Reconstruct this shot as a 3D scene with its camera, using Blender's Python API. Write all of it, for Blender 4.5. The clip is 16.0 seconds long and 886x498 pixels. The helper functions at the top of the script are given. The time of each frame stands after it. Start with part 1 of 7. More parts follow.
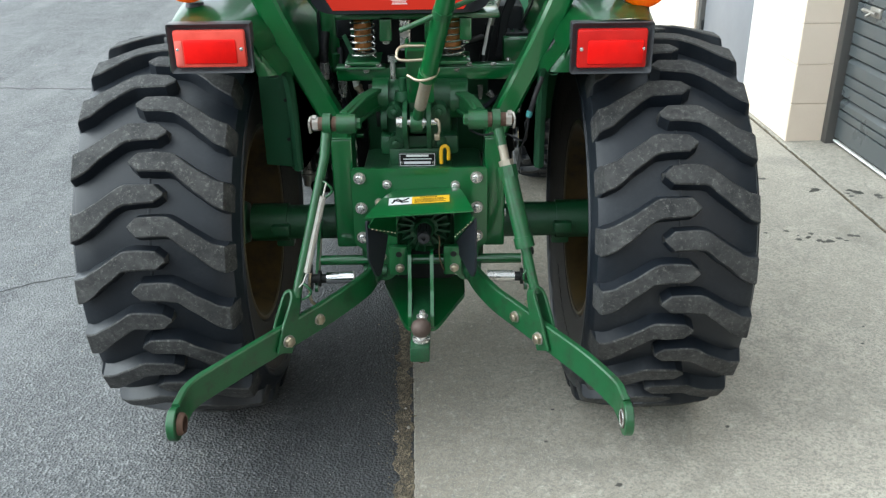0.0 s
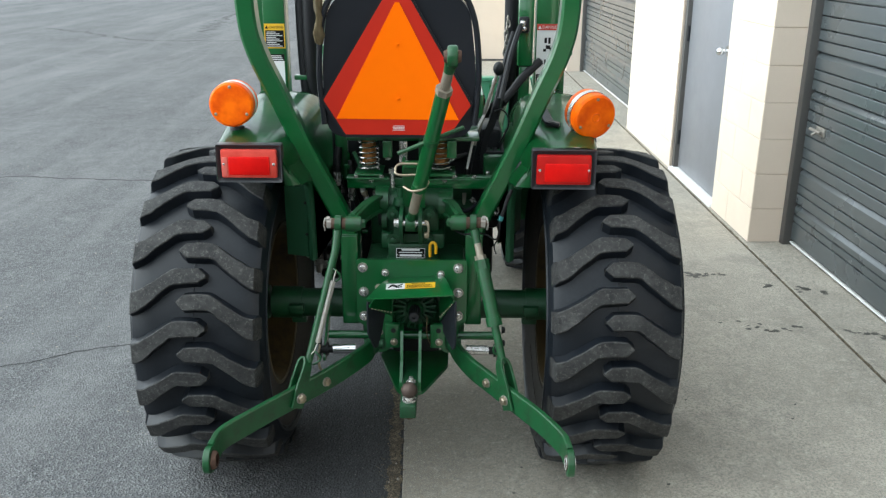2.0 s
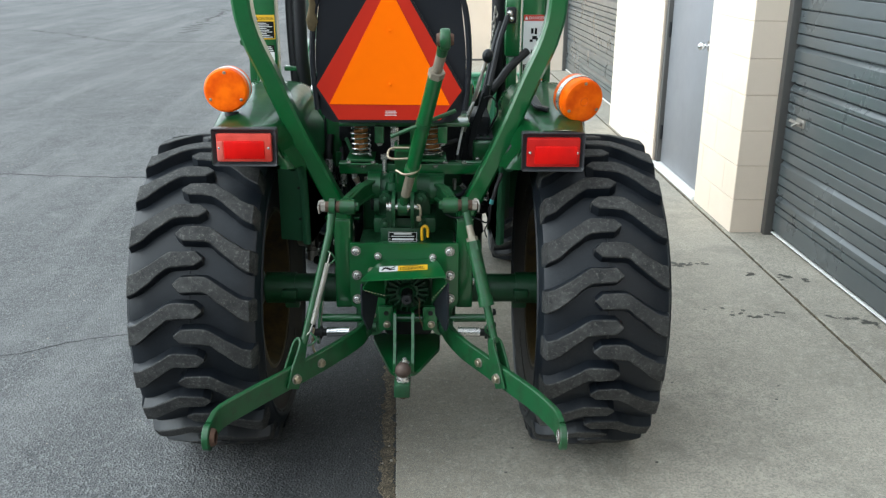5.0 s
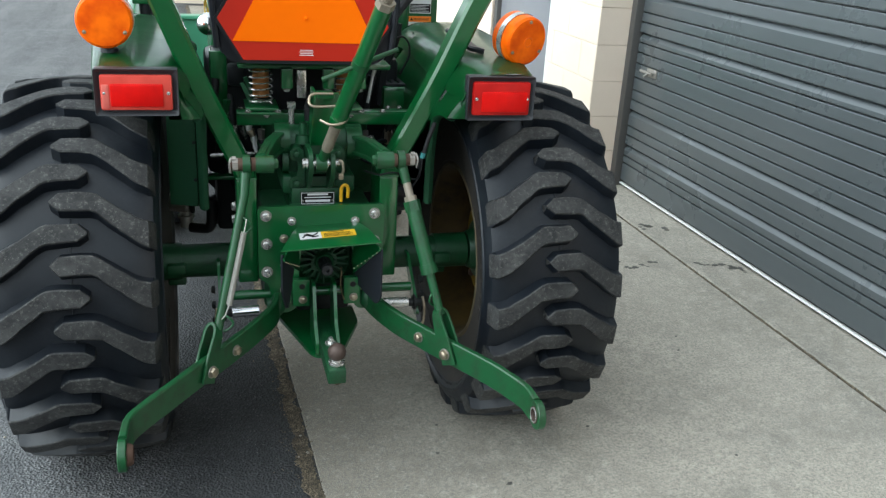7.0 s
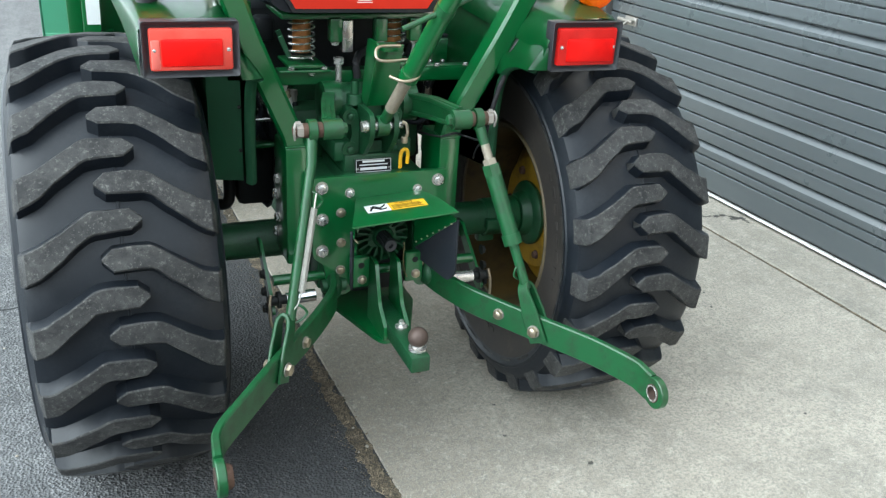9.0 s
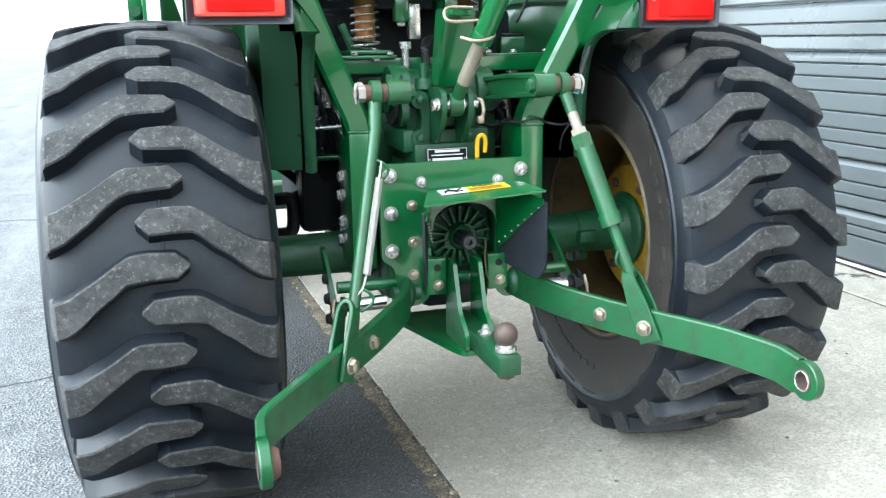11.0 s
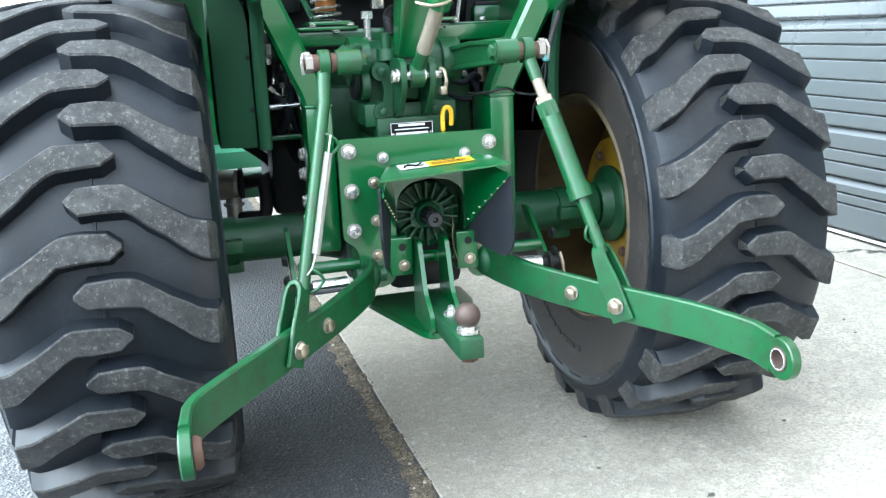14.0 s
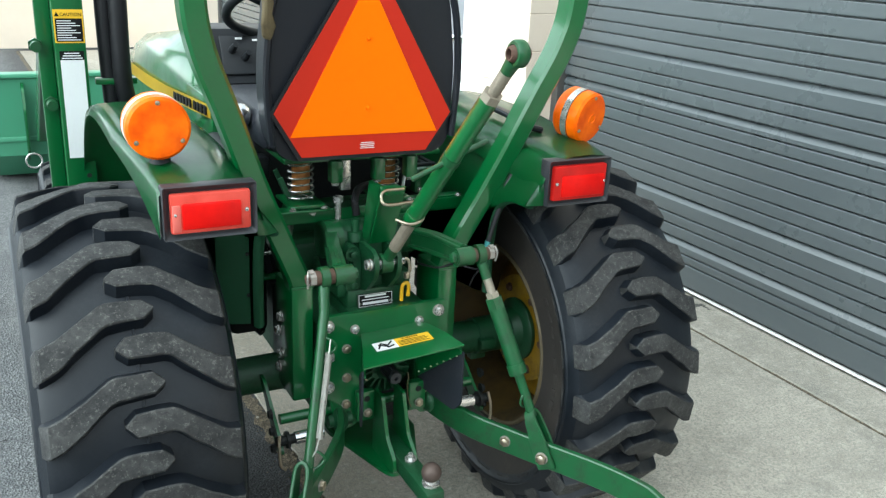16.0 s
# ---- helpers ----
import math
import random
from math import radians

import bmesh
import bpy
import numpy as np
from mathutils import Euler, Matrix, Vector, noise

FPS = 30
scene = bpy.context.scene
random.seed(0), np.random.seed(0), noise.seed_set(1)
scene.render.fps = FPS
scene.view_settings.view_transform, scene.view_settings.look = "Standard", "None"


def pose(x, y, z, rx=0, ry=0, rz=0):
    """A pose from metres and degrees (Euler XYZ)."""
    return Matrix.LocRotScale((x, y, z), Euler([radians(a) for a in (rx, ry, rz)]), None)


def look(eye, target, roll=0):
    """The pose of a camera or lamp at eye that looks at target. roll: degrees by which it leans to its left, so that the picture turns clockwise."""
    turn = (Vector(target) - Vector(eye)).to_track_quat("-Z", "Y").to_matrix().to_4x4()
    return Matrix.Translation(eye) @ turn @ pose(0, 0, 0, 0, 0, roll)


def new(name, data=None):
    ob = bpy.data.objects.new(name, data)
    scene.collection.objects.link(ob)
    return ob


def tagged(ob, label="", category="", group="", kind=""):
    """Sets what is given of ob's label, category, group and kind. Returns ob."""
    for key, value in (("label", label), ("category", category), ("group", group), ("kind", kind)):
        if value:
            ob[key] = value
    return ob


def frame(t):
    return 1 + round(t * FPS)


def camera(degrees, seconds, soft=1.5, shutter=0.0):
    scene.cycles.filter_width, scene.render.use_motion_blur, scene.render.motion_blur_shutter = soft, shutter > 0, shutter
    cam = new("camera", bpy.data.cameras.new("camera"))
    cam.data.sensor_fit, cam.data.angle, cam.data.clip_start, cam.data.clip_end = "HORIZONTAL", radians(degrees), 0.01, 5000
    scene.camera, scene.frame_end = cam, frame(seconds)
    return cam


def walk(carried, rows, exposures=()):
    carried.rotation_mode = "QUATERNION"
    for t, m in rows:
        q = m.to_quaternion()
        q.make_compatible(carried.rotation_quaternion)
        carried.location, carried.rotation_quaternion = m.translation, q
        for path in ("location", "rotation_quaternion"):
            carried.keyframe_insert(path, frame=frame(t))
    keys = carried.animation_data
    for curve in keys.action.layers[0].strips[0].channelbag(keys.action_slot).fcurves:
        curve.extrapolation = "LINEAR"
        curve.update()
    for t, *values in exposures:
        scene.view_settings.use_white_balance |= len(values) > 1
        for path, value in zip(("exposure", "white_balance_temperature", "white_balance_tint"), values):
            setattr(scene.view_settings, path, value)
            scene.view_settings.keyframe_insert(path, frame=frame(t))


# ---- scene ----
# ---------------------------------------------------------------- camera
cam = camera(54.0, 16.0, 1.3)
METRES, EYE, TILT, LEAN, TURN = 3.24, 1.464, -25.0, 0.8, 0.0
ROWS = [
    (0.0, 0.0, 0.0, 0.0, 0.0, 0.0, 0.0),
    (0.5, -0.0011, -0.0208, 0.0098, -0.52, -2.31, -0.2),
    (1.0, 0.0079, -0.0799, 0.0113, 0.19, 0.64, -0.49),
    (1.5, 0.0182, -0.1367, -0.0046, 0.85, 4.05, -1.19),
    (2.0, 0.0153, -0.1495, -0.0107, 0.17, 5.86, -1.28),
    (2.5, 0.0138, -0.141, -0.0176, -0.15, 5.18, -1.04),
    (3.0, 0.0128, -0.1484, -0.0175, -0.09, 5.41, -0.94),
    (5.5, 0.0012, -0.16, -0.037, -1.75, 6.11, -0.59),
    (6.0, -0.0286, -0.1254, -0.0307, -5.91, 4.35, 0.85),
    (6.5, -0.0813, -0.0879, -0.021, -12.42, 3.28, 2.24),
    (7.0, -0.1137, -0.052, -0.0148, -15.25, 2.9, 2.49),
    (7.5, -0.1483, -0.0097, -0.0016, -18.28, 1.23, 3.26),
    (8.0, -0.1885, 0.0178, 0.0079, -21.14, -0.58, 4.32),
    (10.5, -0.2259, 0.12, -0.0623, -19.96, 5.98, 7.81),
    (11.0, -0.1971, 0.1476, -0.0966, -15.91, 10.57, 7.3),
    (11.5, -0.1763, 0.16, -0.1078, -12.89, 12.17, 7.27),
    (12.0, -0.153, 0.168, -0.1111, -11.32, 12.38, 7.2),
    (12.5, -0.1429, 0.1744, -0.1111, -11.56, 11.99, 7.39),
    (13.0, -0.1429, 0.1707, -0.1117, -12.22, 11.63, 7.57),
    (13.5, -0.1439, 0.1699, -0.1109, -12.63, 11.46, 7.66),
    (14.0, -0.1495, 0.1632, -0.1039, -13.59, 10.14, 7.99),
    (14.5, -0.166, 0.1378, -0.0645, -16.48, 6.46, 9.01),
    (15.0, -0.1852, 0.0979, -0.0053, -20.67, 5.29, 9.59),
    (15.5, -0.2289, 0.0584, 0.0406, -25.39, 3.75, 9.01),
    (16.0, -0.2665, 0.058, 0.0625, -26.0, 3.32, 7.97),
]
EXPOSURES = [(0.0, 1.2, 6000, 1), (0.5, 1.12, 6000, 1), (1.5, 1.08, 6000, 1), (2.5, 0.5, 6000, 1), (3.0, 1.42, 6000, 1), (5.5, 0.65, 5960, 1), (6.5, 0.61, 5940, 1), (7.5, 1.0, 5900, 0), (8.0, 1.13, 5900, 0), (10.5, 2.02, 5770, 1), (11.5, 2.35, 5640, 1), (12.5, 2.40, 5560, 1), (14.3, 2.34, 5600, 1), (15.0, 2.1, 5800, 0), (16.0, 1.15, 5900, -3)]
walk(cam, [(t, pose(0, 0, EYE, TILT, LEAN, TURN) @ pose(METRES * x, METRES * y, METRES * z, 90 + pitch, roll, yaw)) for t, x, y, z, yaw, pitch, roll in ROWS], EXPOSURES)

# ---------------------------------------------------------------- light
world = bpy.data.worlds.new("sky")
scene.world = world
world.use_nodes = True
wn = world.node_tree.nodes
sky = wn.new("ShaderNodeTexSky")
sky.sky_type, sky.sun_disc = "NISHITA", False
sky.sun_elevation, sky.sun_rotation = radians(45), radians(-96)
sky.dust_density, sky.air_density = 1.0, 1.0
wn["Background"].inputs["Strength"].default_value = 0.13
grey = wn.new("ShaderNodeHueSaturation")
grey.inputs["Saturation"].default_value, grey.inputs["Value"].default_value = 0.12, 2.2
world.node_tree.links.new(sky.outputs[0], grey.inputs["Color"])
world.node_tree.links.new(grey.outputs[0], wn["Background"].inputs["Color"])
sun = new("sun", bpy.data.lights.new("sun", "SUN"))
sun.data.energy, sun.data.angle, sun.data.color = 1.05, radians(80), (1.0, 0.98, 0.95)
sun.matrix_world = look((-8.2, 1.4, 8.6), (0, 2.2, 0.4))

# ---------------------------------------------------------------- materials


def principled(name):
    m = bpy.data.materials.new(name)
    m.use_nodes = True
    return m, m.node_tree.nodes, m.node_tree.links, m.node_tree.nodes["Principled BSDF"]


def noise_tex(n, l, scale, detail=6.0, rough=0.6, where=None):
    tex = n.new("ShaderNodeTexNoise")
    tex.inputs["Scale"].default_value, tex.inputs["Detail"].default_value, tex.inputs["Roughness"].default_value = scale, detail, rough
    if where is not None:
        l.new(where, tex.inputs["Vector"])
    return tex.outputs["Fac"]


def ramp(n, l, fac, lo, hi, a=(0, 0, 0, 1), b=(1, 1, 1, 1)):
    r = n.new("ShaderNodeValToRGB")
    r.color_ramp.elements[0].position, r.color_ramp.elements[1].position = lo, hi
    r.color_ramp.elements[0].color, r.color_ramp.elements[1].color = a, b
    l.new(fac, r.inputs[0])
    return r.outputs[0]


def mixed(n, l, fac, a, b):
    x = n.new("ShaderNodeMix")
    x.data_type = "RGBA"
    for socket, value in ((x.inputs[0], fac), (x.inputs[6], a), (x.inputs[7], b)):
        if isinstance(value, (tuple, float)):
            socket.default_value = value
        else:
            l.new(value, socket)
    return x.outputs[2]


def bump(n, l, bsdf, fac, strength, distance=0.002):
    b = n.new("ShaderNodeBump")
    b.inputs["Strength"].default_value, b.inputs["Distance"].default_value = strength, distance
    l.new(fac, b.inputs["Height"])
    l.new(b.outputs[0], bsdf.inputs["Normal"])


def rgb(c):
    return (*c, 1.0)


def surface(name, base, worn, rough=0.5, metal=0.0, grain=60.0, patch=5.0, grime=0.35, relief=0.15, coat=0.0, depth=0.001, spec=0.5, lo=0.42, hi=0.68):
    """A coloured surface with grain at two scales: fine grain and wide stains towards the worn colour."""
    m, n, l, b = principled(name)
    where = n.new("ShaderNodeTexCoord").outputs["Object"]
    geo = n.new("ShaderNodeNewGeometry").outputs["Position"]
    fine = noise_tex(n, l, grain, 8.0, 0.7, where)
    wide = noise_tex(n, l, patch, 6.0, 0.65, geo)
    f = n.new("ShaderNodeMath")
    f.operation = "MULTIPLY"
    l.new(ramp(n, l, wide, lo, hi), f.inputs[0])
    l.new(ramp(n, l, fine, 0.3, 0.7), f.inputs[1])
    g = n.new("ShaderNodeMath")
    g.operation = "MULTIPLY"
    g.inputs[1].default_value = grime
    l.new(f.outputs[0], g.inputs[0])
    l.new(mixed(n, l, g.outputs[0], rgb(base), rgb(worn)), b.inputs["Base Color"])
    r = n.new("ShaderNodeMapRange")
    r.inputs["To Min"].default_value, r.inputs["To Max"].default_value = max(0.05, rough - 0.12), min(1.0, rough + 0.15)
    l.new(wide, r.inputs[0])
    l.new(r.outputs[0], b.inputs["Roughness"])
    b.inputs["Metallic"].default_value, b.inputs["Coat Weight"].default_value = metal, coat
    b.inputs["Coat Roughness"].default_value, b.inputs["Coat IOR"].default_value = 0.12, 1.55
    b.inputs["Specular IOR Level"].default_value = spec
    bump(n, l, b, fine, relief, depth)
    return m


GREEN = surface("green_paint", (0.0065, 0.098, 0.023), (0.008, 0.060, 0.016), 0.34, 0.0, 90, 9, 0.6, 0.03, 0.8, 0.0005, 0.35)
PANELGREEN = surface("dusty_green_paint", (0.022, 0.100, 0.045), (0.030, 0.070, 0.040), 0.6, 0.0, 70, 6, 0.6, 0.1, 0.0, 0.001, 0.35)
CAST = surface("green_painted_casting", (0.009, 0.064, 0.022), (0.010, 0.018, 0.011), 0.42, 0.0, 180, 12, 0.75, 0.6, 0.0, 0.002)
LIGHTGREEN = surface("worn_green_paint", (0.0075, 0.068, 0.0195), (0.016, 0.022, 0.012), 0.44, 0.0, 130, 22, 0.85, 0.12, 0.25, 0.001, 0.4, 0.47, 0.64)
BUCKETGREEN = surface("faded_green_paint", (0.06, 0.24, 0.135), (0.07, 0.2, 0.12), 0.4, 0.0, 40, 3, 0.6, 0.1, 0.1)
YELLOW = surface("dirty_yellow_paint", (0.33, 0.195, 0.010), (0.035, 0.023, 0.012), 0.5, 0.0, 30, 5, 0.97, 0.2, 0.0, 0.001, 0.3, 0.42, 0.60)
# Mud on yellow paint, darkened further for the shade inside the wheel.
MUDSHADED = surface("mud_and_shade_yellow_paint", (0.075, 0.047, 0.012), (0.018, 0.014, 0.010), 0.6, 0.0, 30, 6, 1.0, 0.3, 0.0, 0.001, 0.3, 0.38, 0.58)
RIMEDGE = surface("scuffed_rim_edge", (0.105, 0.08, 0.042), (0.035, 0.028, 0.02), 0.6, 0.1, 60, 14, 0.9, 0.3)
HOODYELLOW = surface("yellow_stripe", (0.62, 0.42, 0.02), (0.5, 0.34, 0.03), 0.4)


def lug_rubber():
    """Worn tread rubber: dusty grey with pale grains and dark scuffs."""
    m, n, l, b = principled("worn_lug_rubber")
    geo = n.new("ShaderNodeNewGeometry").outputs["Position"]
    wide = noise_tex(n, l, 14, 8.0, 0.7, geo)
    fine = noise_tex(n, l, 190, 6.0, 0.75, geo)
    grains = n.new("ShaderNodeTexVoronoi")
    grains.inputs["Scale"].default_value = 150
    l.new(geo, grains.inputs["Vector"])
    c = mixed(n, l, ramp(n, l, wide, 0.35, 0.68), (0.012, 0.0125, 0.0132, 1), (0.062, 0.062, 0.060, 1))
    c = mixed(n, l, ramp(n, l, fine, 0.5, 0.75, (0, 0, 0, 1), (0.6, 0.6, 0.6, 1)), c, (0.012, 0.012, 0.013, 1))
    c = mixed(n, l, ramp(n, l, grains.outputs["Distance"], 0.05, 0.15, (0.75, 0.75, 0.75, 1), (0, 0, 0, 1)), c, (0.23, 0.225, 0.21, 1))
    scuff = noise_tex(n, l, 48, 9.0, 0.78, geo)
    c = mixed(n, l, ramp(n, l, scuff, 0.5, 0.62, (0, 0, 0, 1), (0.75, 0.75, 0.75, 1)), c, (0.014, 0.014, 0.015, 1))
    rub = noise_tex(n, l, 95, 8.0, 0.8, geo)
    c = mixed(n, l, ramp(n, l, rub, 0.54, 0.64, (0, 0, 0, 1), (0.6, 0.6, 0.6, 1)), c, (0.17, 0.165, 0.152, 1))
    c = mixed(n, l, ramp(n, l, rub, 0.34, 0.44, (0.7, 0.7, 0.7, 1), (0, 0, 0, 1)), c, (0.010, 0.010, 0.011, 1))
    shade = n.new("ShaderNodeObjectInfo").outputs["Random"]
    c = mixed(n, l, ramp(n, l, shade, 0.0, 1.0, (0, 0, 0, 1), (0.3, 0.3, 0.3, 1)), c, (0.03, 0.03, 0.031, 1))
    l.new(c, b.inputs["Base Color"])
    b.inputs["Roughness"].default_value = 0.68
    b.inputs["Specular IOR Level"].default_value = 0.28
    bump(n, l, b, scuff, 0.8, 0.004)
    return m


LUGRUBBER = lug_rubber()
RUBBER = surface("tyre_rubber", (0.0058, 0.0080, 0.0118), (0.023, 0.0265, 0.032), 0.40, 0.0, 120, 9, 0.7, 0.3, 0.0, 0.001, 0.32)
BLACK = surface("black_plastic", (0.012, 0.0135, 0.016), (0.02, 0.02, 0.02), 0.4, 0.0, 200, 8, 0.6, 0.2, 0.0, 0.001, 0.25)
LAMPBLACK = surface("weathered_black_plastic", (0.024, 0.026, 0.030), (0.042, 0.042, 0.045), 0.42, 0.0, 160, 8, 0.6, 0.2, 0.0, 0.001, 0.4)
SIDEWALL = surface("dusty_sidewall_rubber", (0.023, 0.0195, 0.017), (0.065, 0.053, 0.042), 0.75, 0.0, 70, 9, 0.8, 0.5)
FLAP = surface("rubber_flap", (0.014, 0.017, 0.023), (0.04, 0.04, 0.042), 0.6, 0.0, 150, 9, 0.7, 0.3, 0.0, 0.001, 0.25)
VINYL = surface("seat_vinyl", (0.013, 0.0145, 0.019), (0.02, 0.02, 0.024), 0.36, 0.0, 260, 6, 0.6, 0.3, 0.0, 0.001, 0.2)
FOAM = surface("torn_foam", (0.10, 0.075, 0.035), (0.05, 0.035, 0.02), 0.95, 0.0, 60, 30, 0.9, 0.8)
ZINC = surface("zinc_plated_steel", (0.62, 0.61, 0.59), (0.34, 0.30, 0.25), 0.24, 0.75, 150, 20, 0.7, 0.2)
CHROME = surface("chrome", (0.75, 0.75, 0.76), (0.5, 0.5, 0.5), 0.14, 1.0, 150, 20, 0.4, 0.05)
BRASS = surface("yellow_zinc_bolt", (0.42, 0.36, 0.27), (0.14, 0.09, 0.06), 0.36, 0.9, 150, 20, 0.7, 0.2)
RUST = surface("rusty_steel", (0.105, 0.06, 0.042), (0.06, 0.035, 0.025), 0.75, 0.35, 120, 25, 0.8, 0.6)
BALLMETAL = surface("brown_rusted_ball", (0.085, 0.06, 0.05), (0.04, 0.025, 0.02), 0.6, 0.4, 90, 30, 0.8, 0.4)
SPRINGMETAL = surface("orange_spring_sleeve", (0.36, 0.14, 0.03), (0.2, 0.08, 0.02), 0.5, 0.1, 120, 30, 0.7, 0.3)
DIRTYSTEEL = surface("dull_steel", (0.36, 0.34, 0.31), (0.15, 0.12, 0.09), 0.45, 0.6, 150, 25, 0.8, 0.4)
DARKIRON = surface("greasy_dark_iron", (0.012, 0.014, 0.014), (0.022, 0.02, 0.018), 0.5, 0.0, 100, 12, 0.8, 0.5, 0.0, 0.001, 0.2)
SPRINGWIRE = surface("galvanised_spring_wire", (0.44, 0.425, 0.39), (0.24, 0.21, 0.17), 0.42, 0.6, 150, 30, 0.7, 0.1)
HOSE = surface("black_hose", (0.012, 0.012, 0.014), (0.02, 0.02, 0.02), 0.45, 0.0, 200, 9, 0.5, 0.2, 0.0, 0.001, 0.3)
SMVORANGE = surface("fluorescent_orange", (1.0, 0.165, 0.0), (0.95, 0.18, 0.0), 0.85, 0.0, 400, 6, 0.4, 0.05, 0.0, 0.001, 0.03)
SMVRED = surface("dark_red_reflective_tape", (0.47, 0.016, 0.004), (0.40, 0.014, 0.004), 0.5, 0.0, 500, 6, 0.5, 0.05, 0.0, 0.001, 0.25)
WHITEVINYL = surface("white_decal", (0.72, 0.73, 0.73), (0.6, 0.6, 0.58), 0.4, 0.0, 150, 8, 0.5, 0.03)
YELLOWDECAL = surface("yellow_decal", (0.75, 0.45, 0.02), (0.6, 0.35, 0.03), 0.4, 0.0, 150, 8, 0.5, 0.03)
BLACKDECAL = surface("black_print", (0.008, 0.008, 0.008), (0.02, 0.02, 0.02), 0.5, 0.0, 150, 8, 0.5, 0.03, 0.0, 0.001, 0.12)
ORANGEDECAL = surface("orange_decal", (0.85, 0.22, 0.01), (0.7, 0.18, 0.02), 0.4, 0.0, 150, 8, 0.5, 0.03)
REDDECAL = surface("red_print", (0.5, 0.03, 0.02), (0.4, 0.03, 0.02), 0.45, 0.0, 150, 8, 0.5, 0.03)
YELLOWLOOP = surface("yellow_plastic", (0.75, 0.42, 0.01), (0.5, 0.28, 0.02), 0.4)


def lens(name, colour, deep, coat=0.08):
    m, n, l, b = principled(name)
    where = n.new("ShaderNodeTexCoord").outputs["Object"]
    f = noise_tex(n, l, 22, 3.0, 0.5, where)
    l.new(mixed(n, l, ramp(n, l, f, 0.35, 0.68), rgb(colour), rgb(deep)), b.inputs["Base Color"])
    b.inputs["Roughness"].default_value = 0.4
    b.inputs["Coat Weight"].default_value, b.inputs["Coat Roughness"].default_value = coat, 0.05
    b.inputs["Specular IOR Level"].default_value = 0.12
    w = n.new("ShaderNodeTexWave")
    w.inputs["Scale"].default_value = 55
    l.new(where, w.inputs["Vector"])
    bump(n, l, b, w.outputs["Fac"], 0.06, 0.0006)
    return m


REDLENS = lens("red_lens", (0.66, 0.004, 0.003), (0.52, 0.003, 0.003))
PALELENS = lens("pale_red_lens", (0.46, 0.012, 0.010), (0.36, 0.008, 0.007))
# Left tail lamp: a lens paler than the right one, palest at its end.
ROSELENS = lens("pinkish_red_lens", (0.62, 0.075, 0.055), (0.50, 0.05, 0.035))
PINKLENS = lens("pink_lens", (0.64, 0.15, 0.12), (0.56, 0.11, 0.09))
AMBERLENS = lens("amber_lens", (0.98, 0.165, 0.0), (0.70, 0.07, 0.0), 0.10)


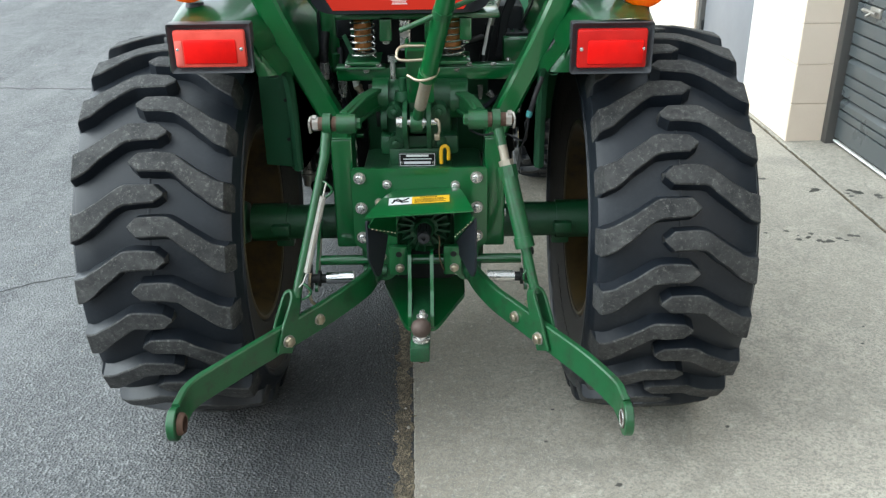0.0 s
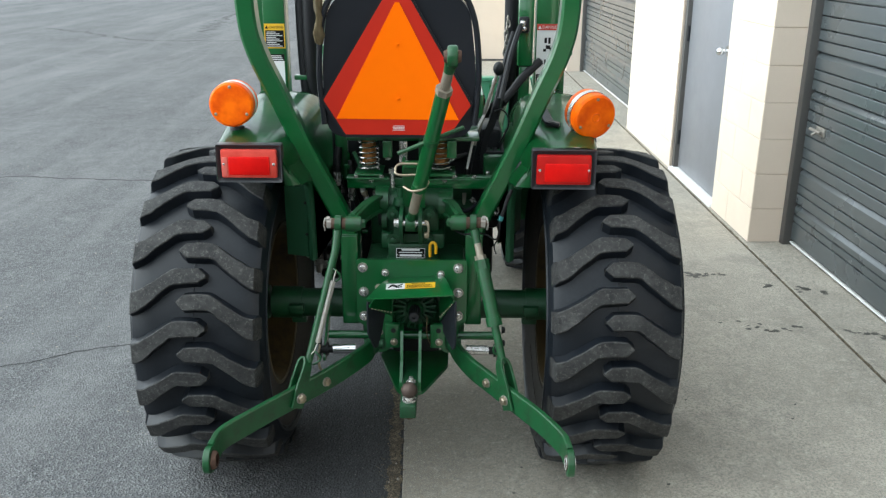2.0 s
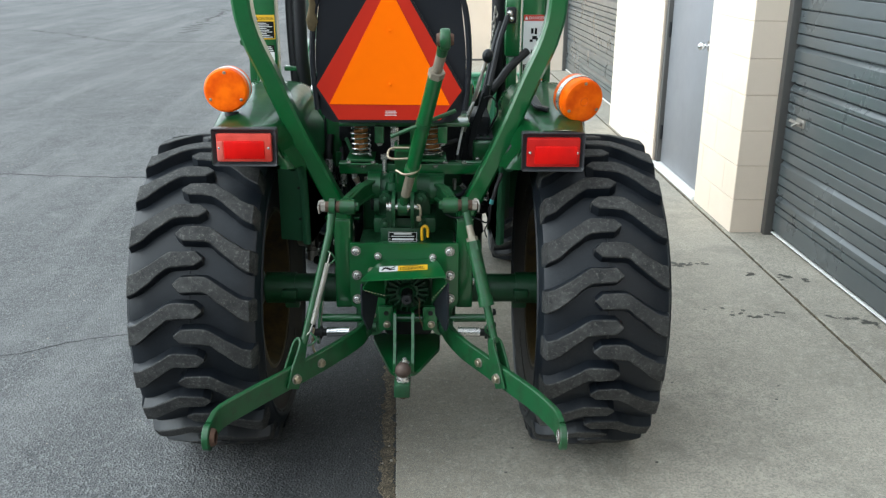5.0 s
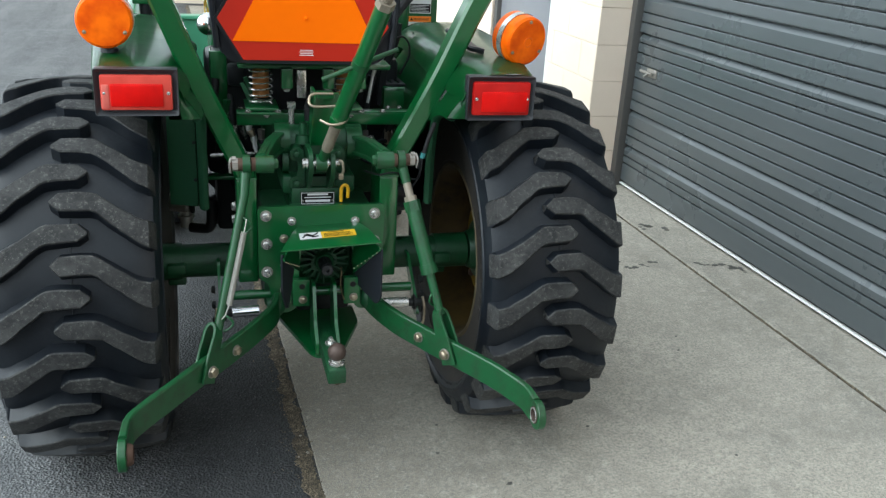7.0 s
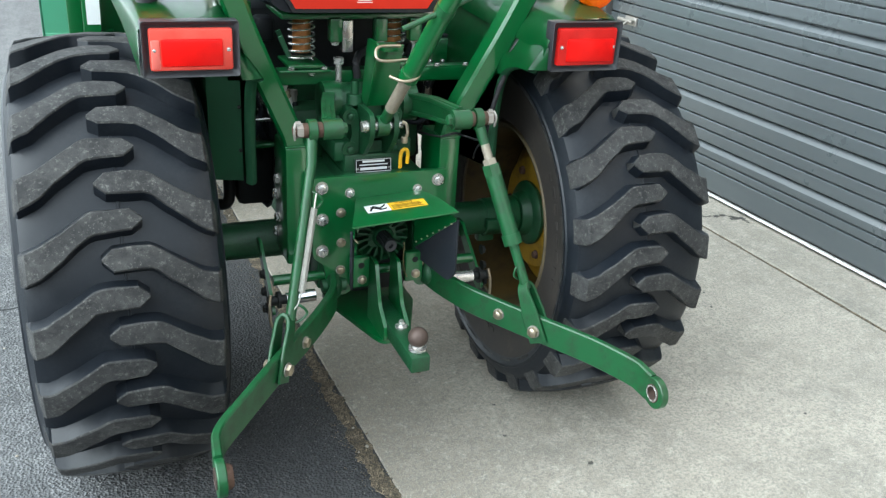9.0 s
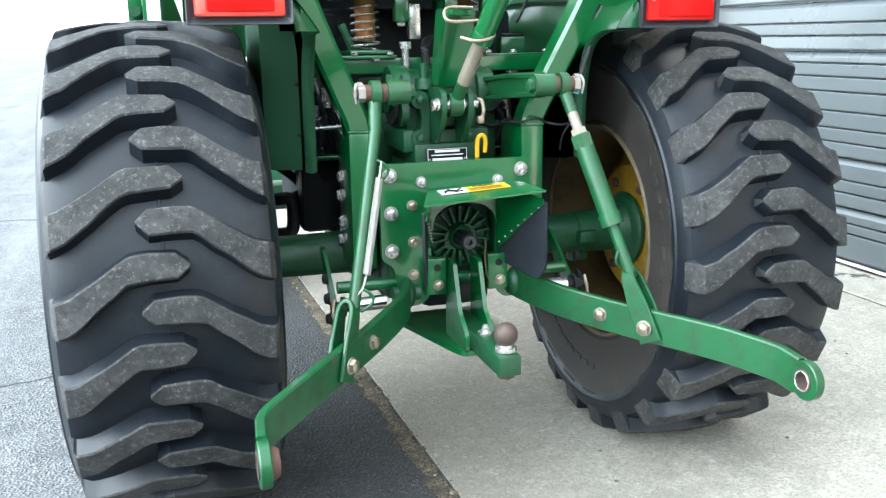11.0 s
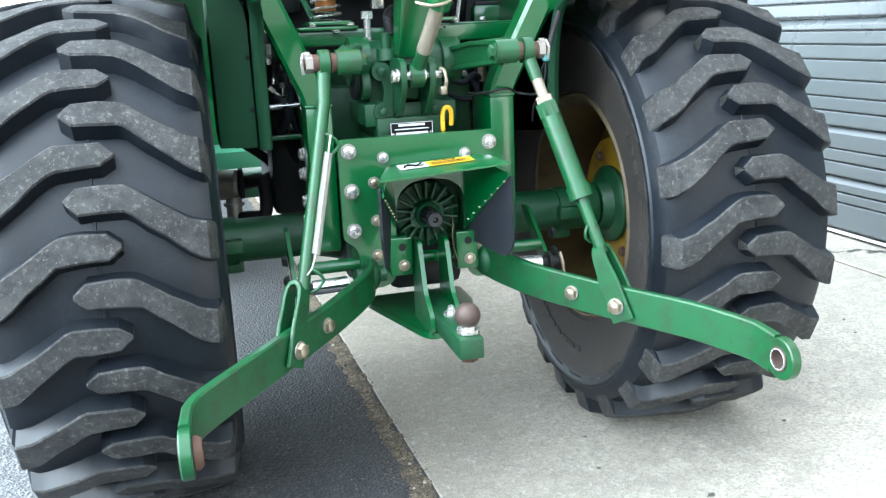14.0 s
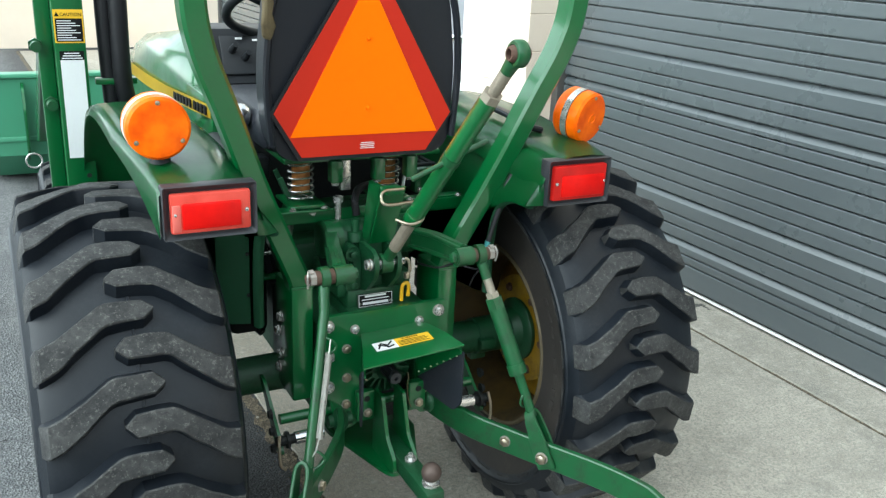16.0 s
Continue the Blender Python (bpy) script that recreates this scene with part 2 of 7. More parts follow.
def asphalt():
    m, n, l, b = principled("worn_asphalt")
    geo = n.new("ShaderNodeNewGeometry").outputs["Position"]
    stones = n.new("ShaderNodeTexVoronoi")
    stones.inputs["Scale"].default_value = 140
    l.new(geo, stones.inputs["Vector"])
    tone = ramp(n, l, stones.outputs["Color"], 0.35, 0.98, (0.042, 0.043, 0.0445, 1), (0.20, 0.202, 0.205, 1))
    wide = noise_tex(n, l, 1.1, 8.0, 0.65, geo)
    fine = noise_tex(n, l, 35, 8.0, 0.7, geo)
    c = mixed(n, l, ramp(n, l, wide, 0.3, 0.75, (0, 0, 0, 1), (0.6, 0.6, 0.6, 1)), tone, (0.165, 0.168, 0.172, 1))
    c = mixed(n, l, ramp(n, l, fine, 0.5, 0.78), c, (0.064, 0.066, 0.07, 1))
    blot = noise_tex(n, l, 7, 9.0, 0.74, geo)
    c = mixed(n, l, ramp(n, l, blot, 0.5, 0.68, (0, 0, 0, 1), (0.6, 0.6, 0.6, 1)), c, (0.068, 0.069, 0.071, 1))
    c = mixed(n, l, ramp(n, l, blot, 0.3, 0.46, (0.5, 0.5, 0.5, 1), (0, 0, 0, 1)), c, (0.20, 0.199, 0.193, 1))
    tracks = n.new("ShaderNodeMapping")
    tracks.inputs["Scale"].default_value = (1.6, 0.16, 1.0)
    tracks.inputs["Rotation"].default_value = (0, 0, 0.35)
    l.new(geo, tracks.inputs["Vector"])
    c = mixed(n, l, ramp(n, l, noise_tex(n, l, 1.0, 7.0, 0.7, tracks.outputs[0]), 0.46, 0.66, (0, 0, 0, 1), (0.5, 0.5, 0.5, 1)), c, (0.20, 0.20, 0.20, 1))
    sep = n.new("ShaderNodeSeparateXYZ")
    l.new(geo, sep.inputs[0])
    wander = n.new("ShaderNodeMath")
    wander.operation, wander.inputs[1].default_value = "MULTIPLY_ADD", 0.3
    l.new(noise_tex(n, l, 2.2, 3.0, 0.5, geo), wander.inputs[0])
    l.new(sep.outputs["X"], wander.inputs[2])
    bits = n.new("ShaderNodeTexVoronoi")
    bits.inputs["Scale"].default_value = 75
    l.new(geo, bits.inputs["Vector"])
    c = mixed(n, l, ramp(n, l, bits.outputs["Distance"], 0.06, 0.17, (0.7, 0.7, 0.7, 1), (0, 0, 0, 1)), c, (0.26, 0.258, 0.25, 1))
    band = n.new("ShaderNodeMapRange")
    band.inputs["From Min"].default_value, band.inputs["From Max"].default_value = -0.62, -0.28
    band.inputs["To Max"].default_value = 0.7
    l.new(wander.outputs[0], band.inputs[0])
    c = mixed(n, l, band.outputs[0], c, (0.018, 0.019, 0.021, 1))
    few = n.new("ShaderNodeTexVoronoi")
    few.inputs["Scale"].default_value = 58
    l.new(geo, few.inputs["Vector"])
    c = mixed(n, l, ramp(n, l, few.outputs["Distance"], 0.06, 0.13, (0.8, 0.8, 0.8, 1), (0, 0, 0, 1)), c, (0.24, 0.235, 0.215, 1))
    l.new(c, b.inputs["Base Color"])
    b.inputs["Roughness"].default_value = 0.66
    b.inputs["Specular IOR Level"].default_value = 0.14
    bump(n, l, b, stones.outputs["Distance"], 0.8, 0.006)
    return m


def concrete(name, tint=1.0):
    m, n, l, b = principled(name)
    geo = n.new("ShaderNodeNewGeometry").outputs["Position"]
    wide = noise_tex(n, l, 1.3, 9.0, 0.7, geo)
    mid = noise_tex(n, l, 17, 10.0, 0.72, geo)
    fine = noise_tex(n, l, 110, 8.0, 0.75, geo)
    c = mixed(n, l, ramp(n, l, wide, 0.36, 0.64), (0.235 * tint, 0.213 * tint, 0.176 * tint, 1), (0.400 * tint, 0.364 * tint, 0.306 * tint, 1))
    c = mixed(n, l, ramp(n, l, mid, 0.48, 0.66, (0, 0, 0, 1), (0.6, 0.6, 0.6, 1)), c, (0.475 * tint, 0.43 * tint, 0.365 * tint, 1))
    stain = noise_tex(n, l, 3.1, 8.0, 0.72, geo)
    c = mixed(n, l, ramp(n, l, stain, 0.53, 0.66, (0, 0, 0, 1), (0.85, 0.85, 0.85, 1)), c, (0.205 * tint, 0.19 * tint, 0.163 * tint, 1))
    sep = n.new("ShaderNodeSeparateXYZ")
    l.new(geo, sep.inputs[0])
    off = n.new("ShaderNodeMath")
    off.operation, off.inputs[1].default_value = "MULTIPLY_ADD", 1.1
    l.new(noise_tex(n, l, 1.7, 8.0, 0.7, geo), off.inputs[0])
    l.new(sep.outputs["X"], off.inputs[2])
    c = mixed(n, l, ramp(n, l, off.outputs[0], 0.5, 1.15, (0.6, 0.6, 0.6, 1), (0, 0, 0, 1)), c, (0.17, 0.145, 0.11, 1))
    speck = n.new("ShaderNodeTexVoronoi")
    speck.inputs["Scale"].default_value = 55
    l.new(geo, speck.inputs["Vector"])
    c = mixed(n, l, ramp(n, l, speck.outputs["Distance"], 0.03, 0.1, (0.75, 0.75, 0.75, 1), (0, 0, 0, 1)), c, (0.17 * tint, 0.165 * tint, 0.15 * tint, 1))
    c = mixed(n, l, ramp(n, l, fine, 0.46, 0.58, (0, 0, 0, 1), (0.85, 0.85, 0.85, 1)), c, (0.175 * tint, 0.168 * tint, 0.147 * tint, 1))
    flake = noise_tex(n, l, 48, 10.0, 0.8, geo)
    c = mixed(n, l, ramp(n, l, flake, 0.55, 0.66, (0, 0, 0, 1), (0.7, 0.7, 0.7, 1)), c, (0.50 * tint, 0.47 * tint, 0.405 * tint, 1))
    sand = noise_tex(n, l, 420, 3.0, 0.7, geo)
    c = mixed(n, l, ramp(n, l, sand, 0.54, 0.64, (0, 0, 0, 1), (0.7, 0.7, 0.7, 1)), c, (0.50 * tint, 0.475 * tint, 0.41 * tint, 1))
    l.new(c, b.inputs["Base Color"])
    b.inputs["Roughness"].default_value = 0.8
    bump(n, l, b, fine, 0.6, 0.003)
    return m


ASPHALT = asphalt()
CONCRETE = concrete("weathered_concrete", 1.0)
APRON = concrete("apron_concrete", 0.92)


def grit():
    """Brown dirt full of sand grains and bits of straw."""
    m, n, l, b = principled("gritty_dirt")
    geo = n.new("ShaderNodeNewGeometry").outputs["Position"]
    grains = n.new("ShaderNodeTexVoronoi")
    grains.inputs["Scale"].default_value = 230
    l.new(geo, grains.inputs["Vector"])
    c = ramp(n, l, grains.outputs["Color"], 0.2, 0.95, (0.045, 0.038, 0.027, 1), (0.27, 0.215, 0.14, 1))
    c = mixed(n, l, ramp(n, l, noise_tex(n, l, 25, 8.0, 0.7, geo), 0.4, 0.65), c, (0.05, 0.042, 0.03, 1))
    l.new(c, b.inputs["Base Color"])
    b.inputs["Roughness"].default_value = 0.95
    bump(n, l, b, grains.outputs["Distance"], 0.9, 0.004)
    return m


DIRT = grit()
TAR = surface("dark_crack", (0.02, 0.02, 0.021), (0.05, 0.048, 0.045), 0.9, 0.0, 60, 10, 0.8, 0.6)
OIL = surface("dark_oil_stain", (0.055, 0.052, 0.046), (0.12, 0.115, 0.10), 0.55, 0.0, 40, 14, 0.8, 0.3)
BEIGE = surface("painted_block", (0.75, 0.635, 0.52), (0.66, 0.55, 0.44), 0.75, 0.0, 130, 3, 0.6, 0.5, 0.0, 0.002)
MORTAR = surface("painted_mortar", (0.70, 0.60, 0.50), (0.61, 0.51, 0.42), 0.85, 0.0, 130, 3, 0.7, 0.5)
SLATGREY = surface("grey_painted_steel", (0.073, 0.084, 0.089), (0.058, 0.068, 0.074), 0.28, 0.0, 60, 2.5, 0.6, 0.06, 0.35)
JAMBGREY = surface("dark_grey_trim", (0.07, 0.068, 0.066), (0.1, 0.09, 0.08), 0.5, 0.0, 60, 3, 0.6, 0.1)
DOORGREY = surface("grey_door_paint", (0.202, 0.204, 0.222), (0.168, 0.169, 0.181), 0.42, 0.0, 60, 2.5, 0.6, 0.05)
TEALTAPE = surface("blue_green_tape", (0.05, 0.22, 0.22), (0.04, 0.14, 0.14), 0.5)
DULLTHREAD = surface("dirty_steel_thread", (0.30, 0.265, 0.21), (0.16, 0.13, 0.10), 0.5, 0.5, 150, 25, 0.8, 0.3)
WHITETRIM = surface("white_painted_metal", (0.75, 0.75, 0.74), (0.5, 0.48, 0.45), 0.5, 0.0, 60, 5, 0.6, 0.1)
# Dark colour of the added wall that holds back low sky light.
SKYBLOCK = surface("dark_sky_block", (0.10, 0.09, 0.075), (0.06, 0.05, 0.04), 0.8, 0.0, 30, 2, 0.7, 0.4)
ROOFING = surface("flat_roof_felt", (0.2, 0.2, 0.2), (0.14, 0.14, 0.14), 0.9)

# ---------------------------------------------------------------- tools for building
ORIGIN = {}


def part(name, bm, material, parent=None, label="", smooth=35.0, centre=None):
    """Links a bmesh, given in world coordinates, as one mesh object under a thing or part."""
    me = bpy.data.meshes.new(name)
    bmesh.ops.recalc_face_normals(bm, faces=bm.faces)
    bm.to_mesh(me)
    bm.free()
    v = np.empty(len(me.vertices) * 3)
    me.vertices.foreach_get("co", v)
    v = v.reshape(-1, 3)
    mid = Vector(centre) if centre is not None else Vector((*((v.min(0) + v.max(0)) / 2)[:2], v[:, 2].min()))
    me.transform(Matrix.Translation(-mid))
    me.materials.append(material)
    if smooth:
        me.shade_smooth()
        me.set_sharp_from_angle(angle=radians(smooth))
    ob = new(name, me)
    ORIGIN[ob.name] = mid
    if parent is not None:
        ob.parent = parent
        ob.location = mid - ORIGIN[parent.name]
    else:
        ob.location = mid
    if label:
        ob["label"] = label
    return ob


def thing(name, base, label, category, group="", kind=""):
    ob = new(name)
    ob.empty_display_size = 0.1
    ob.location = base
    ORIGIN[ob.name] = Vector(base)
    return tagged(ob, label, category, group, kind)


def box(bm, c, size, turn=None, bevel=0.0):
    m = Matrix.Translation(c) @ (turn.to_4x4() if turn is not None else Matrix()) @ Matrix.Diagonal((*size, 1))
    got = bmesh.ops.create_cube(bm, size=1.0, matrix=m)
    if bevel:
        es = list({e for v in got["verts"] for e in v.link_edges})
        bmesh.ops.bevel(bm, geom=es, offset=bevel, segments=2, profile=0.5, affect="EDGES", clamp_overlap=True)
    return bm


def span(bm, lo, hi, bevel=0.0):
    lo, hi = Vector(lo), Vector(hi)
    return box(bm, (lo + hi) / 2, hi - lo, None, bevel)


def rod(bm, a, b, r, r2=None, seg=16, caps=True):
    a, b = Vector(a), Vector(b)
    q = (b - a).to_track_quat("Z", "Y").to_matrix().to_4x4()
    bmesh.ops.create_cone(bm, cap_ends=caps, segments=seg, radius1=r, radius2=r if r2 is None else r2, depth=(b - a).length, matrix=Matrix.Translation((a + b) / 2) @ q)
    return bm


def smooth_path(pts, n=6):
    """Catmull-Rom through the points."""
    p = [Vector(x) for x in pts]
    p = [2 * p[0] - p[1]] + p + [2 * p[-1] - p[-2]]
    out = []
    for i in range(1, len(p) - 2):
        for k in range(n):
            t = k / n
            a, b, c, d = p[i - 1:i + 3]
            out.append(0.5 * (2 * b + (c - a) * t + (2 * a - 5 * b + 4 * c - d) * t * t + (3 * b - a - 3 * c + d) * t ** 3))
    return out + [p[-2]]


def sweep(bm, pts, section, up=(0, 0, 1), closed=False):
    """Sweeps a closed 2D section (side, up) along a path."""
    pts, rings = [Vector(p) for p in pts], []
    n = len(pts)
    for i, p in enumerate(pts):
        a = pts[(i - 1) % n] if closed or i else p
        b = pts[(i + 1) % n] if closed or i < n - 1 else p
        t = (b - a).normalized()
        side = t.cross(Vector(up)).normalized()
        u = side.cross(t).normalized()
        k = 1.0
        if (closed or 0 < i < n - 1) and (p - a).length > 0 and (b - p).length > 0:
            k = 1 / max(0.6, math.cos((p - a).angle(b - p) / 2))
        rings.append([bm.verts.new(p + side * s * k + u * w) for s, w in section])
    m = len(section)
    for i in range(n if closed else n - 1):
        r, s = rings[i], rings[(i + 1) % n]
        for j in range(m):
            bm.faces.new((r[j], r[(j + 1) % m], s[(j + 1) % m], s[j]))
    if not closed:
        bm.faces.new(rings[0])
        bm.faces.new(rings[-1])
    return bm


def circle(r, seg=10):
    return [(r * math.cos(2 * math.pi * k / seg), r * math.sin(2 * math.pi * k / seg)) for k in range(seg)]


def rect(w, h, c=0.0):
    w, h = w / 2, h / 2
    if not c:
        return [(-w, -h), (w, -h), (w, h), (-w, h)]
    return [(-w + c, -h), (w - c, -h), (w, -h + c), (w, h - c), (w - c, h), (-w + c, h), (-w, h - c), (-w, -h + c)]


def tube(bm, pts, r, seg=10, smooth=0, up=(0.13, 0.2, 0.97), closed=False):
    return sweep(bm, smooth_path(pts, smooth) if smooth else pts, circle(r, seg), up, closed)


def slab(bm, outline, thick, m):
    """A flat plate: outline in the plate's own plane, thickness centred, placed by m."""
    lo = [bm.verts.new(m @ Vector((x, y, -thick / 2))) for x, y in outline]
    hi = [bm.verts.new(m @ Vector((x, y, thick / 2))) for x, y in outline]
    n = len(outline)
    bm.faces.new(lo[::-1])
    bm.faces.new(hi)
    for i in range(n):
        bm.faces.new((lo[i], lo[(i + 1) % n], hi[(i + 1) % n], hi[i]))
    return bm


FACE_Y = Matrix(((1, 0, 0, 0), (0, 0, -1, 0), (0, 1, 0, 0), (0, 0, 0, 1)))      # outline x, z; normal to -y
FACE_X = Matrix(((0, 0, 1, 0), (1, 0, 0, 0), (0, 1, 0, 0), (0, 0, 0, 1)))       # outline y, z; normal to +x


def plate_y(bm, outline, y, thick):
    return slab(bm, outline, thick, Matrix.Translation((0, y, 0)) @ FACE_Y)


def plate_x(bm, outline, x, thick):
    return slab(bm, outline, thick, Matrix.Translation((x, 0, 0)) @ FACE_X)


def plate_z(bm, outline, z, thick):
    return slab(bm, outline, thick, Matrix.Translation((0, 0, z)))


def soften(bm, w=0.002, angle=40, seg=2):
    es = [e for e in bm.edges if len(e.link_faces) == 2 and e.calc_face_angle(0) > radians(angle)]
    bmesh.ops.bevel(bm, geom=es, offset=w, segments=seg, profile=0.5, affect="EDGES", clamp_overlap=True)
    return bm


def rounded(outline, r, n=4):
    """Rounds the corners of a 2D outline."""
    out, k = [], len(outline)
    for i in range(k):
        p, a, b = Vector(outline[i]), Vector(outline[i - 1]), Vector(outline[(i + 1) % k])
        d = min(r, (a - p).length * 0.45, (b - p).length * 0.45)
        s, e = p + (a - p).normalized() * d, p + (b - p).normalized() * d
        for j in range(n + 1):
            t = j / n
            out.append(tuple(s * (1 - t) ** 2 + p * 2 * t * (1 - t) + e * t * t))
    return out


def lathe(bm, profile, centre, axis="x", seg=48, closed=False):
    """Turns (along, radius) pairs about an axis through centre."""
    c, rings = Vector(centre), []
    for k in range(seg):
        a = 2 * math.pi * k / seg
        ring = []
        for s, r in profile:
            u, w = r * math.cos(a), r * math.sin(a)
            ring.append(bm.verts.new(c + Vector({"x": (s, u, w), "y": (u, s, w), "z": (u, w, s)}[axis])))
        rings.append(ring)
    m = len(profile)
    for k in range(seg):
        r, s = rings[k], rings[(k + 1) % seg]
        for j in range(m if closed else m - 1):
            bm.faces.new((r[j], r[(j + 1) % m], s[(j + 1) % m], s[j]))
    return bm


def bolt(parent, p, d, r=0.012, material=None, name="bolt"):
    """Hex head on a washer at p, standing out along d."""
    p, d = Vector(p), Vector(d).normalized()
    bm = bmesh.new()
    rod(bm, p, p + d * r * 0.20, r * 1.20, seg=18)
    for f in bm.faces:
        f.material_index = 1
    rod(bm, p + d * r * 0.20, p + d * r * 0.82, r * 1.04, r, seg=6)
    rod(bm, p + d * r * 0.82, p + d * r * 0.98, r * 0.84, r * 0.6, seg=12)
    ob = part(name, bm, material or ZINC, parent, centre=p)
    ob.data.materials.append(DIRTYSTEEL if material in (None, ZINC, BRASS) else material)
    return ob


def writing(name, text, parent, origin, across, up, height, material):
    """Raised print: words set in the built-in font, as a thin mesh."""
    cu = bpy.data.curves.new(name, "FONT")
    cu.body, cu.size, cu.extrude, cu.resolution_u = text, height * 1.4, 0.0004, 2
    tmp = bpy.data.objects.new(name + "_tmp", cu)
    scene.collection.objects.link(tmp)
    me = bpy.data.meshes.new_from_object(tmp.evaluated_get(bpy.context.evaluated_depsgraph_get()))
    bpy.data.objects.remove(tmp)
    x, y = Vector(across).normalized(), Vector(up).normalized()
    z = x.cross(y)
    me.transform(Matrix.Translation(origin) @ Matrix((x, y, z)).transposed().to_4x4())
    bm = bmesh.new()
    bm.from_mesh(me)
    bpy.data.meshes.remove(me)
    return part(name, bm, material, parent, smooth=0)


def decal(name, parent, corner, across, up, w, h, material, lift=0.0008, label=""):
    """A thin sticker whose lower left corner is given."""
    x, y = Vector(across).normalized(), Vector(up).normalized()
    z = x.cross(y)
    bm = bmesh.new()
    box(bm, Vector(corner) + x * w / 2 + y * h / 2 + z * lift / 2, (w, h, lift), Matrix((x, y, z)).transposed())
    return part(name, bm, material, parent, label, smooth=0)

# ---------------------------------------------------------------- ground
EDGE_X, EDGE_SLOPE = -0.098, -0.036


def rise(x):
    return 0.003 + 0.013 * max(0.0, x - 0.3)


bm = bmesh.new()
box(bm, (0, 0, -0.05), (900, 900, 0.1))
tagged(part("ground", bm, ASPHALT, smooth=0), "worn grey asphalt of a yard with fine stones", "ground", kind="structure")


def strip(name, x_lo, x_hi, material, label, y_lo=-9.0, y_hi=13.2, step=0.2):
    """A slab of concrete between two lines that run nearly along y, its top falling gently from the wall."""
    bm = bmesh.new()
    rnd = random.Random(name)
    ys = [y_lo + i * step for i in range(int((y_hi - y_lo) / step) + 1)]
    rows = []
    for y in ys:
        a, b = x_lo(y), x_hi(y)
        a += rnd.uniform(-0.0015, 0.0015)
        xs = [a, a + 0.008] + [a + 0.008 + (b - a - 0.016) * k / 6 for k in range(1, 6)] + [b - 0.008, b]
        rows.append([bm.verts.new((x, y, rise(x) - (0.006 if k in (0, len(xs) - 1) else 0.0))) for k, x in enumerate(xs)])
        rows[-1] += [bm.verts.new((b, y, -0.04)), bm.verts.new((a, y, -0.04))]
    for r, s in zip(rows, rows[1:]):
        n = len(r)
        for k in range(n):
            bm.faces.new((r[k], r[(k + 1) % n], s[(k + 1) % n], s[k]))
    bm.faces.new(rows[0])
    bm.faces.new(rows[-1])
    return tagged(part(name, bm, material, smooth=20), label, "pavement", kind="structure")


def edge_line(y):
    return EDGE_X + EDGE_SLOPE * (y - 1.75)


def joint_line(y):
    return 1.748 - 0.018 * (y - 4.33)


def wall_line(y):
    return 2.03 - 0.021 * (y - 4.38)


strip("pavement_1", edge_line, lambda y: joint_line(y) - 0.006, CONCRETE, "weathered light grey concrete slab beside the asphalt")
strip("pavement_2", lambda y: joint_line(y) + 0.006, lambda y: wall_line(y) + 0.3, APRON, "concrete apron strip along the building")


def ribbon(name, pts, width, material, label, z=0.004, seed=1, thick=0.006, category="crack", steps=40, wander=0.0):
    """A thin, ragged band that lies on the ground."""
    rnd, drift = random.Random(seed), 0.0
    bm = bmesh.new()
    path, rows = smooth_path([(x, y, 0) for x, y in pts], steps), []
    for i, p in enumerate(path):
        t = (path[min(i + 1, len(path) - 1)] - path[max(i - 1, 0)]).normalized()
        side = Vector((-t.y, t.x, 0))
        drift = 0.85 * drift + rnd.uniform(-0.07, 0.07) * width
        j = side * (drift + wander * (noise.noise((p.x * 4, p.y * 4, seed)) + 0.35 * noise.noise((p.x * 19, p.y * 19, seed))))
        w1, w2 = width * (0.5 + 0.45 * noise.noise((p.y * 22, p.x * 22, seed)) + rnd.uniform(-0.08, 0.08)), width * (0.5 + 0.45 * noise.noise((p.y * 22, p.x * 22, seed + 9)) + rnd.uniform(-0.08, 0.08))
        zz = z if callable(z) is False else z(p.x)
        rows.append([bm.verts.new(p + j + side * w1 + Vector((0, 0, zz))), bm.verts.new(p + j - side * w2 + Vector((0, 0, zz))),
                     bm.verts.new(p + j - side * w2 + Vector((0, 0, zz - thick))), bm.verts.new(p + j + side * w1 + Vector((0, 0, zz - thick)))])
    for r, s in zip(rows, rows[1:]):
        for k in range(4):
            bm.faces.new((r[k], r[(k + 1) % 4], s[(k + 1) % 4], s[k]))
    bm.faces.new(rows[0])
    bm.faces.new(rows[-1])
    return tagged(part(name, bm, material, smooth=20), label, category, kind="structure")


ribbon("trim_edge_dirt", [(edge_line(y) - 0.021, y) for y in (-1, 0.5, 1.2, 1.8, 2.4, 3, 4, 6, 9, 13)], 0.04, DIRT, "brown dirt and grit along the concrete edge", 0.0022, 4, category="dirt", steps=110)
ribbon("trim_joint_dirt", [(joint_line(y), y) for y in (-1, 1, 2, 3, 4, 5, 7, 10, 13)], 0.012, DIRT, "dirt in the joint of the concrete", lambda x: rise(x) - 0.003, 5, category="dirt", steps=80)
ribbon("asphalt_crack_a", [(-1.4, 5.70), (-2.26, 5.75), (-2.7, 5.78), (-3.1, 5.83), (-4.2, 5.8)], 0.013, TAR, "long dark crack in the asphalt", 0.0015, 6, wander=0.05)
ribbon("asphalt_crack_b", [(-0.95, 3.05), (-1.27, 2.98), (-1.45, 2.92), (-1.62, 2.83), (-1.95, 2.66), (-2.6, 2.4)], 0.005, TAR, "fine dark crack in the asphalt", 0.0015, 7, wander=0.03)
ribbon("asphalt_crack_c", [(-2.5, 15.9), (-3.4, 15.83), (-4.7, 15.74), (-5.85, 15.9), (-7.5, 17.4), (-8.5, 18.1)], 0.045, TAR, "dark crack across the far asphalt", 0.0015, 8, wander=0.15)
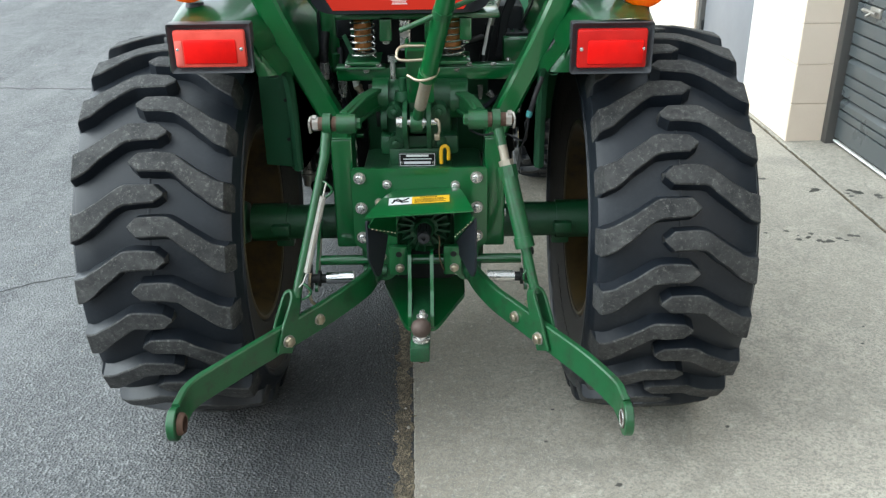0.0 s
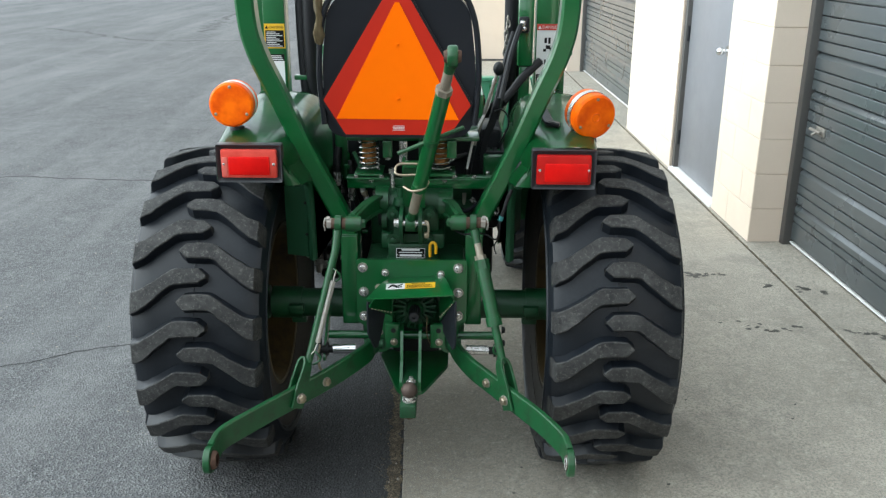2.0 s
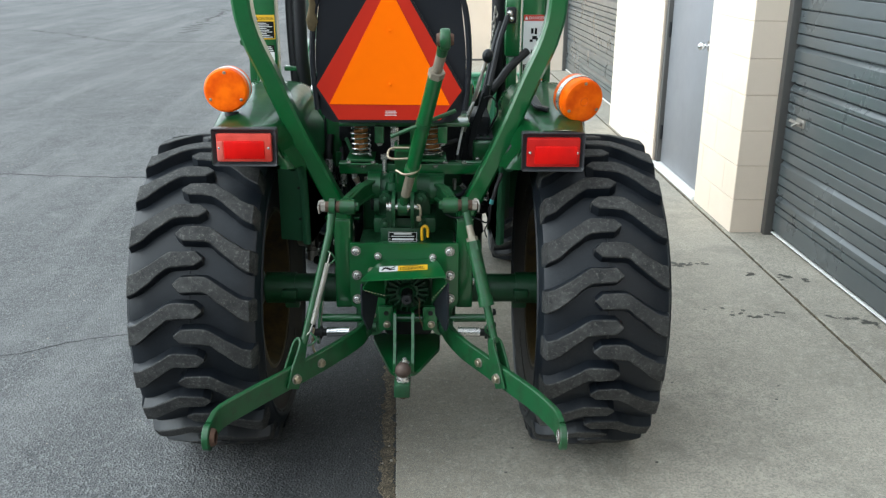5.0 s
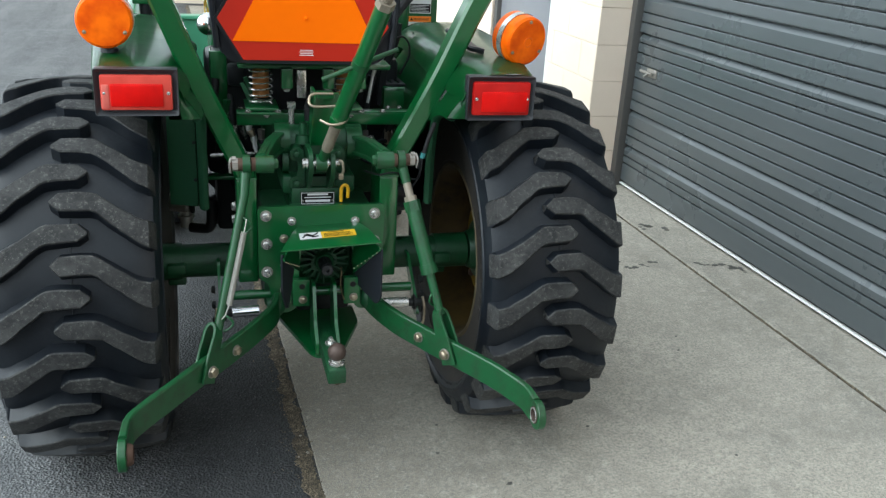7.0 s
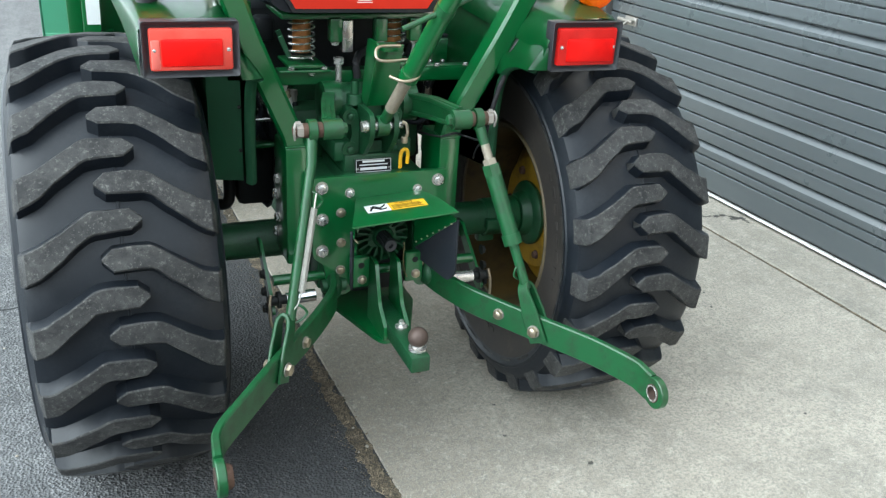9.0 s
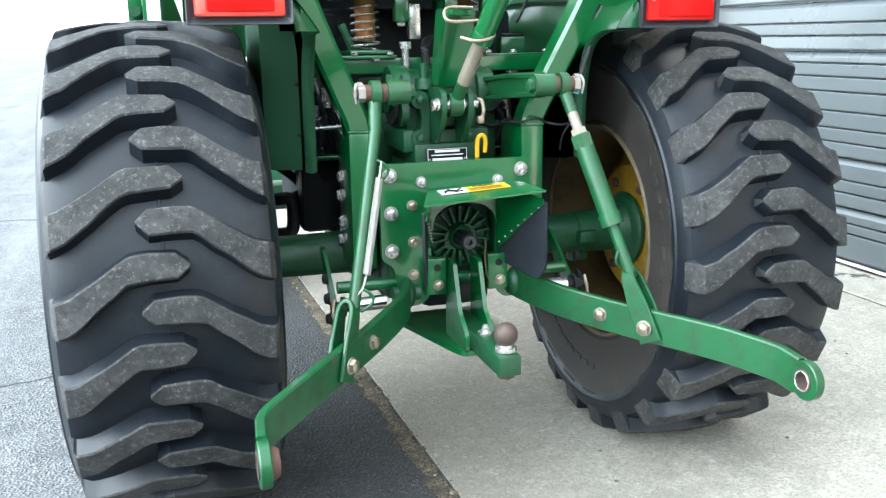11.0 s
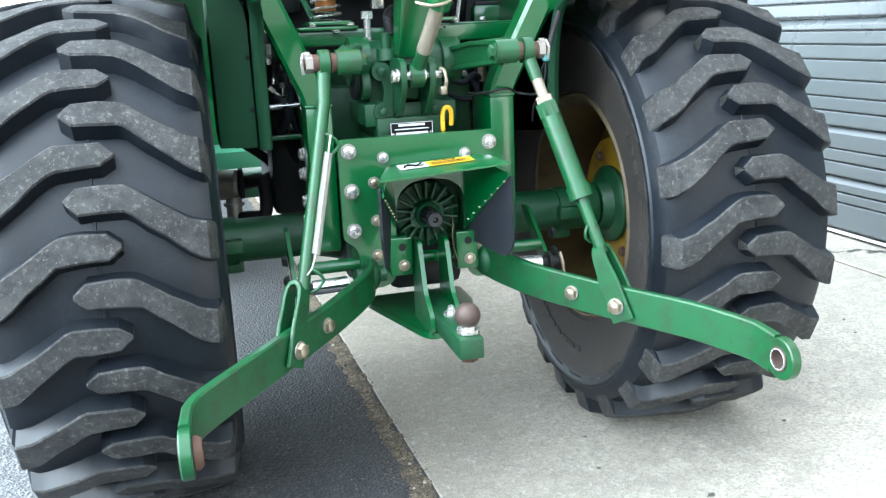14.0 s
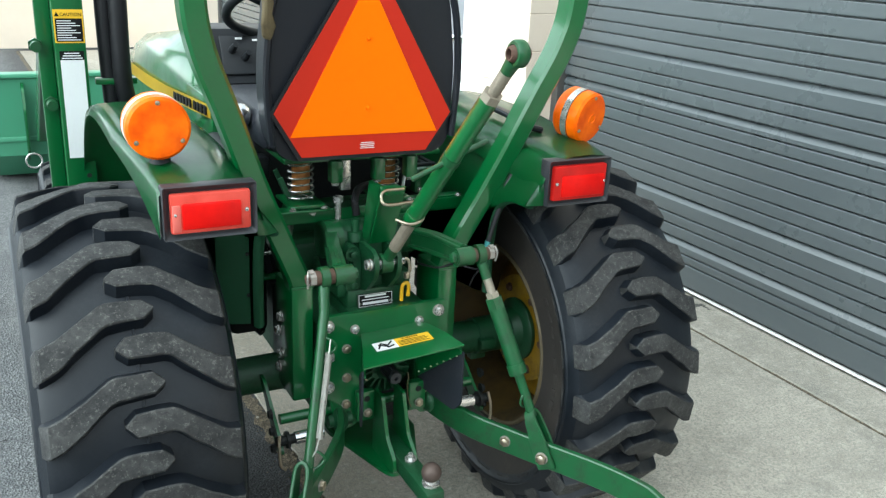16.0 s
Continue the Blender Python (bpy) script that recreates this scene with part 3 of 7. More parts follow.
ribbon("asphalt_crack_d", [(-5.0, 17.5), (-5.25, 19.3), (-5.5, 22), (-5.9, 25.2)], 0.06, TAR, "dark crack running away over the asphalt", 0.0015, 9, wander=0.3)

# ---------------------------------------------------------------- building
BUILD = Matrix.Translation((2.01, 4.38, 0)) @ Matrix.Rotation(radians(1.2), 4, "Z")   # local: x into the wall, y along it


def at_wall(bm):
    bmesh.ops.transform(bm, matrix=BUILD, verts=bm.verts)
    return bm


WALL_H = 3.5
FRONT, BACK = -0.235, 0.16


def block_wall(name, y0, y1, x0, x1, label, faces=("front",)):
    """Painted concrete blocks: a mortar core and single blocks standing 2 mm proud on the visible faces."""
    bm = bmesh.new()
    span(bm, (x0 + 0.006, y0 + 0.006, -0.06), (x1, y1 - 0.006, WALL_H))
    core = tagged(part(name, at_wall(bm), MORTAR, smooth=0), label, "wall", kind="structure")
    WALLS.append((core, y0, y1, x0, x1))
    return core


WALLS = []
block_wall("wall_1", 0.0, 0.70, FRONT, BACK, "beige painted concrete block pillar between the doors")
block_wall("wall_2", 1.80, 3.38, FRONT, BACK, "beige painted concrete block wall between doors")
block_wall("wall_3", 7.40, 8.96, FRONT, BACK, "beige painted concrete block wall beyond the far door")
block_wall("wall_4", -7.0, -4.9, FRONT, BACK, "beige painted concrete block wall")
for nm, y0, y1, z0 in (("wall_lintel_1", -4.9, 0.0, 2.35), ("wall_lintel_2", 0.70, 1.80, 2.12), ("wall_lintel_3", 3.38, 7.40, 2.35)):
    bm = bmesh.new()
    span(bm, (FRONT, y0, z0), (BACK, y1, WALL_H))
    tagged(part(nm, at_wall(bm), BEIGE, smooth=0), "beige painted wall above the door", "wall", kind="structure")
bm = bmesh.new()
span(bm, (-2.75, 8.96, -0.06), (6.0, 9.2, WALL_H), 0.004)
tagged(part("wall_5", at_wall(bm), BEIGE, smooth=0), "beige painted wall of the far wing of the building", "wall", kind="structure")
bm = bmesh.new()
span(bm, (-2.75, 9.2, -0.06), (-2.5, 20, WALL_H), 0.004)
tagged(part("wall_6", at_wall(bm), BEIGE, smooth=0), "beige painted end wall of the far wing", "wall", kind="structure")
bm = bmesh.new()
span(bm, (BACK + 0.3, -7, -0.06), (BACK + 0.5, 8.9, WALL_H))
tagged(part("wall_7", at_wall(bm), BEIGE, smooth=0), "inner wall that closes the building", "wall", kind="structure")
bm = bmesh.new()
span(bm, (FRONT - 0.1, -7.2, WALL_H), (6, 8.9, WALL_H + 0.2))
tagged(part("roof_edge", at_wall(bm), ROOFING, smooth=0), "flat roof edge of the building", "roof", kind="structure")
# Unseen wall added behind the camera to block the low sky.
bm = bmesh.new()
span(bm, (-9, -6.3, -0.06), (3.4, -6.0, 3.0))
tagged(part("sky_block_wall", bm, SKYBLOCK, smooth=0), "plain dark wall, unseen, added to block low sky light", "wall", kind="structure")

# roller doors: curtain of horizontal steel slats
PERIOD = 0.64
OFFSETS = [(0.0, True), (0.062, False), (0.115, False), (0.205, True), (0.268, False), (0.325, False), (0.395, False), (0.475, False), (0.535, False), (0.59, False)]
SLATS = {}


def slat_mesh(h, deep_low, deep_top):
    """One rib of the door skin: a flat face with pressed edges; deep edges carry a sloping ledge."""
    key = (round(h, 3), deep_low, deep_top)
    if key in SLATS:
        return SLATS[key]
    bm = bmesh.new()
    low = [(0.016, 0.0), (0.016, 0.004), (0.002, 0.005), (-0.007, 0.009), (-0.008, 0.013)] if deep_low else [(0.016, 0.0), (0.016, 0.0025), (0.002, 0.0035), (-0.0055, 0.006), (-0.0065, 0.010)]
    top = [(-0.006, h - 0.026), (-0.004, h - 0.023), (0.010, h - 0.005), (0.016, h - 0.001)] if deep_top else [(-0.0063, h - 0.005), (-0.0055, h - 0.003), (0.0, h - 0.0012), (0.016, h - 0.001)]
    prof = low + top + [(0.02, h - 0.001), (0.02, 0.0)]
    rows = [[bm.verts.new((x, y, z)) for x, z in prof] for y in (0.0, 1.0)]
    n = len(prof)
    for k in range(n):
        bm.faces.new((rows[0][k], rows[0][(k + 1) % n], rows[1][(k + 1) % n], rows[1][k]))
    bm.faces.new(rows[0])
    bm.faces.new(rows[1])
    bmesh.ops.recalc_face_normals(bm, faces=bm.faces)
    me = bpy.data.meshes.new("slat")
    bm.to_mesh(me)
    bm.free()
    me.materials.append(SLATGREY)
    SLATS[key] = me
    return me


def roller_door(name, y0, y1, height, label):
    door = thing(name, BUILD @ Vector((0, (y0 + y1) / 2, 0)), label, "garage door", kind="structure")
    bm = bmesh.new()
    span(bm, (0.02, y0, -0.05), (0.04, y1, height))
    part("backing", at_wall(bm), JAMBGREY, door, smooth=0)
    marks = [(0.055, False), (0.165, False), (0.208, False)]
    k = 0
    while 0.27 + PERIOD * k < height:
        marks += [(0.27 + PERIOD * k + o, d) for o, d in OFFSETS if 0.27 + PERIOD * k + o < height]
        k += 1
    for (z0, d0), (z1, d1) in zip(marks, marks[1:]):
        ob = new("slat", slat_mesh(z1 - z0, d0, d1))
        ob.parent = door
        ob.matrix_basis = Matrix.Translation(-ORIGIN[door.name]) @ BUILD @ Matrix.Translation((0, y0 + 0.03, z0)) @ Matrix.Diagonal((1, y1 - y0 - 0.06, 1, 1))
    bm = bmesh.new()
    span(bm, (-0.010, y0 + 0.03, 0.038), (0.014, y1 - 0.03, 0.0455), 0.002)
    part("bottom_rail", at_wall(bm), WHITETRIM, door, "pale painted bottom rail")
    for y in (y0, y1):
        s = 1 if y == y0 else -1
        bm = bmesh.new()
        span(bm, (-0.05, min(y, y + s * 0.055), -0.05), (0.03, max(y, y + s * 0.055), height), 0.004)
        part("guide", at_wall(bm), JAMBGREY, door, "dark grey steel guide rail")
    return door


garage_door = roller_door("garage_door_1", -4.9, 0.0, 2.35, "closed dark grey steel roller door with horizontal ribs")
roller_door("garage_door_2", 3.38, 7.40, 2.35, "closed grey steel roller door further along the building")
# slide bolt on the near roller door
bm = bmesh.new()
span(bm, (-0.016, -0.30, 0.70), (-0.002, -0.20, 0.745), 0.003)
lock = part("lock_plate", at_wall(bm), DIRTYSTEEL, garage_door, "worn steel slide bolt")
bm = bmesh.new()
rod(bm, (-0.03, -0.16, 0.722), (-0.03, -0.29, 0.722), 0.009)
rod(bm, (-0.03, -0.25, 0.722), (-0.06, -0.25, 0.705), 0.007)
part("slide_bolt", at_wall(bm), DIRTYSTEEL, lock)

# service door
DOOR_X = FRONT + 0.05
door = thing("door_1", BUILD @ Vector((DOOR_X, 1.25, 0)), "closed plain grey steel service door with a round knob", "door", kind="structure")
bm = bmesh.new()
span(bm, (DOOR_X, 0.765, 0.05), (DOOR_X + 0.045, 1.735, 2.07), 0.003)
leaf = part("door_leaf", at_wall(bm), DOORGREY, door)
for y0, y1, z0, z1 in ((0.70, 0.76, -0.02, 2.12), (1.74, 1.80, -0.02, 2.12), (0.76, 1.74, 2.075, 2.12)):
    bm = bmesh.new()
    span(bm, (DOOR_X - 0.03, y0, z0), (DOOR_X + 0.08, y1, z1), 0.003)
    part("door_frame", at_wall(bm), JAMBGREY if y0 > 1.7 else WHITETRIM, door)
bm = bmesh.new()
span(bm, (DOOR_X - 0.06, 0.72, -0.02), (DOOR_X + 0.06, 1.78, 0.046), 0.006)
part("threshold", at_wall(bm), WHITETRIM, door, "white painted threshold")
bm = bmesh.new()
rod(bm, (DOOR_X, 0.83, 1.02), (DOOR_X - 0.012, 0.83, 1.02), 0.034, seg=24)
rod(bm, (DOOR_X - 0.012, 0.83, 1.02), (DOOR_X - 0.04, 0.83, 1.02), 0.013)
bmesh.ops.create_uvsphere(bm, u_segments=20, v_segments=12, radius=0.027, matrix=Matrix.Translation((DOOR_X - 0.055, 0.83, 1.02)))
part("door_knob", at_wall(bm), CHROME, leaf, "chrome round knob")
bm = bmesh.new()
span(bm, (DOOR_X - 0.003, 0.765, 0.93), (DOOR_X + 0.004, 0.80, 1.16))
part("latch_guard", at_wall(bm), ZINC, leaf)
for z in (0.28, 1.05, 1.82):
    bm = bmesh.new()
    rod(bm, (DOOR_X - 0.008, 1.738, z - 0.055), (DOOR_X - 0.008, 1.738, z + 0.055), 0.011, seg=12)
    part("hinge", at_wall(bm), BLACK, leaf)


# stains on the concrete -----------------------------------------------------------
def blot(x, y, w, h, turn, seed):
    rnd = random.Random(seed)
    n = 22
    pts = []
    for k in range(n):
        a = 2 * math.pi * k / n
        r = 0.5 * (0.75 + 0.5 * noise.noise((2.1 * math.cos(a) + seed, 2.1 * math.sin(a), 3.7 * seed)) + rnd.uniform(-0.08, 0.08))
        u, v = w * r * math.cos(a), h * r * math.sin(a)
        pts.append((x + u * math.cos(turn) - v * math.sin(turn), y + u * math.sin(turn) + v * math.cos(turn)))
    bm = bmesh.new()
    vs = [bm.verts.new((px, py, rise(px) + 0.0012)) for px, py in pts]
    lo = [bm.verts.new((px, py, rise(px) - 0.003)) for px, py in pts]
    bm.faces.new(vs)
    for k in range(n):
        bm.faces.new((vs[k], vs[k - 1], lo[k - 1], lo[k]))
    return tagged(part("stain", bm, OIL, smooth=0), "dark oil stain on the concrete", "stain", kind="structure")


spots = [(1.803, 3.649, 0.05, 4), (1.85, 3.60, 0.06, 5), (1.916, 3.572, 0.05, 4), (1.66, 3.635, 0.07, 3), (1.33, 3.835, 0.07, 6), (1.43, 3.845, 0.05, 5),
         (1.43, 3.19, 0.035, 3), (1.455, 3.145, 0.04, 4), (1.51, 3.14, 0.045, 4), (1.60, 3.18, 0.05, 3), (1.33, 3.20, 0.05, 2), (1.84, 3.125, 0.04, 3), (1.90, 3.10, 0.05, 5), (1.985, 3.06, 0.05, 6), (2.01, 3.01, 0.04, 4)]
seed = 1
for x, y, spread, count in spots:
    rnd = random.Random(seed * 13)
    for k in range(count):
        size = spread * rnd.uniform(0.45, 1.0)
        blot(x + rnd.gauss(0, 0.5) * spread, y + rnd.gauss(0, 0.35) * spread, size, size * rnd.uniform(0.35, 0.8), rnd.uniform(-0.9, 0.6), seed)
        seed += 1
for x, y, w in ((0.256, 1.899, 0.014), (0.291, 2.044, 0.012), (0.757, 1.948, 0.015), (1.303, 2.359, 0.013), (1.351, 2.464, 0.012), (1.141, 1.716, 0.014), (0.42, 1.72, 0.022), (0.95, 2.5, 0.012)):
    blot(x, y, w, w * 0.8, 0.4, seed)
    seed += 1
# small pebbles and bits of rubber near the seam
for k in range(26):
    rnd = random.Random(100 + k)
    y = rnd.uniform(1.3, 4.0)
    x = edge_line(y) + rnd.uniform(-0.05, 0.02)
    bm = bmesh.new()
    bmesh.ops.create_icosphere(bm, subdivisions=1, radius=rnd.uniform(0.003, 0.006), matrix=Matrix.Translation((x, y, 0.006)) @ Matrix.Diagonal((1, rnd.uniform(0.7, 1.3), 0.7, 1)))
    tagged(part("pebble", bm, CONCRETE if k % 2 else DIRT, smooth=0), "small loose pebble on the ground by the seam", "pebble", "loose pebbles")


# sand and fine grit strewn along the seam
rnd = random.Random(77)
vs, fs = [], []
for k in range(1500):
    y = rnd.uniform(0.9, 4.6)
    off = rnd.gauss(-0.03, 0.03)
    if off > 0.012 and k % 8:
        continue
    x, r = edge_line(y) + off, rnd.uniform(0.0008, 0.0028)
    z = (0.003 if off > 0 else 0.001) + r * 0.3
    n0 = len(vs)
    a = rnd.uniform(0, 6)
    e = r * rnd.uniform(0.7, 2.2)
    for u, v, w in ((e, 0, 0), (-e, 0, 0), (0, r, 0), (0, -r, 0), (0, 0, r), (0, 0, -r)):
        vs.append((x + u * math.cos(a) - v * math.sin(a), y + u * math.sin(a) + v * math.cos(a), z + w))
    for i in (0, 1):
        for j, k2 in ((2, 4), (4, 3), (3, 5), (5, 2)):
            fs.append((n0 + i, n0 + j, n0 + k2))
me = bpy.data.meshes.new("grit")
me.from_pydata(vs, [], fs)
me.materials.append(DIRT)
tagged(new("grit", me), "brown sand and grit strewn along the concrete edge", "grit", kind="stuff")

# pale stones lying loose on the asphalt
vs, fs = [], []
for k in range(900):
    x, y = rnd.uniform(-3.6, -0.95), rnd.uniform(1.2, 6.6)
    if noise.noise((x * 1.7, y * 1.7, 5.0)) < 0.02 and k % 5:
        continue
    r = rnd.uniform(0.0015, 0.005)
    n0 = len(vs)
    for u, v, w in ((r, 0, 0), (-r * 1.2, 0, 0), (0, r, 0), (0, -r, 0), (0, 0, r * 0.8), (0, 0, -r)):
        vs.append((x + u, y + v, r * 0.3 + w))
    for i in (0, 1):
        for j, k2 in ((2, 4), (4, 3), (3, 5), (5, 2)):
            fs.append((n0 + i, n0 + j, n0 + k2))
me = bpy.data.meshes.new("gravel")
me.from_pydata(vs, [], fs)
me.materials.append(CONCRETE)
tagged(new("gravel", me), "pale loose stones scattered over the asphalt", "gravel", kind="stuff")

# the painted blocks of the near walls
BLOCKS = {}


def block_piece(l, h):
    key = (round(l, 3), round(h, 3))
    if key not in BLOCKS:
        bm = bmesh.new()
        box(bm, (0, 0, 0), (0.012, l, h))
        bmesh.ops.bevel(bm, geom=[e for e in bm.edges if all(v.co.x < 0 for v in e.verts)], offset=0.002, segments=1, affect="EDGES")
        BLOCKS[key] = bpy.data.meshes.new("block")
        bm.to_mesh(BLOCKS[key])
        bm.free()
        BLOCKS[key].materials.append(BEIGE)
    return BLOCKS[key]


def lay(core, m, length):
    """Courses of blocks on a face: m carries x out of the wall, y along it."""
    h, w, gap = 0.203, 0.406, 0.0035
    for c in range(13):
        y = -(w / 2) if c % 2 else 0.0
        while y < length - 0.02:
            a, b = max(0.0, y), min(length, y + w)
            if b - a > 0.03:
                ob = new("block", block_piece(b - a - gap, h - gap))
                ob.parent = core
                ob.matrix_basis = Matrix.Translation(-ORIGIN[core.name]) @ BUILD @ m @ Matrix.Translation((0, (a + b) / 2, 0.02 + h * (c + 0.5)))
            y += w


for core, y0, y1, x0, x1 in WALLS[:2]:
    lay(core, Matrix.Translation((x0 + 0.006, y0, 0)), y1 - y0)
core, y0, y1, x0, x1 = WALLS[0]
lay(core, Matrix.Translation((x0, y0 + 0.006, 0)) @ Matrix.Rotation(radians(90), 4, "Z") @ Matrix.Scale(-1, 4, (0, 1, 0)), 0.235 - 0.03)

# ---------------------------------------------------------------- tractor
TX, AY, AZ = -0.072, 2.247, 0.507
tractor = thing("tractor", (TX, AY, 0.0), "green compact tractor with yellow wheels, front loader and rear hitch", "tractor")


def both(x):
    """Mirrored x about the tractor's middle."""
    return 2 * TX - x


# wheels -----------------------------------------------------------
def tyre_mesh(c, R, W, bead, lug):
    """The carcass of a wide tractor tyre."""
    k = W / 0.37
    bm = bmesh.new()
    Rb, h = R - lug, R - lug - bead
    prof = [(-0.150, bead), (-0.158, bead + 0.06 * h), (-0.160, bead + 0.075 * h), (-0.163, bead + 0.08 * h), (-0.166, bead + 0.18 * h), (-0.175, bead + 0.45 * h), (-0.188, bead + 0.64 * h), (-0.194, bead + 0.71 * h), (-0.197, bead + 0.725 * h), (-0.197, bead + 0.755 * h), (-0.193, bead + 0.77 * h),
            (-0.188, bead + 0.83 * h), (-0.180, bead + 0.90 * h), (-0.163, Rb - 0.014), (-0.12, Rb - 0.007), (-0.06, Rb - 0.002), (-0.003, Rb), (-0.002, Rb + 0.002), (0.0, Rb + 0.002)]
    prof = [(s * k, r) for s, r in prof]
    prof = prof + [(-s, r) for s, r in prof[-2::-1]]
    prof = prof + [(0.12 * k, bead + 0.004), (-0.12 * k, bead + 0.004)]
    return lathe(bm, prof, c, "x", 96, True)


def lug_mesh(side, R, W, lug, seed=0):
    """One bent bar of the tread, about the wheel's centre, at the rear."""
    k, Rb = W / 0.37, R - lug
    bm = bmesh.new()

    def put(s, a, r):
        return bm.verts.new((s, -r * math.cos(a), r * math.sin(a)))
    # across, middle and half width of the bar round the tyre, drop of its top
    stations = [(-0.040, 0.000, 0.003, 0.002), (-0.020, 0.0, 0.018, 0.0), (0.02, 0.0, 0.019, 0.0), (0.048, -0.001, 0.0195, 0.001), (0.060, -0.006, 0.020, 0.0015), (0.080, -0.021, 0.021, 0.002), (0.105, -0.040, 0.022, 0.004),
                (0.132, -0.060, 0.0245, 0.007), (0.145, -0.069, 0.0255, 0.008), (0.158, -0.075, 0.0265, 0.010), (0.171, -0.079, 0.027, 0.012), (0.176, -0.080, 0.0275, 0.019), (0.192, -0.083, 0.029, 0.088)]
    rings = []
    rnd = random.Random(seed * 7 + side)
    for s, mid, half, drop in stations:
        mid, half, drop = mid + rnd.uniform(-0.0014, 0.0014), half * 1.2 + rnd.uniform(-0.0012, 0.0012), drop + rnd.uniform(0, 0.0016)
        x = side * s * k
        top = R - drop - 0.006 * (s / 0.18) ** 2
        low = min(top - 0.004, Rb - 0.022 * (s / 0.18) ** 4) - 0.012
        hw = half * k
        am = mid * k / R
        rings.append([put(x, am - (hw + 0.011) / R, low), put(x, am - hw / R, top - 0.003), put(x, am - (hw - 0.0035) / R, top), put(x, am + (hw - 0.0035) / R, top), put(x, am + hw / R, top - 0.003), put(x, am + (hw + 0.011) / R, low)])
    for r, s in zip(rings, rings[1:]):
        for j in range(5):
            bm.faces.new((r[j], r[j + 1], s[j + 1], s[j])).material_index = 1 if j in (0, 4) else 0
    bm.faces.new(rings[0])
    bm.faces.new(rings[-1])
    bmesh.ops.recalc_face_normals(bm, faces=bm.faces)
    me = bpy.data.meshes.new("lug")
    bm.to_mesh(me)
    bm.free()
    me.materials.append(LUGRUBBER)
    me.materials.append(RUBBER)
    me.shade_smooth()
    me.set_sharp_from_angle(angle=radians(28))
    return me


def add_lugs(tyre, R, W, n, lug, phase):
    for side in (1, -1):
        worn = [lug_mesh(side, R, W, lug, k) for k in range(5)]
        for i in range(n):
            ob = new("lug", worn[(i * 7 + i // 5) % 5])
            ob.parent = tyre
            ob.matrix_basis = Matrix.Rotation(-(radians(phase) + (i + (0.5 if side < 0 else 0.0)) * 2 * math.pi / n), 4, "X")


def rear_wheel(x, phase, label):
    s = 1 if x > TX else -1
    c = (x, AY, AZ)
    tyre = part("rear_tyre", tyre_mesh(c, 0.524, 0.37, 0.262, 0.035), RUBBER, tractor, label, smooth=28, centre=c)
    tyre.data.materials.append(SIDEWALL)
    for f in tyre.data.polygons:
        if math.hypot(f.center.y, f.center.z) < 0.415:
            f.material_index = 1
    add_lugs(tyre, 0.524, 0.37, 22, 0.035, phase)
    bm = bmesh.new()
    prof = [(-0.160, 0.266), (-0.156, 0.270), (-0.150, 0.266), (-0.145, 0.260), (-0.06, 0.236), (0.06, 0.236), (0.145, 0.260), (0.150, 0.266), (0.156, 0.270), (0.160, 0.266), (0.150, 0.254), (0.06, 0.226), (-0.06, 0.226), (-0.150, 0.254)]
    lathe(bm, [(a, r) for a, r in prof], c, "x", 64, True)
    # The rim's colour carries both mud and the shade of the wheel's hollow.
    rim = part("rear_rim", bm, MUDSHADED, tyre, "yellow steel rim with dirt and rust, wheel's inner shade in its colour", centre=c)
    for w in (1, -1):
        bm = bmesh.new()
        lathe(bm, [(w * 0.1615, 0.262), (w * 0.1625, 0.268), (w * 0.158, 0.2735), (w * 0.150, 0.271), (w * 0.150, 0.262)], c, "x", 72, True)
        part("rim_edge", bm, RIMEDGE, rim, "scuffed tan edge of the rim", centre=c)
    bm = bmesh.new()
    lathe(bm, [(s * (-0.005 + a), r) for a, r in ((0.0, 0.232), (-0.02, 0.2), (-0.055, 0.16), (-0.06, 0.06), (-0.052, 0.06), (-0.047, 0.16), (-0.012, 0.2), (0.008, 0.232))], c, "x", 48, True)
    part("wheel_disc", bm, YELLOW, tyre, "yellow steel wheel disc", centre=c)
    bm = bmesh.new()
    lathe(bm, [(-s * 0.066, 0.0), (-s * 0.066, 0.09), (-s * 0.070, 0.093), (-s * 0.078, 0.093), (-s * 0.083, 0.088), (-s * 0.090, 0.066), (-s * 0.115, 0.055), (-s * 0.115, 0.0)], c, "x", 40)
    part("hub_flange", bm, CAST, tyre, "green axle flange", centre=c)
    for i in range(6):
        a = i * math.pi / 3
        bolt(tyre, (x - s * 0.066, AY + 0.125 * math.cos(a), AZ + 0.125 * math.sin(a)), (-s, 0, 0), 0.011, RUST, "wheel_bolt")
    # moulded rings and worn raised marks on the sidewalls
    for i in range(3):
        a0 = 0.4 + i * 2.1
        for j in range(8):
            a = a0 + j * 0.115
            bm = bmesh.new()
            r = 0.352
            p = Vector((x - s * 0.1745, AY + r * math.cos(a), AZ + r * math.sin(a)))
            turn = Matrix.Rotation(a, 3, "X")
            box(bm, p, (0.0016, 0.014, 0.030 if j % 3 else 0.022), turn, 0.0006)
            part("sidewall_mark", bm, SIDEWALL, tyre, smooth=0)
    return tyre


rear_wheel(0.522, 0.7, "wide black tractor tyre with worn bent lugs, standing on concrete")
rear_wheel(-0.672, 5.75, "wide black tractor tyre with worn bent lugs, standing on asphalt")


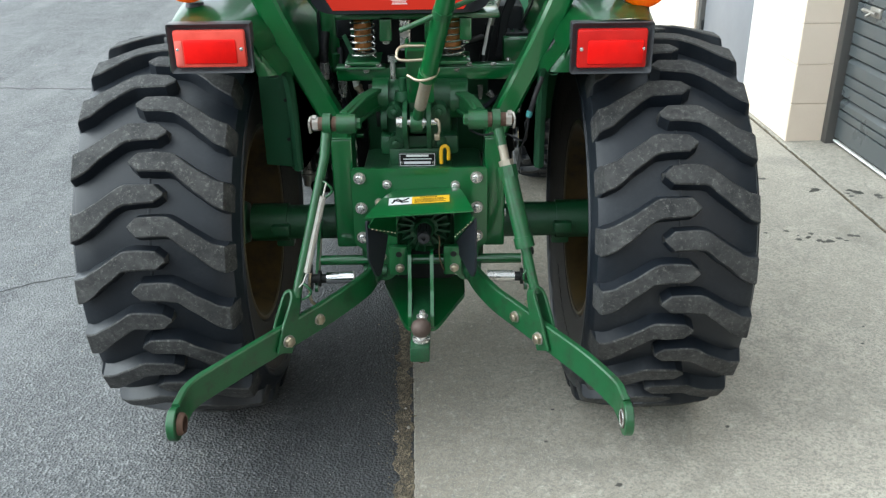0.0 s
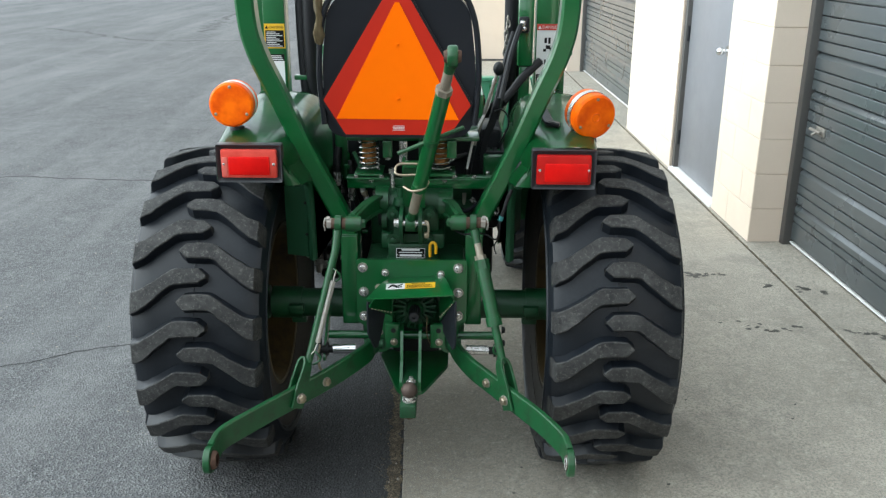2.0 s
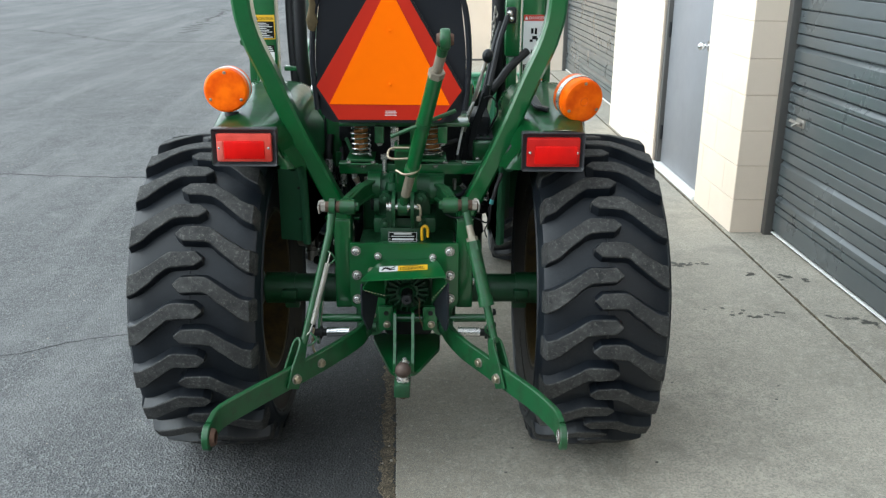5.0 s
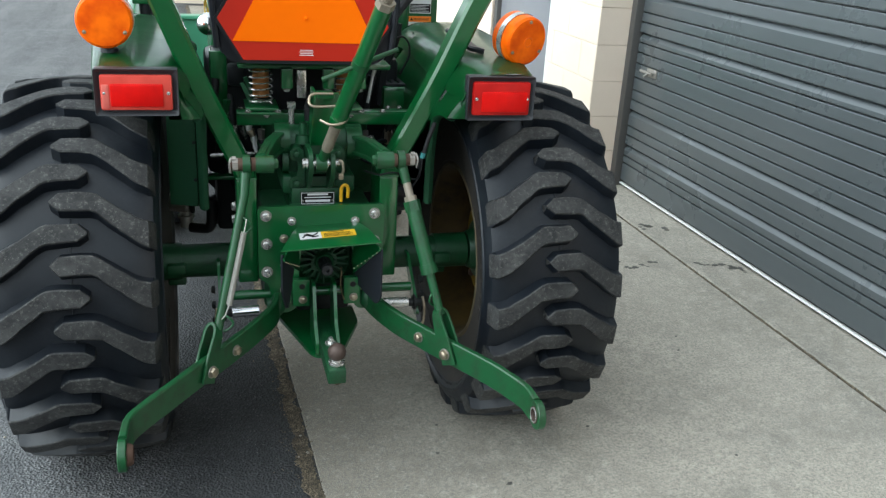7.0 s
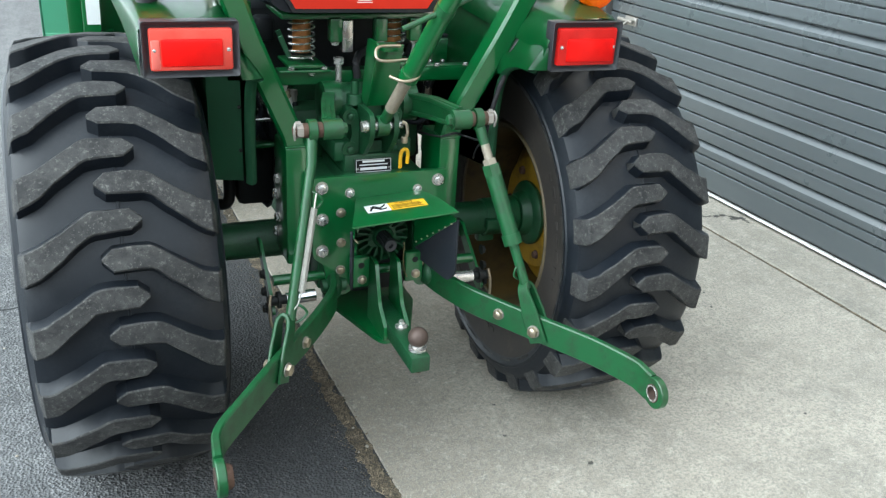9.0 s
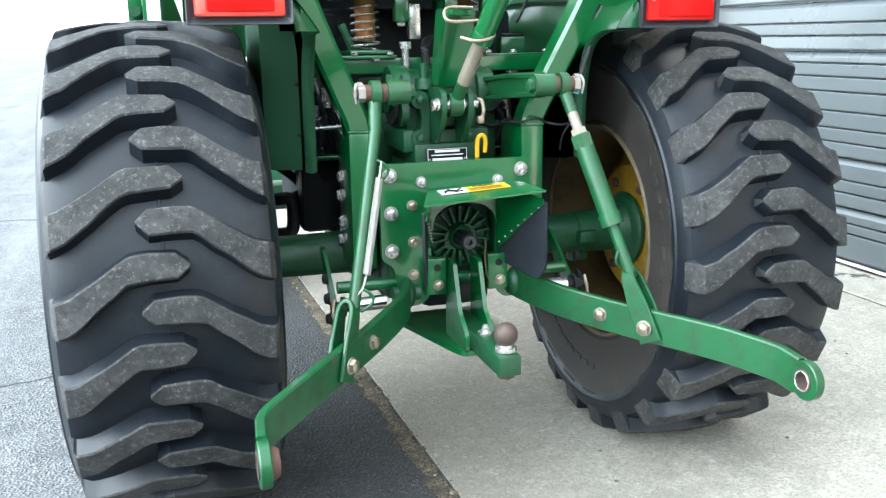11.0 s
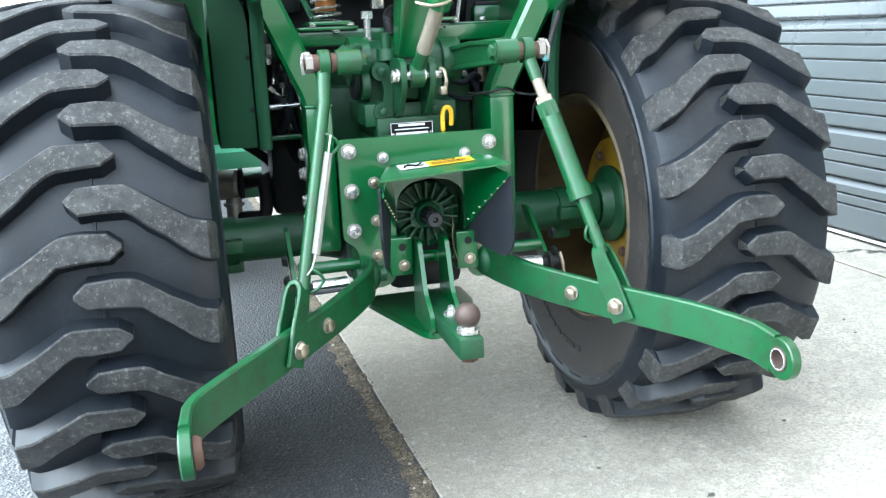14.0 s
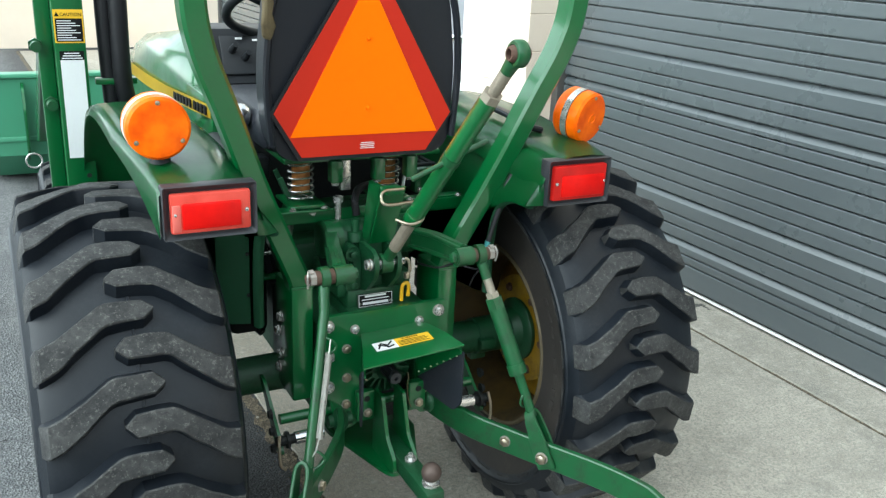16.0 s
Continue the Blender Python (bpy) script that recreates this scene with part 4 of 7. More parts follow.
def front_wheel(x):
    s = 1 if x > TX else -1
    c = (x, 4.02, 0.335)
    tyre = part("front_tyre", tyre_mesh(c, 0.342, 0.25, 0.19, 0.024), RUBBER, tractor, smooth=28, centre=c)
    add_lugs(tyre, 0.342, 0.25, 18, 0.024, 3)
    bm = bmesh.new()
    lathe(bm, [(-0.11, 0.20), (-0.04, 0.17), (0.04, 0.17), (0.11, 0.20), (0.10, 0.18), (0.04, 0.155), (-0.04, 0.155), (-0.10, 0.18)], c, "x", 40, True)
    part("front_rim", bm, YELLOW, tyre, centre=c)
    bm = bmesh.new()
    rod(bm, (x - 0.02, 4.02, 0.335), (x + 0.02, 4.02, 0.335), 0.165, seg=40)
    part("front_wheel_disc", bm, YELLOW, tyre, centre=c)


front_wheel(0.46)
front_wheel(both(0.46))
bm = bmesh.new()
span(bm, (both(0.38), 3.95, 0.29), (0.38, 4.09, 0.40), 0.02)
part("front_axle", bm, CAST, tractor)

# axle and transmission ---------------------------------------------
for x in (0.40, both(0.40)):
    s = 1 if x > TX else -1
    bm = bmesh.new()
    rod(bm, (TX + s * 0.10, AY, AZ), (TX + s * 0.20, AY, AZ), 0.075, 0.052, seg=28)
    rod(bm, (TX + s * 0.20, AY, AZ), (x - s * 0.05, AY, AZ), 0.049, 0.047, seg=28)
    rod(bm, (x - s * 0.10, AY, AZ), (x, AY, AZ), 0.053, seg=28)
    for dy, dz in ((0.055, 0.0), (-0.055, 0.0), (0, -0.056)):
        box(bm, (x - s * 0.085, AY + dy, AZ + dz), (0.05, 0.03, 0.03), None, 0.006)
    part("axle_housing", bm, CAST, tractor, "green cast axle housing")
bm = bmesh.new()
span(bm, (-0.225, 2.118, 0.42), (0.095, 2.5, 0.69), 0.02)
for x0, x1 in ((-0.225, -0.128), (0.018, 0.085)):
    span(bm, (x0, 2.054, 0.44), (x1, 2.125, 0.69), 0.006)
span(bm, (-0.135, 2.054, 0.648), (0.025, 2.125, 0.69), 0.004)
span(bm, (-0.19, 2.45, 0.36), (0.06, 3.3, 0.70), 0.03)
part("transmission_case", bm, CAST, tractor)
bm = bmesh.new()
span(bm, (-0.22, 2.33, 0.67), (0.13, 2.52, 0.82), 0.015)
span(bm, (-0.20, 2.42, 0.80), (0.12, 2.54, 0.90), 0.015)
part("gear_cover", bm, CAST, tractor, "greasy green cover behind the lift housing")
bm = bmesh.new()
span(bm, (-0.17, 3.3, 0.38), (0.04, 4.4, 0.80), 0.03)
part("engine_block", bm, DARKIRON, tractor)
bm = bmesh.new()
span(bm, (-0.40, 2.55, 0.72), (0.27, 3.3, 0.76), 0.01)
part("operator_platform", bm, BLACK, tractor, "black platform floor")
bm = bmesh.new()
span(bm, (-0.36, 2.46, 0.70), (0.22, 2.66, 1.06), 0.02)
part("under_seat_box", bm, BLACK, tractor, "black box under the seat")

# rear plate -----------------------------------------------------------
bm = bmesh.new()
plate_y(bm, rounded([(-0.240, 0.735), (-0.240, 0.53), (-0.215, 0.515), (-0.202, 0.44), (-0.188, 0.425), (-0.158, 0.425), (-0.136, 0.44), (-0.130, 0.58), (-0.122, 0.618), (-0.098, 0.638), (-0.055, 0.645), (-0.012, 0.638), (0.012, 0.618), (0.020, 0.58), (0.020, 0.44), (0.034, 0.425), (0.060, 0.425), (0.072, 0.44), (0.077, 0.515), (0.100, 0.53), (0.100, 0.735)], 0.012), 2.045, 0.014)
plate = part("rear_plate", soften(bm, 0.002), GREEN, tractor, "green bolted steel plate")
for x, z, r in ((-0.219, 0.711, 0.0130), (0.073, 0.710, 0.0130), (-0.218, 0.631, 0.0130), (0.074, 0.63, 0.0130), (-0.218, 0.550, 0.0130), (0.074, 0.552, 0.0130), (-0.151, 0.694, 0.0100), (0.020, 0.690, 0.0100)):
    bolt(plate, (x, 2.038, z), (0, -1, 0), r)
for x, z in ((-0.172, 0.645), (-0.171, 0.567), (-0.172, 0.495), (0.046, 0.492)):
    bolt(plate, (x, 2.038, z), (0, -1, 0), 0.010, BRASS)
# name plate and yellow loop
bm = bmesh.new()
span(bm, (-0.150, 2.054, 0.67), (0.015, 2.30, 0.722), 0.006)
span(bm, (-0.146, 2.102, 0.70), (-0.002, 2.30, 0.766), 0.006)
part("top_cover", bm, CAST, tractor)
up, across = Vector((0, 0.10, 0.995)).normalized(), Vector((1, 0, 0))
out = across.cross(up)
bm = bmesh.new()
box(bm, (-0.075, 2.0985, 0.7385), (0.097, 0.039, 0.005), Matrix((across, up, out)).transposed(), 0.003)
base = part("plate_mount", bm, CAST, tractor)
corner = Vector((-0.121, 2.0935, 0.7215))
decal("name_plate", base, corner, across, up, 0.092, 0.034, BLACKDECAL, 0.002, "small black metal name plate")
for w, h, du, dv in ((0.089, 0.0011, 0.0015, 0.0315), (0.089, 0.0011, 0.0015, 0.0015), (0.0011, 0.031, 0.0015, 0.0015), (0.0011, 0.031, 0.0895, 0.0015), (0.068, 0.0062, 0.012, 0.0065), (0.056, 0.0050, 0.018, 0.0250), (0.072, 0.0024, 0.010, 0.0180)):
    decal("plate_print", base, corner + out * 0.0022 + across * du + up * dv, across, up, w, h, WHITEVINYL, 0.0008)
for du in (0.0055, 0.0865):
    bolt(base, corner + out * 0.002 + across * du + up * 0.0095, out, 0.0026, ZINC, "rivet")
bm = bmesh.new()
tube(bm, [(-0.014, 2.072, 0.735), (-0.014, 2.07, 0.77), (-0.009, 2.068, 0.781), (-0.001, 2.068, 0.781), (0.004, 2.07, 0.77), (0.004, 2.073, 0.745)], 0.0048, 10, 5)
part("yellow_loop", bm, YELLOWLOOP, tractor, "yellow plastic dipstick loop")

# power take-off -----------------------------------------------------------
PX, PZ = -0.061, 0.567
bm = bmesh.new()
lathe(bm, [(2.105, 0.0), (2.076, 0.030), (2.075, 0.062), (2.070, 0.064), (2.058, 0.069), (2.09, 0.070), (2.105, 0.070)], (PX, 0, PZ), "y", 48)
plate_y(bm, rounded([(PX - 0.036, PZ - 0.024), (PX - 0.014, PZ - 0.028), (PX + 0.014, PZ - 0.020), (PX + 0.036, PZ - 0.010), (PX + 0.034, PZ + 0.018), (PX + 0.012, PZ + 0.028), (PX - 0.014, PZ + 0.022), (PX - 0.035, PZ + 0.010)], 0.009), 2.062, 0.02)
lathe(bm, [(2.056, 0.0205), (2.040, 0.0205), (2.038, 0.024), (2.042, 0.027), (2.056, 0.028)], (PX, 0, PZ), "y", 32, True)
pto = part("pto_housing", bm, CAST, tractor, "ribbed green cast housing")
bm = bmesh.new()
rod(bm, (PX, 2.115, PZ), (PX, 2.100, PZ), 0.094, seg=40)
part("housing_back", bm, CAST, pto, "dark greasy recess round the shaft")
for i in range(18):
    a = 2 * math.pi * (i + 0.5) / 18
    d = Vector((math.cos(a), 0, math.sin(a)))
    bm = bmesh.new()
    box(bm, Vector((PX, 2.066, PZ)) + d * 0.050, (0.036, 0.026, 0.0052), Matrix((d, Vector((0, 1, 0)), d.cross(Vector((0, 1, 0))))).transposed(), 0.0015)
    part("rib", bm, CAST, pto)
for i in range(4):
    a = math.pi / 4 + i * math.pi / 2
    bolt(pto, (PX + 0.040 * math.cos(a), 2.051, PZ + (0.012 if i % 3 else 0.002) * math.sin(a) + 0.08 * (PX + 0.061)), (0, -1, 0), 0.004, CAST)
bm = bmesh.new()
sec = []
for i in range(12):
    for k, r in ((0.0, 0.0142), (0.35, 0.0142), (0.4, 0.0172), (0.95, 0.0172)):
        a = 2 * math.pi * (i + k) / 12
        sec.append((r * math.cos(a), r * math.sin(a)))
sweep(bm, [(PX, 2.07, PZ), (PX, 1.997, PZ)], sec)
lathe(bm, [(2.0, 0.0165), (1.990, 0.0162), (1.987, 0.0145), (1.987, 0.006), (1.994, 0.004), (1.994, 0.0)], (PX, 0, PZ), "y", 28)
part("pto_shaft", bm, LAMPBLACK, tractor, "greasy black splined shaft")

bm = bmesh.new()
tube(bm, [(-0.023, 2.0, 0.57), (-0.021, 2.0, 0.554), (-0.023, 2.0, 0.533), (-0.022, 2.0, 0.51), (-0.017, 2.0, 0.486), (-0.011, 2.0, 0.472)], 0.0016, 6, 5)
part("loose_wire", bm, FOAM, tractor, "loose tan wire")

# shield over the shaft
bm = bmesh.new()
rows = [(2.037, 0.678, -0.135, 0.026), (1.995, 0.683, -0.15, 0.035), (1.95, 0.685, -0.165, 0.044), (1.871, 0.679, -0.194, 0.060)]
for (y0, z0, a0, b0), (y1, z1, a1, b1) in zip(rows, rows[1:]):
    vs = [bm.verts.new((x, y, z + 0.055 * (x + 0.067))) for x, y, z in ((a0, y0, z0), (b0, y0, z0), (b1, y1, z1), (a1, y1, z1))]
    bm.faces.new(vs)
bmesh.ops.remove_doubles(bm, verts=bm.verts, dist=1e-5)
bmesh.ops.solidify(bm, geom=bm.faces[:], thickness=0.004)
shield = part("pto_shield", bm, GREEN, tractor, "green sheet steel shield")
sa = Vector((1, 0, 0.055)).normalized()
su = Vector((0, 0.078, 0.006)).normalized()
corner = Vector((-0.141, 1.922, 0.6843))
decal("warning_decal", shield, corner, sa, su, 0.056, 0.036, WHITEVINYL, 0.0008, "white warning picture")
decal("warning_decal", shield, corner + sa * 0.056, sa, su, 0.090, 0.036, YELLOWDECAL, 0.0008, "yellow warning sticker")
writing("warning_text", "WARNING", shield, corner + sa * 0.074 + su * 0.0275 + sa.cross(su) * 0.0012, sa, su, 0.0062, BLACKDECAL)
for j in range(4):
    decal("print_line", shield, corner + sa * 0.062 + su * (0.004 + j * 0.0056) + sa.cross(su) * 0.0008, sa, su, 0.076 - 0.006 * (j % 2), 0.0019, BLACKDECAL, 0.0005)
bm = bmesh.new()
for a, b in (((0.008, 0.008), (0.020, 0.028)), ((0.020, 0.028), (0.034, 0.016)), ((0.034, 0.016), (0.048, 0.030)), ((0.012, 0.024), (0.034, 0.010)), ((0.030, 0.008), (0.048, 0.012))):
    pa, pb = (corner + sa.cross(su) * 0.0006 + sa * u + su * v for u, v in (a, b))
    rod(bm, pa, pb, 0.0024, seg=6)
part("warning_picture", bm, BLACKDECAL, shield)
for s in (1, -1):
    # each side panel runs inward towards the plate
    fore, aft, drop = (0.018, 0.060, 0.535) if s > 0 else (-0.133, -0.186, 0.55)
    run = math.hypot(aft - fore, 0.15)
    vx = Vector(((aft - fore) / run, -0.15 / run, 0))
    PANEL = Matrix.Translation((fore, 2.034, 0)) @ Matrix((vx, Vector((0, 0, 1)), vx.cross(Vector((0, 0, 1))))).transposed().to_4x4()
    bm = bmesh.new()
    slab(bm, [(0, 0.668), (0.085, 0.68 if s > 0 else 0.668), (run, 0.668 if s > 0 else 0.650), (run, 0.66 if s > 0 else 0.642), (0, drop)], 0.004, PANEL)
    wing = part("shield_side", bm, GREEN, shield)
    bm = bmesh.new()
    shape = [(run + 0.004, 0.668), (run + 0.004, 0.525), (run - 0.02, 0.497), (0.0, 0.512), (0.0, drop + 0.012)] if s > 0 else [(run + 0.004, 0.664), (run + 0.004, 0.56), (run - 0.04, 0.492), (run - 0.062, 0.490), (run - 0.090, 0.525), (0.035, 0.585)]
    slab(bm, rounded(shape, 0.012), 0.005, PANEL @ Matrix.Translation((0, 0, s * 0.0055 * (1 if vx.cross(Vector((0, 0, 1))).x * 1 > 0 else -1))))
    part("rubber_flap", bm, FLAP, shield, "dark rubber side flap")
    for i in range(7):
        t = (i + 0.5) / 7
        bm = bmesh.new()
        p = PANEL @ Vector((run * (1 - t), (0.658 if s > 0 else 0.64) * (1 - t) + (drop + 0.012) * t, 0))
        rod(bm, p - Vector((s * 0.001, 0, 0)), p - Vector((s * 0.005, 0, 0)), 0.0024, 0.0015, seg=8)
        part("rivet", bm, BRASS, shield)

# drawbar and ball hitch -----------------------------------------------------------
for x0, x1 in ((-0.152, -0.105), (-0.012, 0.035)):
    bm = bmesh.new()
    span(bm, (x0, 2.012, 0.452), (x1, 2.034, 0.532), 0.004)
    ear = part("bracket_ear", bm, GREEN, tractor)
    bolt(ear, ((x0 + x1) / 2 + 0.004, 2.011, 0.474), (0, -1, 0), 0.010, BRASS)
    bm = bmesh.new()
    rod(bm, ((x0 + x1) / 2 + 0.002, 2.0125, 0.512), ((x0 + x1) / 2 + 0.002, 2.011, 0.512), 0.008)
    part("bracket_hole", bm, DARKIRON, ear)
bm = bmesh.new()
span(bm, (-0.14, 2.08, 0.40), (0.02, 2.2, 0.50), 0.02)
part("lower_case", bm, DARKIRON, tractor)
for x in (-0.098, -0.042):
    bm = bmesh.new()
    plate_x(bm, rounded([(2.03, 0.53), (2.03, 0.352), (1.91, 0.352), (1.895, 0.365), (1.90, 0.395), (1.945, 0.43), (1.98, 0.53)], 0.01), x, 0.009)
    part("hitch_side_plate", soften(bm, 0.0015), GREEN, tractor)
bm = bmesh.new()
plate_z(bm, rounded([(-0.178, 2.20), (-0.178, 2.15), (-0.115, 1.93), (-0.102, 1.905), (-0.036, 1.905), (-0.022, 1.93), (0.044, 2.09), (0.044, 2.20)], 0.012), 0.352, 0.012)
part("hitch_base_plate", soften(bm, 0.002), GREEN, tractor, "green steel base plate")
bm = bmesh.new()
span(bm, (-0.092, 1.735, 0.362), (-0.046, 2.05, 0.402), 0.004)
part("drawbar", bm, CAST, tractor, "green drawbar with worn end")
bm = bmesh.new()
lathe(bm, [(0.404, 0.001), (0.404, 0.021), (0.411, 0.021), (0.412, 0.014), (0.418, 0.0135)], (-0.066, 1.768, 0), "z", 24)
part("ball_collar", bm, ZINC, tractor)
bm = bmesh.new()
bmesh.ops.create_uvsphere(bm, u_segments=32, v_segments=20, radius=0.0235, matrix=Matrix.Translation((-0.066, 1.768, 0.436)))
part("hitch_ball", bm, BALLMETAL, tractor, "brown rusted hitch ball", centre=(-0.066, 1.768, 0.436))
bm = bmesh.new()
rod(bm, (-0.066, 1.768, 0.364), (-0.066, 1.768, 0.350), 0.017, seg=6)
part("ball_nut", bm, RUST, tractor)
bm = bmesh.new()
rod(bm, (-0.066, 1.88, 0.40), (-0.066, 1.88, 0.420), 0.006)
rod(bm, (-0.066, 1.88, 0.402), (-0.066, 1.88, 0.406), 0.015, seg=18)
rod(bm, (-0.066, 1.88, 0.406), (-0.066, 1.88, 0.416), 0.008, seg=6)
part("drawbar_pin", bm, ZINC, tractor)


# lower links -----------------------------------------------------------
def lower_link(s):
    """s: 1 on the side of the wall, -1 on the other."""
    if s > 0:
        pts = [(0.055, 2.035, 0.462), (0.075, 1.97, 0.456), (0.115, 1.89, 0.446), (0.166, 1.82, 0.437), (0.222, 1.733, 0.432), (0.295, 1.615, 0.428), (0.335, 1.540, 0.422), (0.350, 1.505, 0.419), (0.355, 1.452, 0.412), (0.355, 1.415, 0.408)]
    else:
        pts = [(-0.19, 2.035, 0.456), (-0.208, 1.975, 0.450), (-0.260, 1.90, 0.441), (-0.319, 1.832, 0.430), (-0.388, 1.750, 0.423), (-0.482, 1.628, 0.418), (-0.537, 1.556, 0.414), (-0.553, 1.52, 0.412), (-0.557, 1.456, 0.408), (-0.557, 1.42, 0.404)]
    pts = [Vector(p) for p in pts]
    bm = bmesh.new()
    e = pts[-2] + Vector((0, -0.012, 0.0))
    sweep(bm, smooth_path(pts[:-2], 4) + [e + Vector((0, 0.0215, 0.001))], rect(0.0165, 0.067, 0.003))
    lathe(bm, [(-0.0088, 0.0325), (-0.0068, 0.0345), (0.0068, 0.0345), (0.0088, 0.0325), (0.0088, 0.0205), (-0.0088, 0.0205)], e, "x", 40, True)
    link = part("lower_link", bm, LIGHTGREEN, tractor, "green flat steel hitch arm, paint worn at the end")
    bm = bmesh.new()
    lathe(bm, [(-0.0105, 0.0205), (0.0105, 0.0205), (0.0105, 0.0150), (0.0, 0.0146), (-0.0105, 0.0150)], e, "x", 28, True)
    eye = part("link_eye", bm, BALLMETAL, link, "worn bronze bush")
    for w in (1, -1) if s > 0 else ():
        bm = bmesh.new()
        lathe(bm, [(w * 0.0095, 0.0182), (w * 0.0120, 0.0180), (w * 0.0125, 0.0168), (w * 0.0120, 0.0156), (w * 0.0095, 0.0154)], e, "x", 28, True)
        bmesh.ops.recalc_face_normals(bm, faces=bm.faces[:])
        part("swivel_ring", bm, ZINC, eye, "bare steel ring, polished by wear")
    if s < 0:
        bm = bmesh.new()
        lathe(bm, [(0.0095, 0.0165), (0.0095, 0.024), (0.016, 0.023), (0.021, 0.019), (0.021, 0.0165)], e, "x", 24)
        part("worn_boss", bm, RUST, link, "rusty worn boss")
    d = (pts[4] - pts[3]).normalized()
    side = Vector((0, 0, 1)).cross(d) * s
    side.normalize()
    for p, r in ((pts[3], 0.012), (pts[4], 0.013)):
        for w in (1, -1):
            bolt(link, p + side * w * (0.0085 if p is pts[3] else 0.020), side * w, r, BRASS)
    # front pivot
    bm = bmesh.new()
    rod(bm, pts[0] + Vector((-s * 0.03, 0, 0)), pts[0] + Vector((s * 0.03, 0, 0)), 0.016)
    bmesh.ops.create_uvsphere(bm, u_segments=16, v_segments=10, radius=0.034, matrix=Matrix.Translation(pts[0]) @ Matrix.Diagonal((0.6, 1, 1, 1)))
    part("pivot_ball", bm, CAST, link)
    return link, pts[4], d, side


def fork(link, foot, d, side, top, s):
    """The bent strap that straddles the link, slotted in the middle."""
    foot = Vector(foot)
    axis = (Vector(top) - foot).normalized()
    front = axis.cross(side).normalized()
    bm = bmesh.new()
    path = [(-0.03, 0.0145), (0.04, 0.0145), (0.090, 0.0145), (0.103, 0.0125), (0.111, 0.007), (0.114, 0.0), (0.111, -0.007), (0.103, -0.0125), (0.090, -0.0145), (0.04, -0.0145), (-0.03, -0.0145)]
    sweep(bm, [foot + axis * a + side * b for a, b in path], rect(0.0075, 0.046, 0.002), tuple(front))
    for v in bm.verts:
        h = (v.co - foot).dot(axis)
        if h > 0.03:
            v.co -= front * (v.co - foot).dot(front) * 0.42 * min(1.0, (h - 0.03) / 0.08)
    part("fork", bm, LIGHTGREEN, link)


linkR, footR, dR, sideR = lower_link(1)
linkL, footL, dL, sideL = lower_link(-1)

# rockshaft, lift arms, lift rods -----------------------------------------------------------
bm = bmesh.new()
span(bm, (-0.168, 2.115, 0.745), (0.03, 2.30, 0.795), 0.008)
span(bm, (-0.155, 2.145, 0.78), (0.015, 2.30, 0.892), 0.018)
span(bm, (-0.168, 2.17, 0.86), (-0.12, 2.28, 0.915), 0.010)
span(bm, (-0.095, 2.11, 0.80), (-0.05, 2.16, 0.885), 0.006)
rod(bm, (-0.185, 2.19, 0.875), (0.055, 2.19, 0.875), 0.046, seg=28)
rod(bm, (-0.108, 2.15, 0.88), (-0.108, 2.15, 0.903), 0.024, 0.02, seg=18)
rod(bm, (-0.108, 2.15, 0.903), (-0.108, 2.15, 0.935), 0.010, seg=14)
rod(bm, (-0.166, 2.15, 0.83), (-0.150, 2.15, 0.83), 0.030, seg=24)
rock = part("rockshaft_housing", bm, CAST, tractor, "green cast lift housing")
for x, w in ((-0.130, 1), (-0.019, -1)):
    bm = bmesh.new()
    for z in (0.859, 0.778):
        rod(bm, (x, 2.15, z), (x, 2.107, z), 0.0205, 0.019, seg=24)
    plate_y(bm, rounded([(x - 0.012 + 0.008 * w, 0.775), (x + 0.012 + 0.008 * w, 0.775), (x + 0.009 + 0.014 * w, 0.82), (x + 0.012 + 0.008 * w, 0.862), (x - 0.012 + 0.008 * w, 0.862), (x - 0.009 + 0.014 * w, 0.82)], 0.008), 2.130, 0.04)
    part("casting_ear", bm, CAST, rock)
    for z in (0.859, 0.778):
        bolt(rock, (x, 2.107, z), (0, -1, 0), 0.0105, CAST)
bm = bmesh.new()
rod(bm, (-0.178, 2.185, 0.845), (-0.169, 2.185, 0.845), 0.045, seg=28)
part("bore_plug", bm, DARKIRON, rock)
for x in (-0.101, -0.043):
    bm = bmesh.new()
    plate_x(bm, rounded([(2.13, 0.765), (2.085, 0.768), (2.035, 0.815), (2.022, 0.845), (2.028, 0.875), (2.05, 0.885), (2.13, 0.885)], 0.012), x, 0.011)
    part("top_link_ear", soften(bm, 0.002), CAST, rock)
bm = bmesh.new()
rod(bm, (-0.120, 2.046, 0.851), (-0.022, 2.046, 0.851), 0.0085)
rod(bm, (-0.122, 2.046, 0.851), (-0.116, 2.046, 0.851), 0.0125, seg=20)
for x in (-0.114, -0.088, -0.060):
    rod(bm, (x, 2.046, 0.851), (x + 0.006, 2.046, 0.851), 0.0145, seg=20)
part("top_link_pin", bm, ZINC, rock, "zinc plated pin with steel washers")
bm = bmesh.new()
tube(bm, [(-0.028, 2.03, 0.862), (-0.020, 2.026, 0.858), (-0.017, 2.022, 0.838), (-0.020, 2.024, 0.825)], 0.0042, 8, 5)
span(bm, (-0.030, 2.018, 0.812), (-0.016, 2.032, 0.828), 0.003)
part("pin_latch", bm, BRASS, rock, "brown zinc plated latch of the pin")

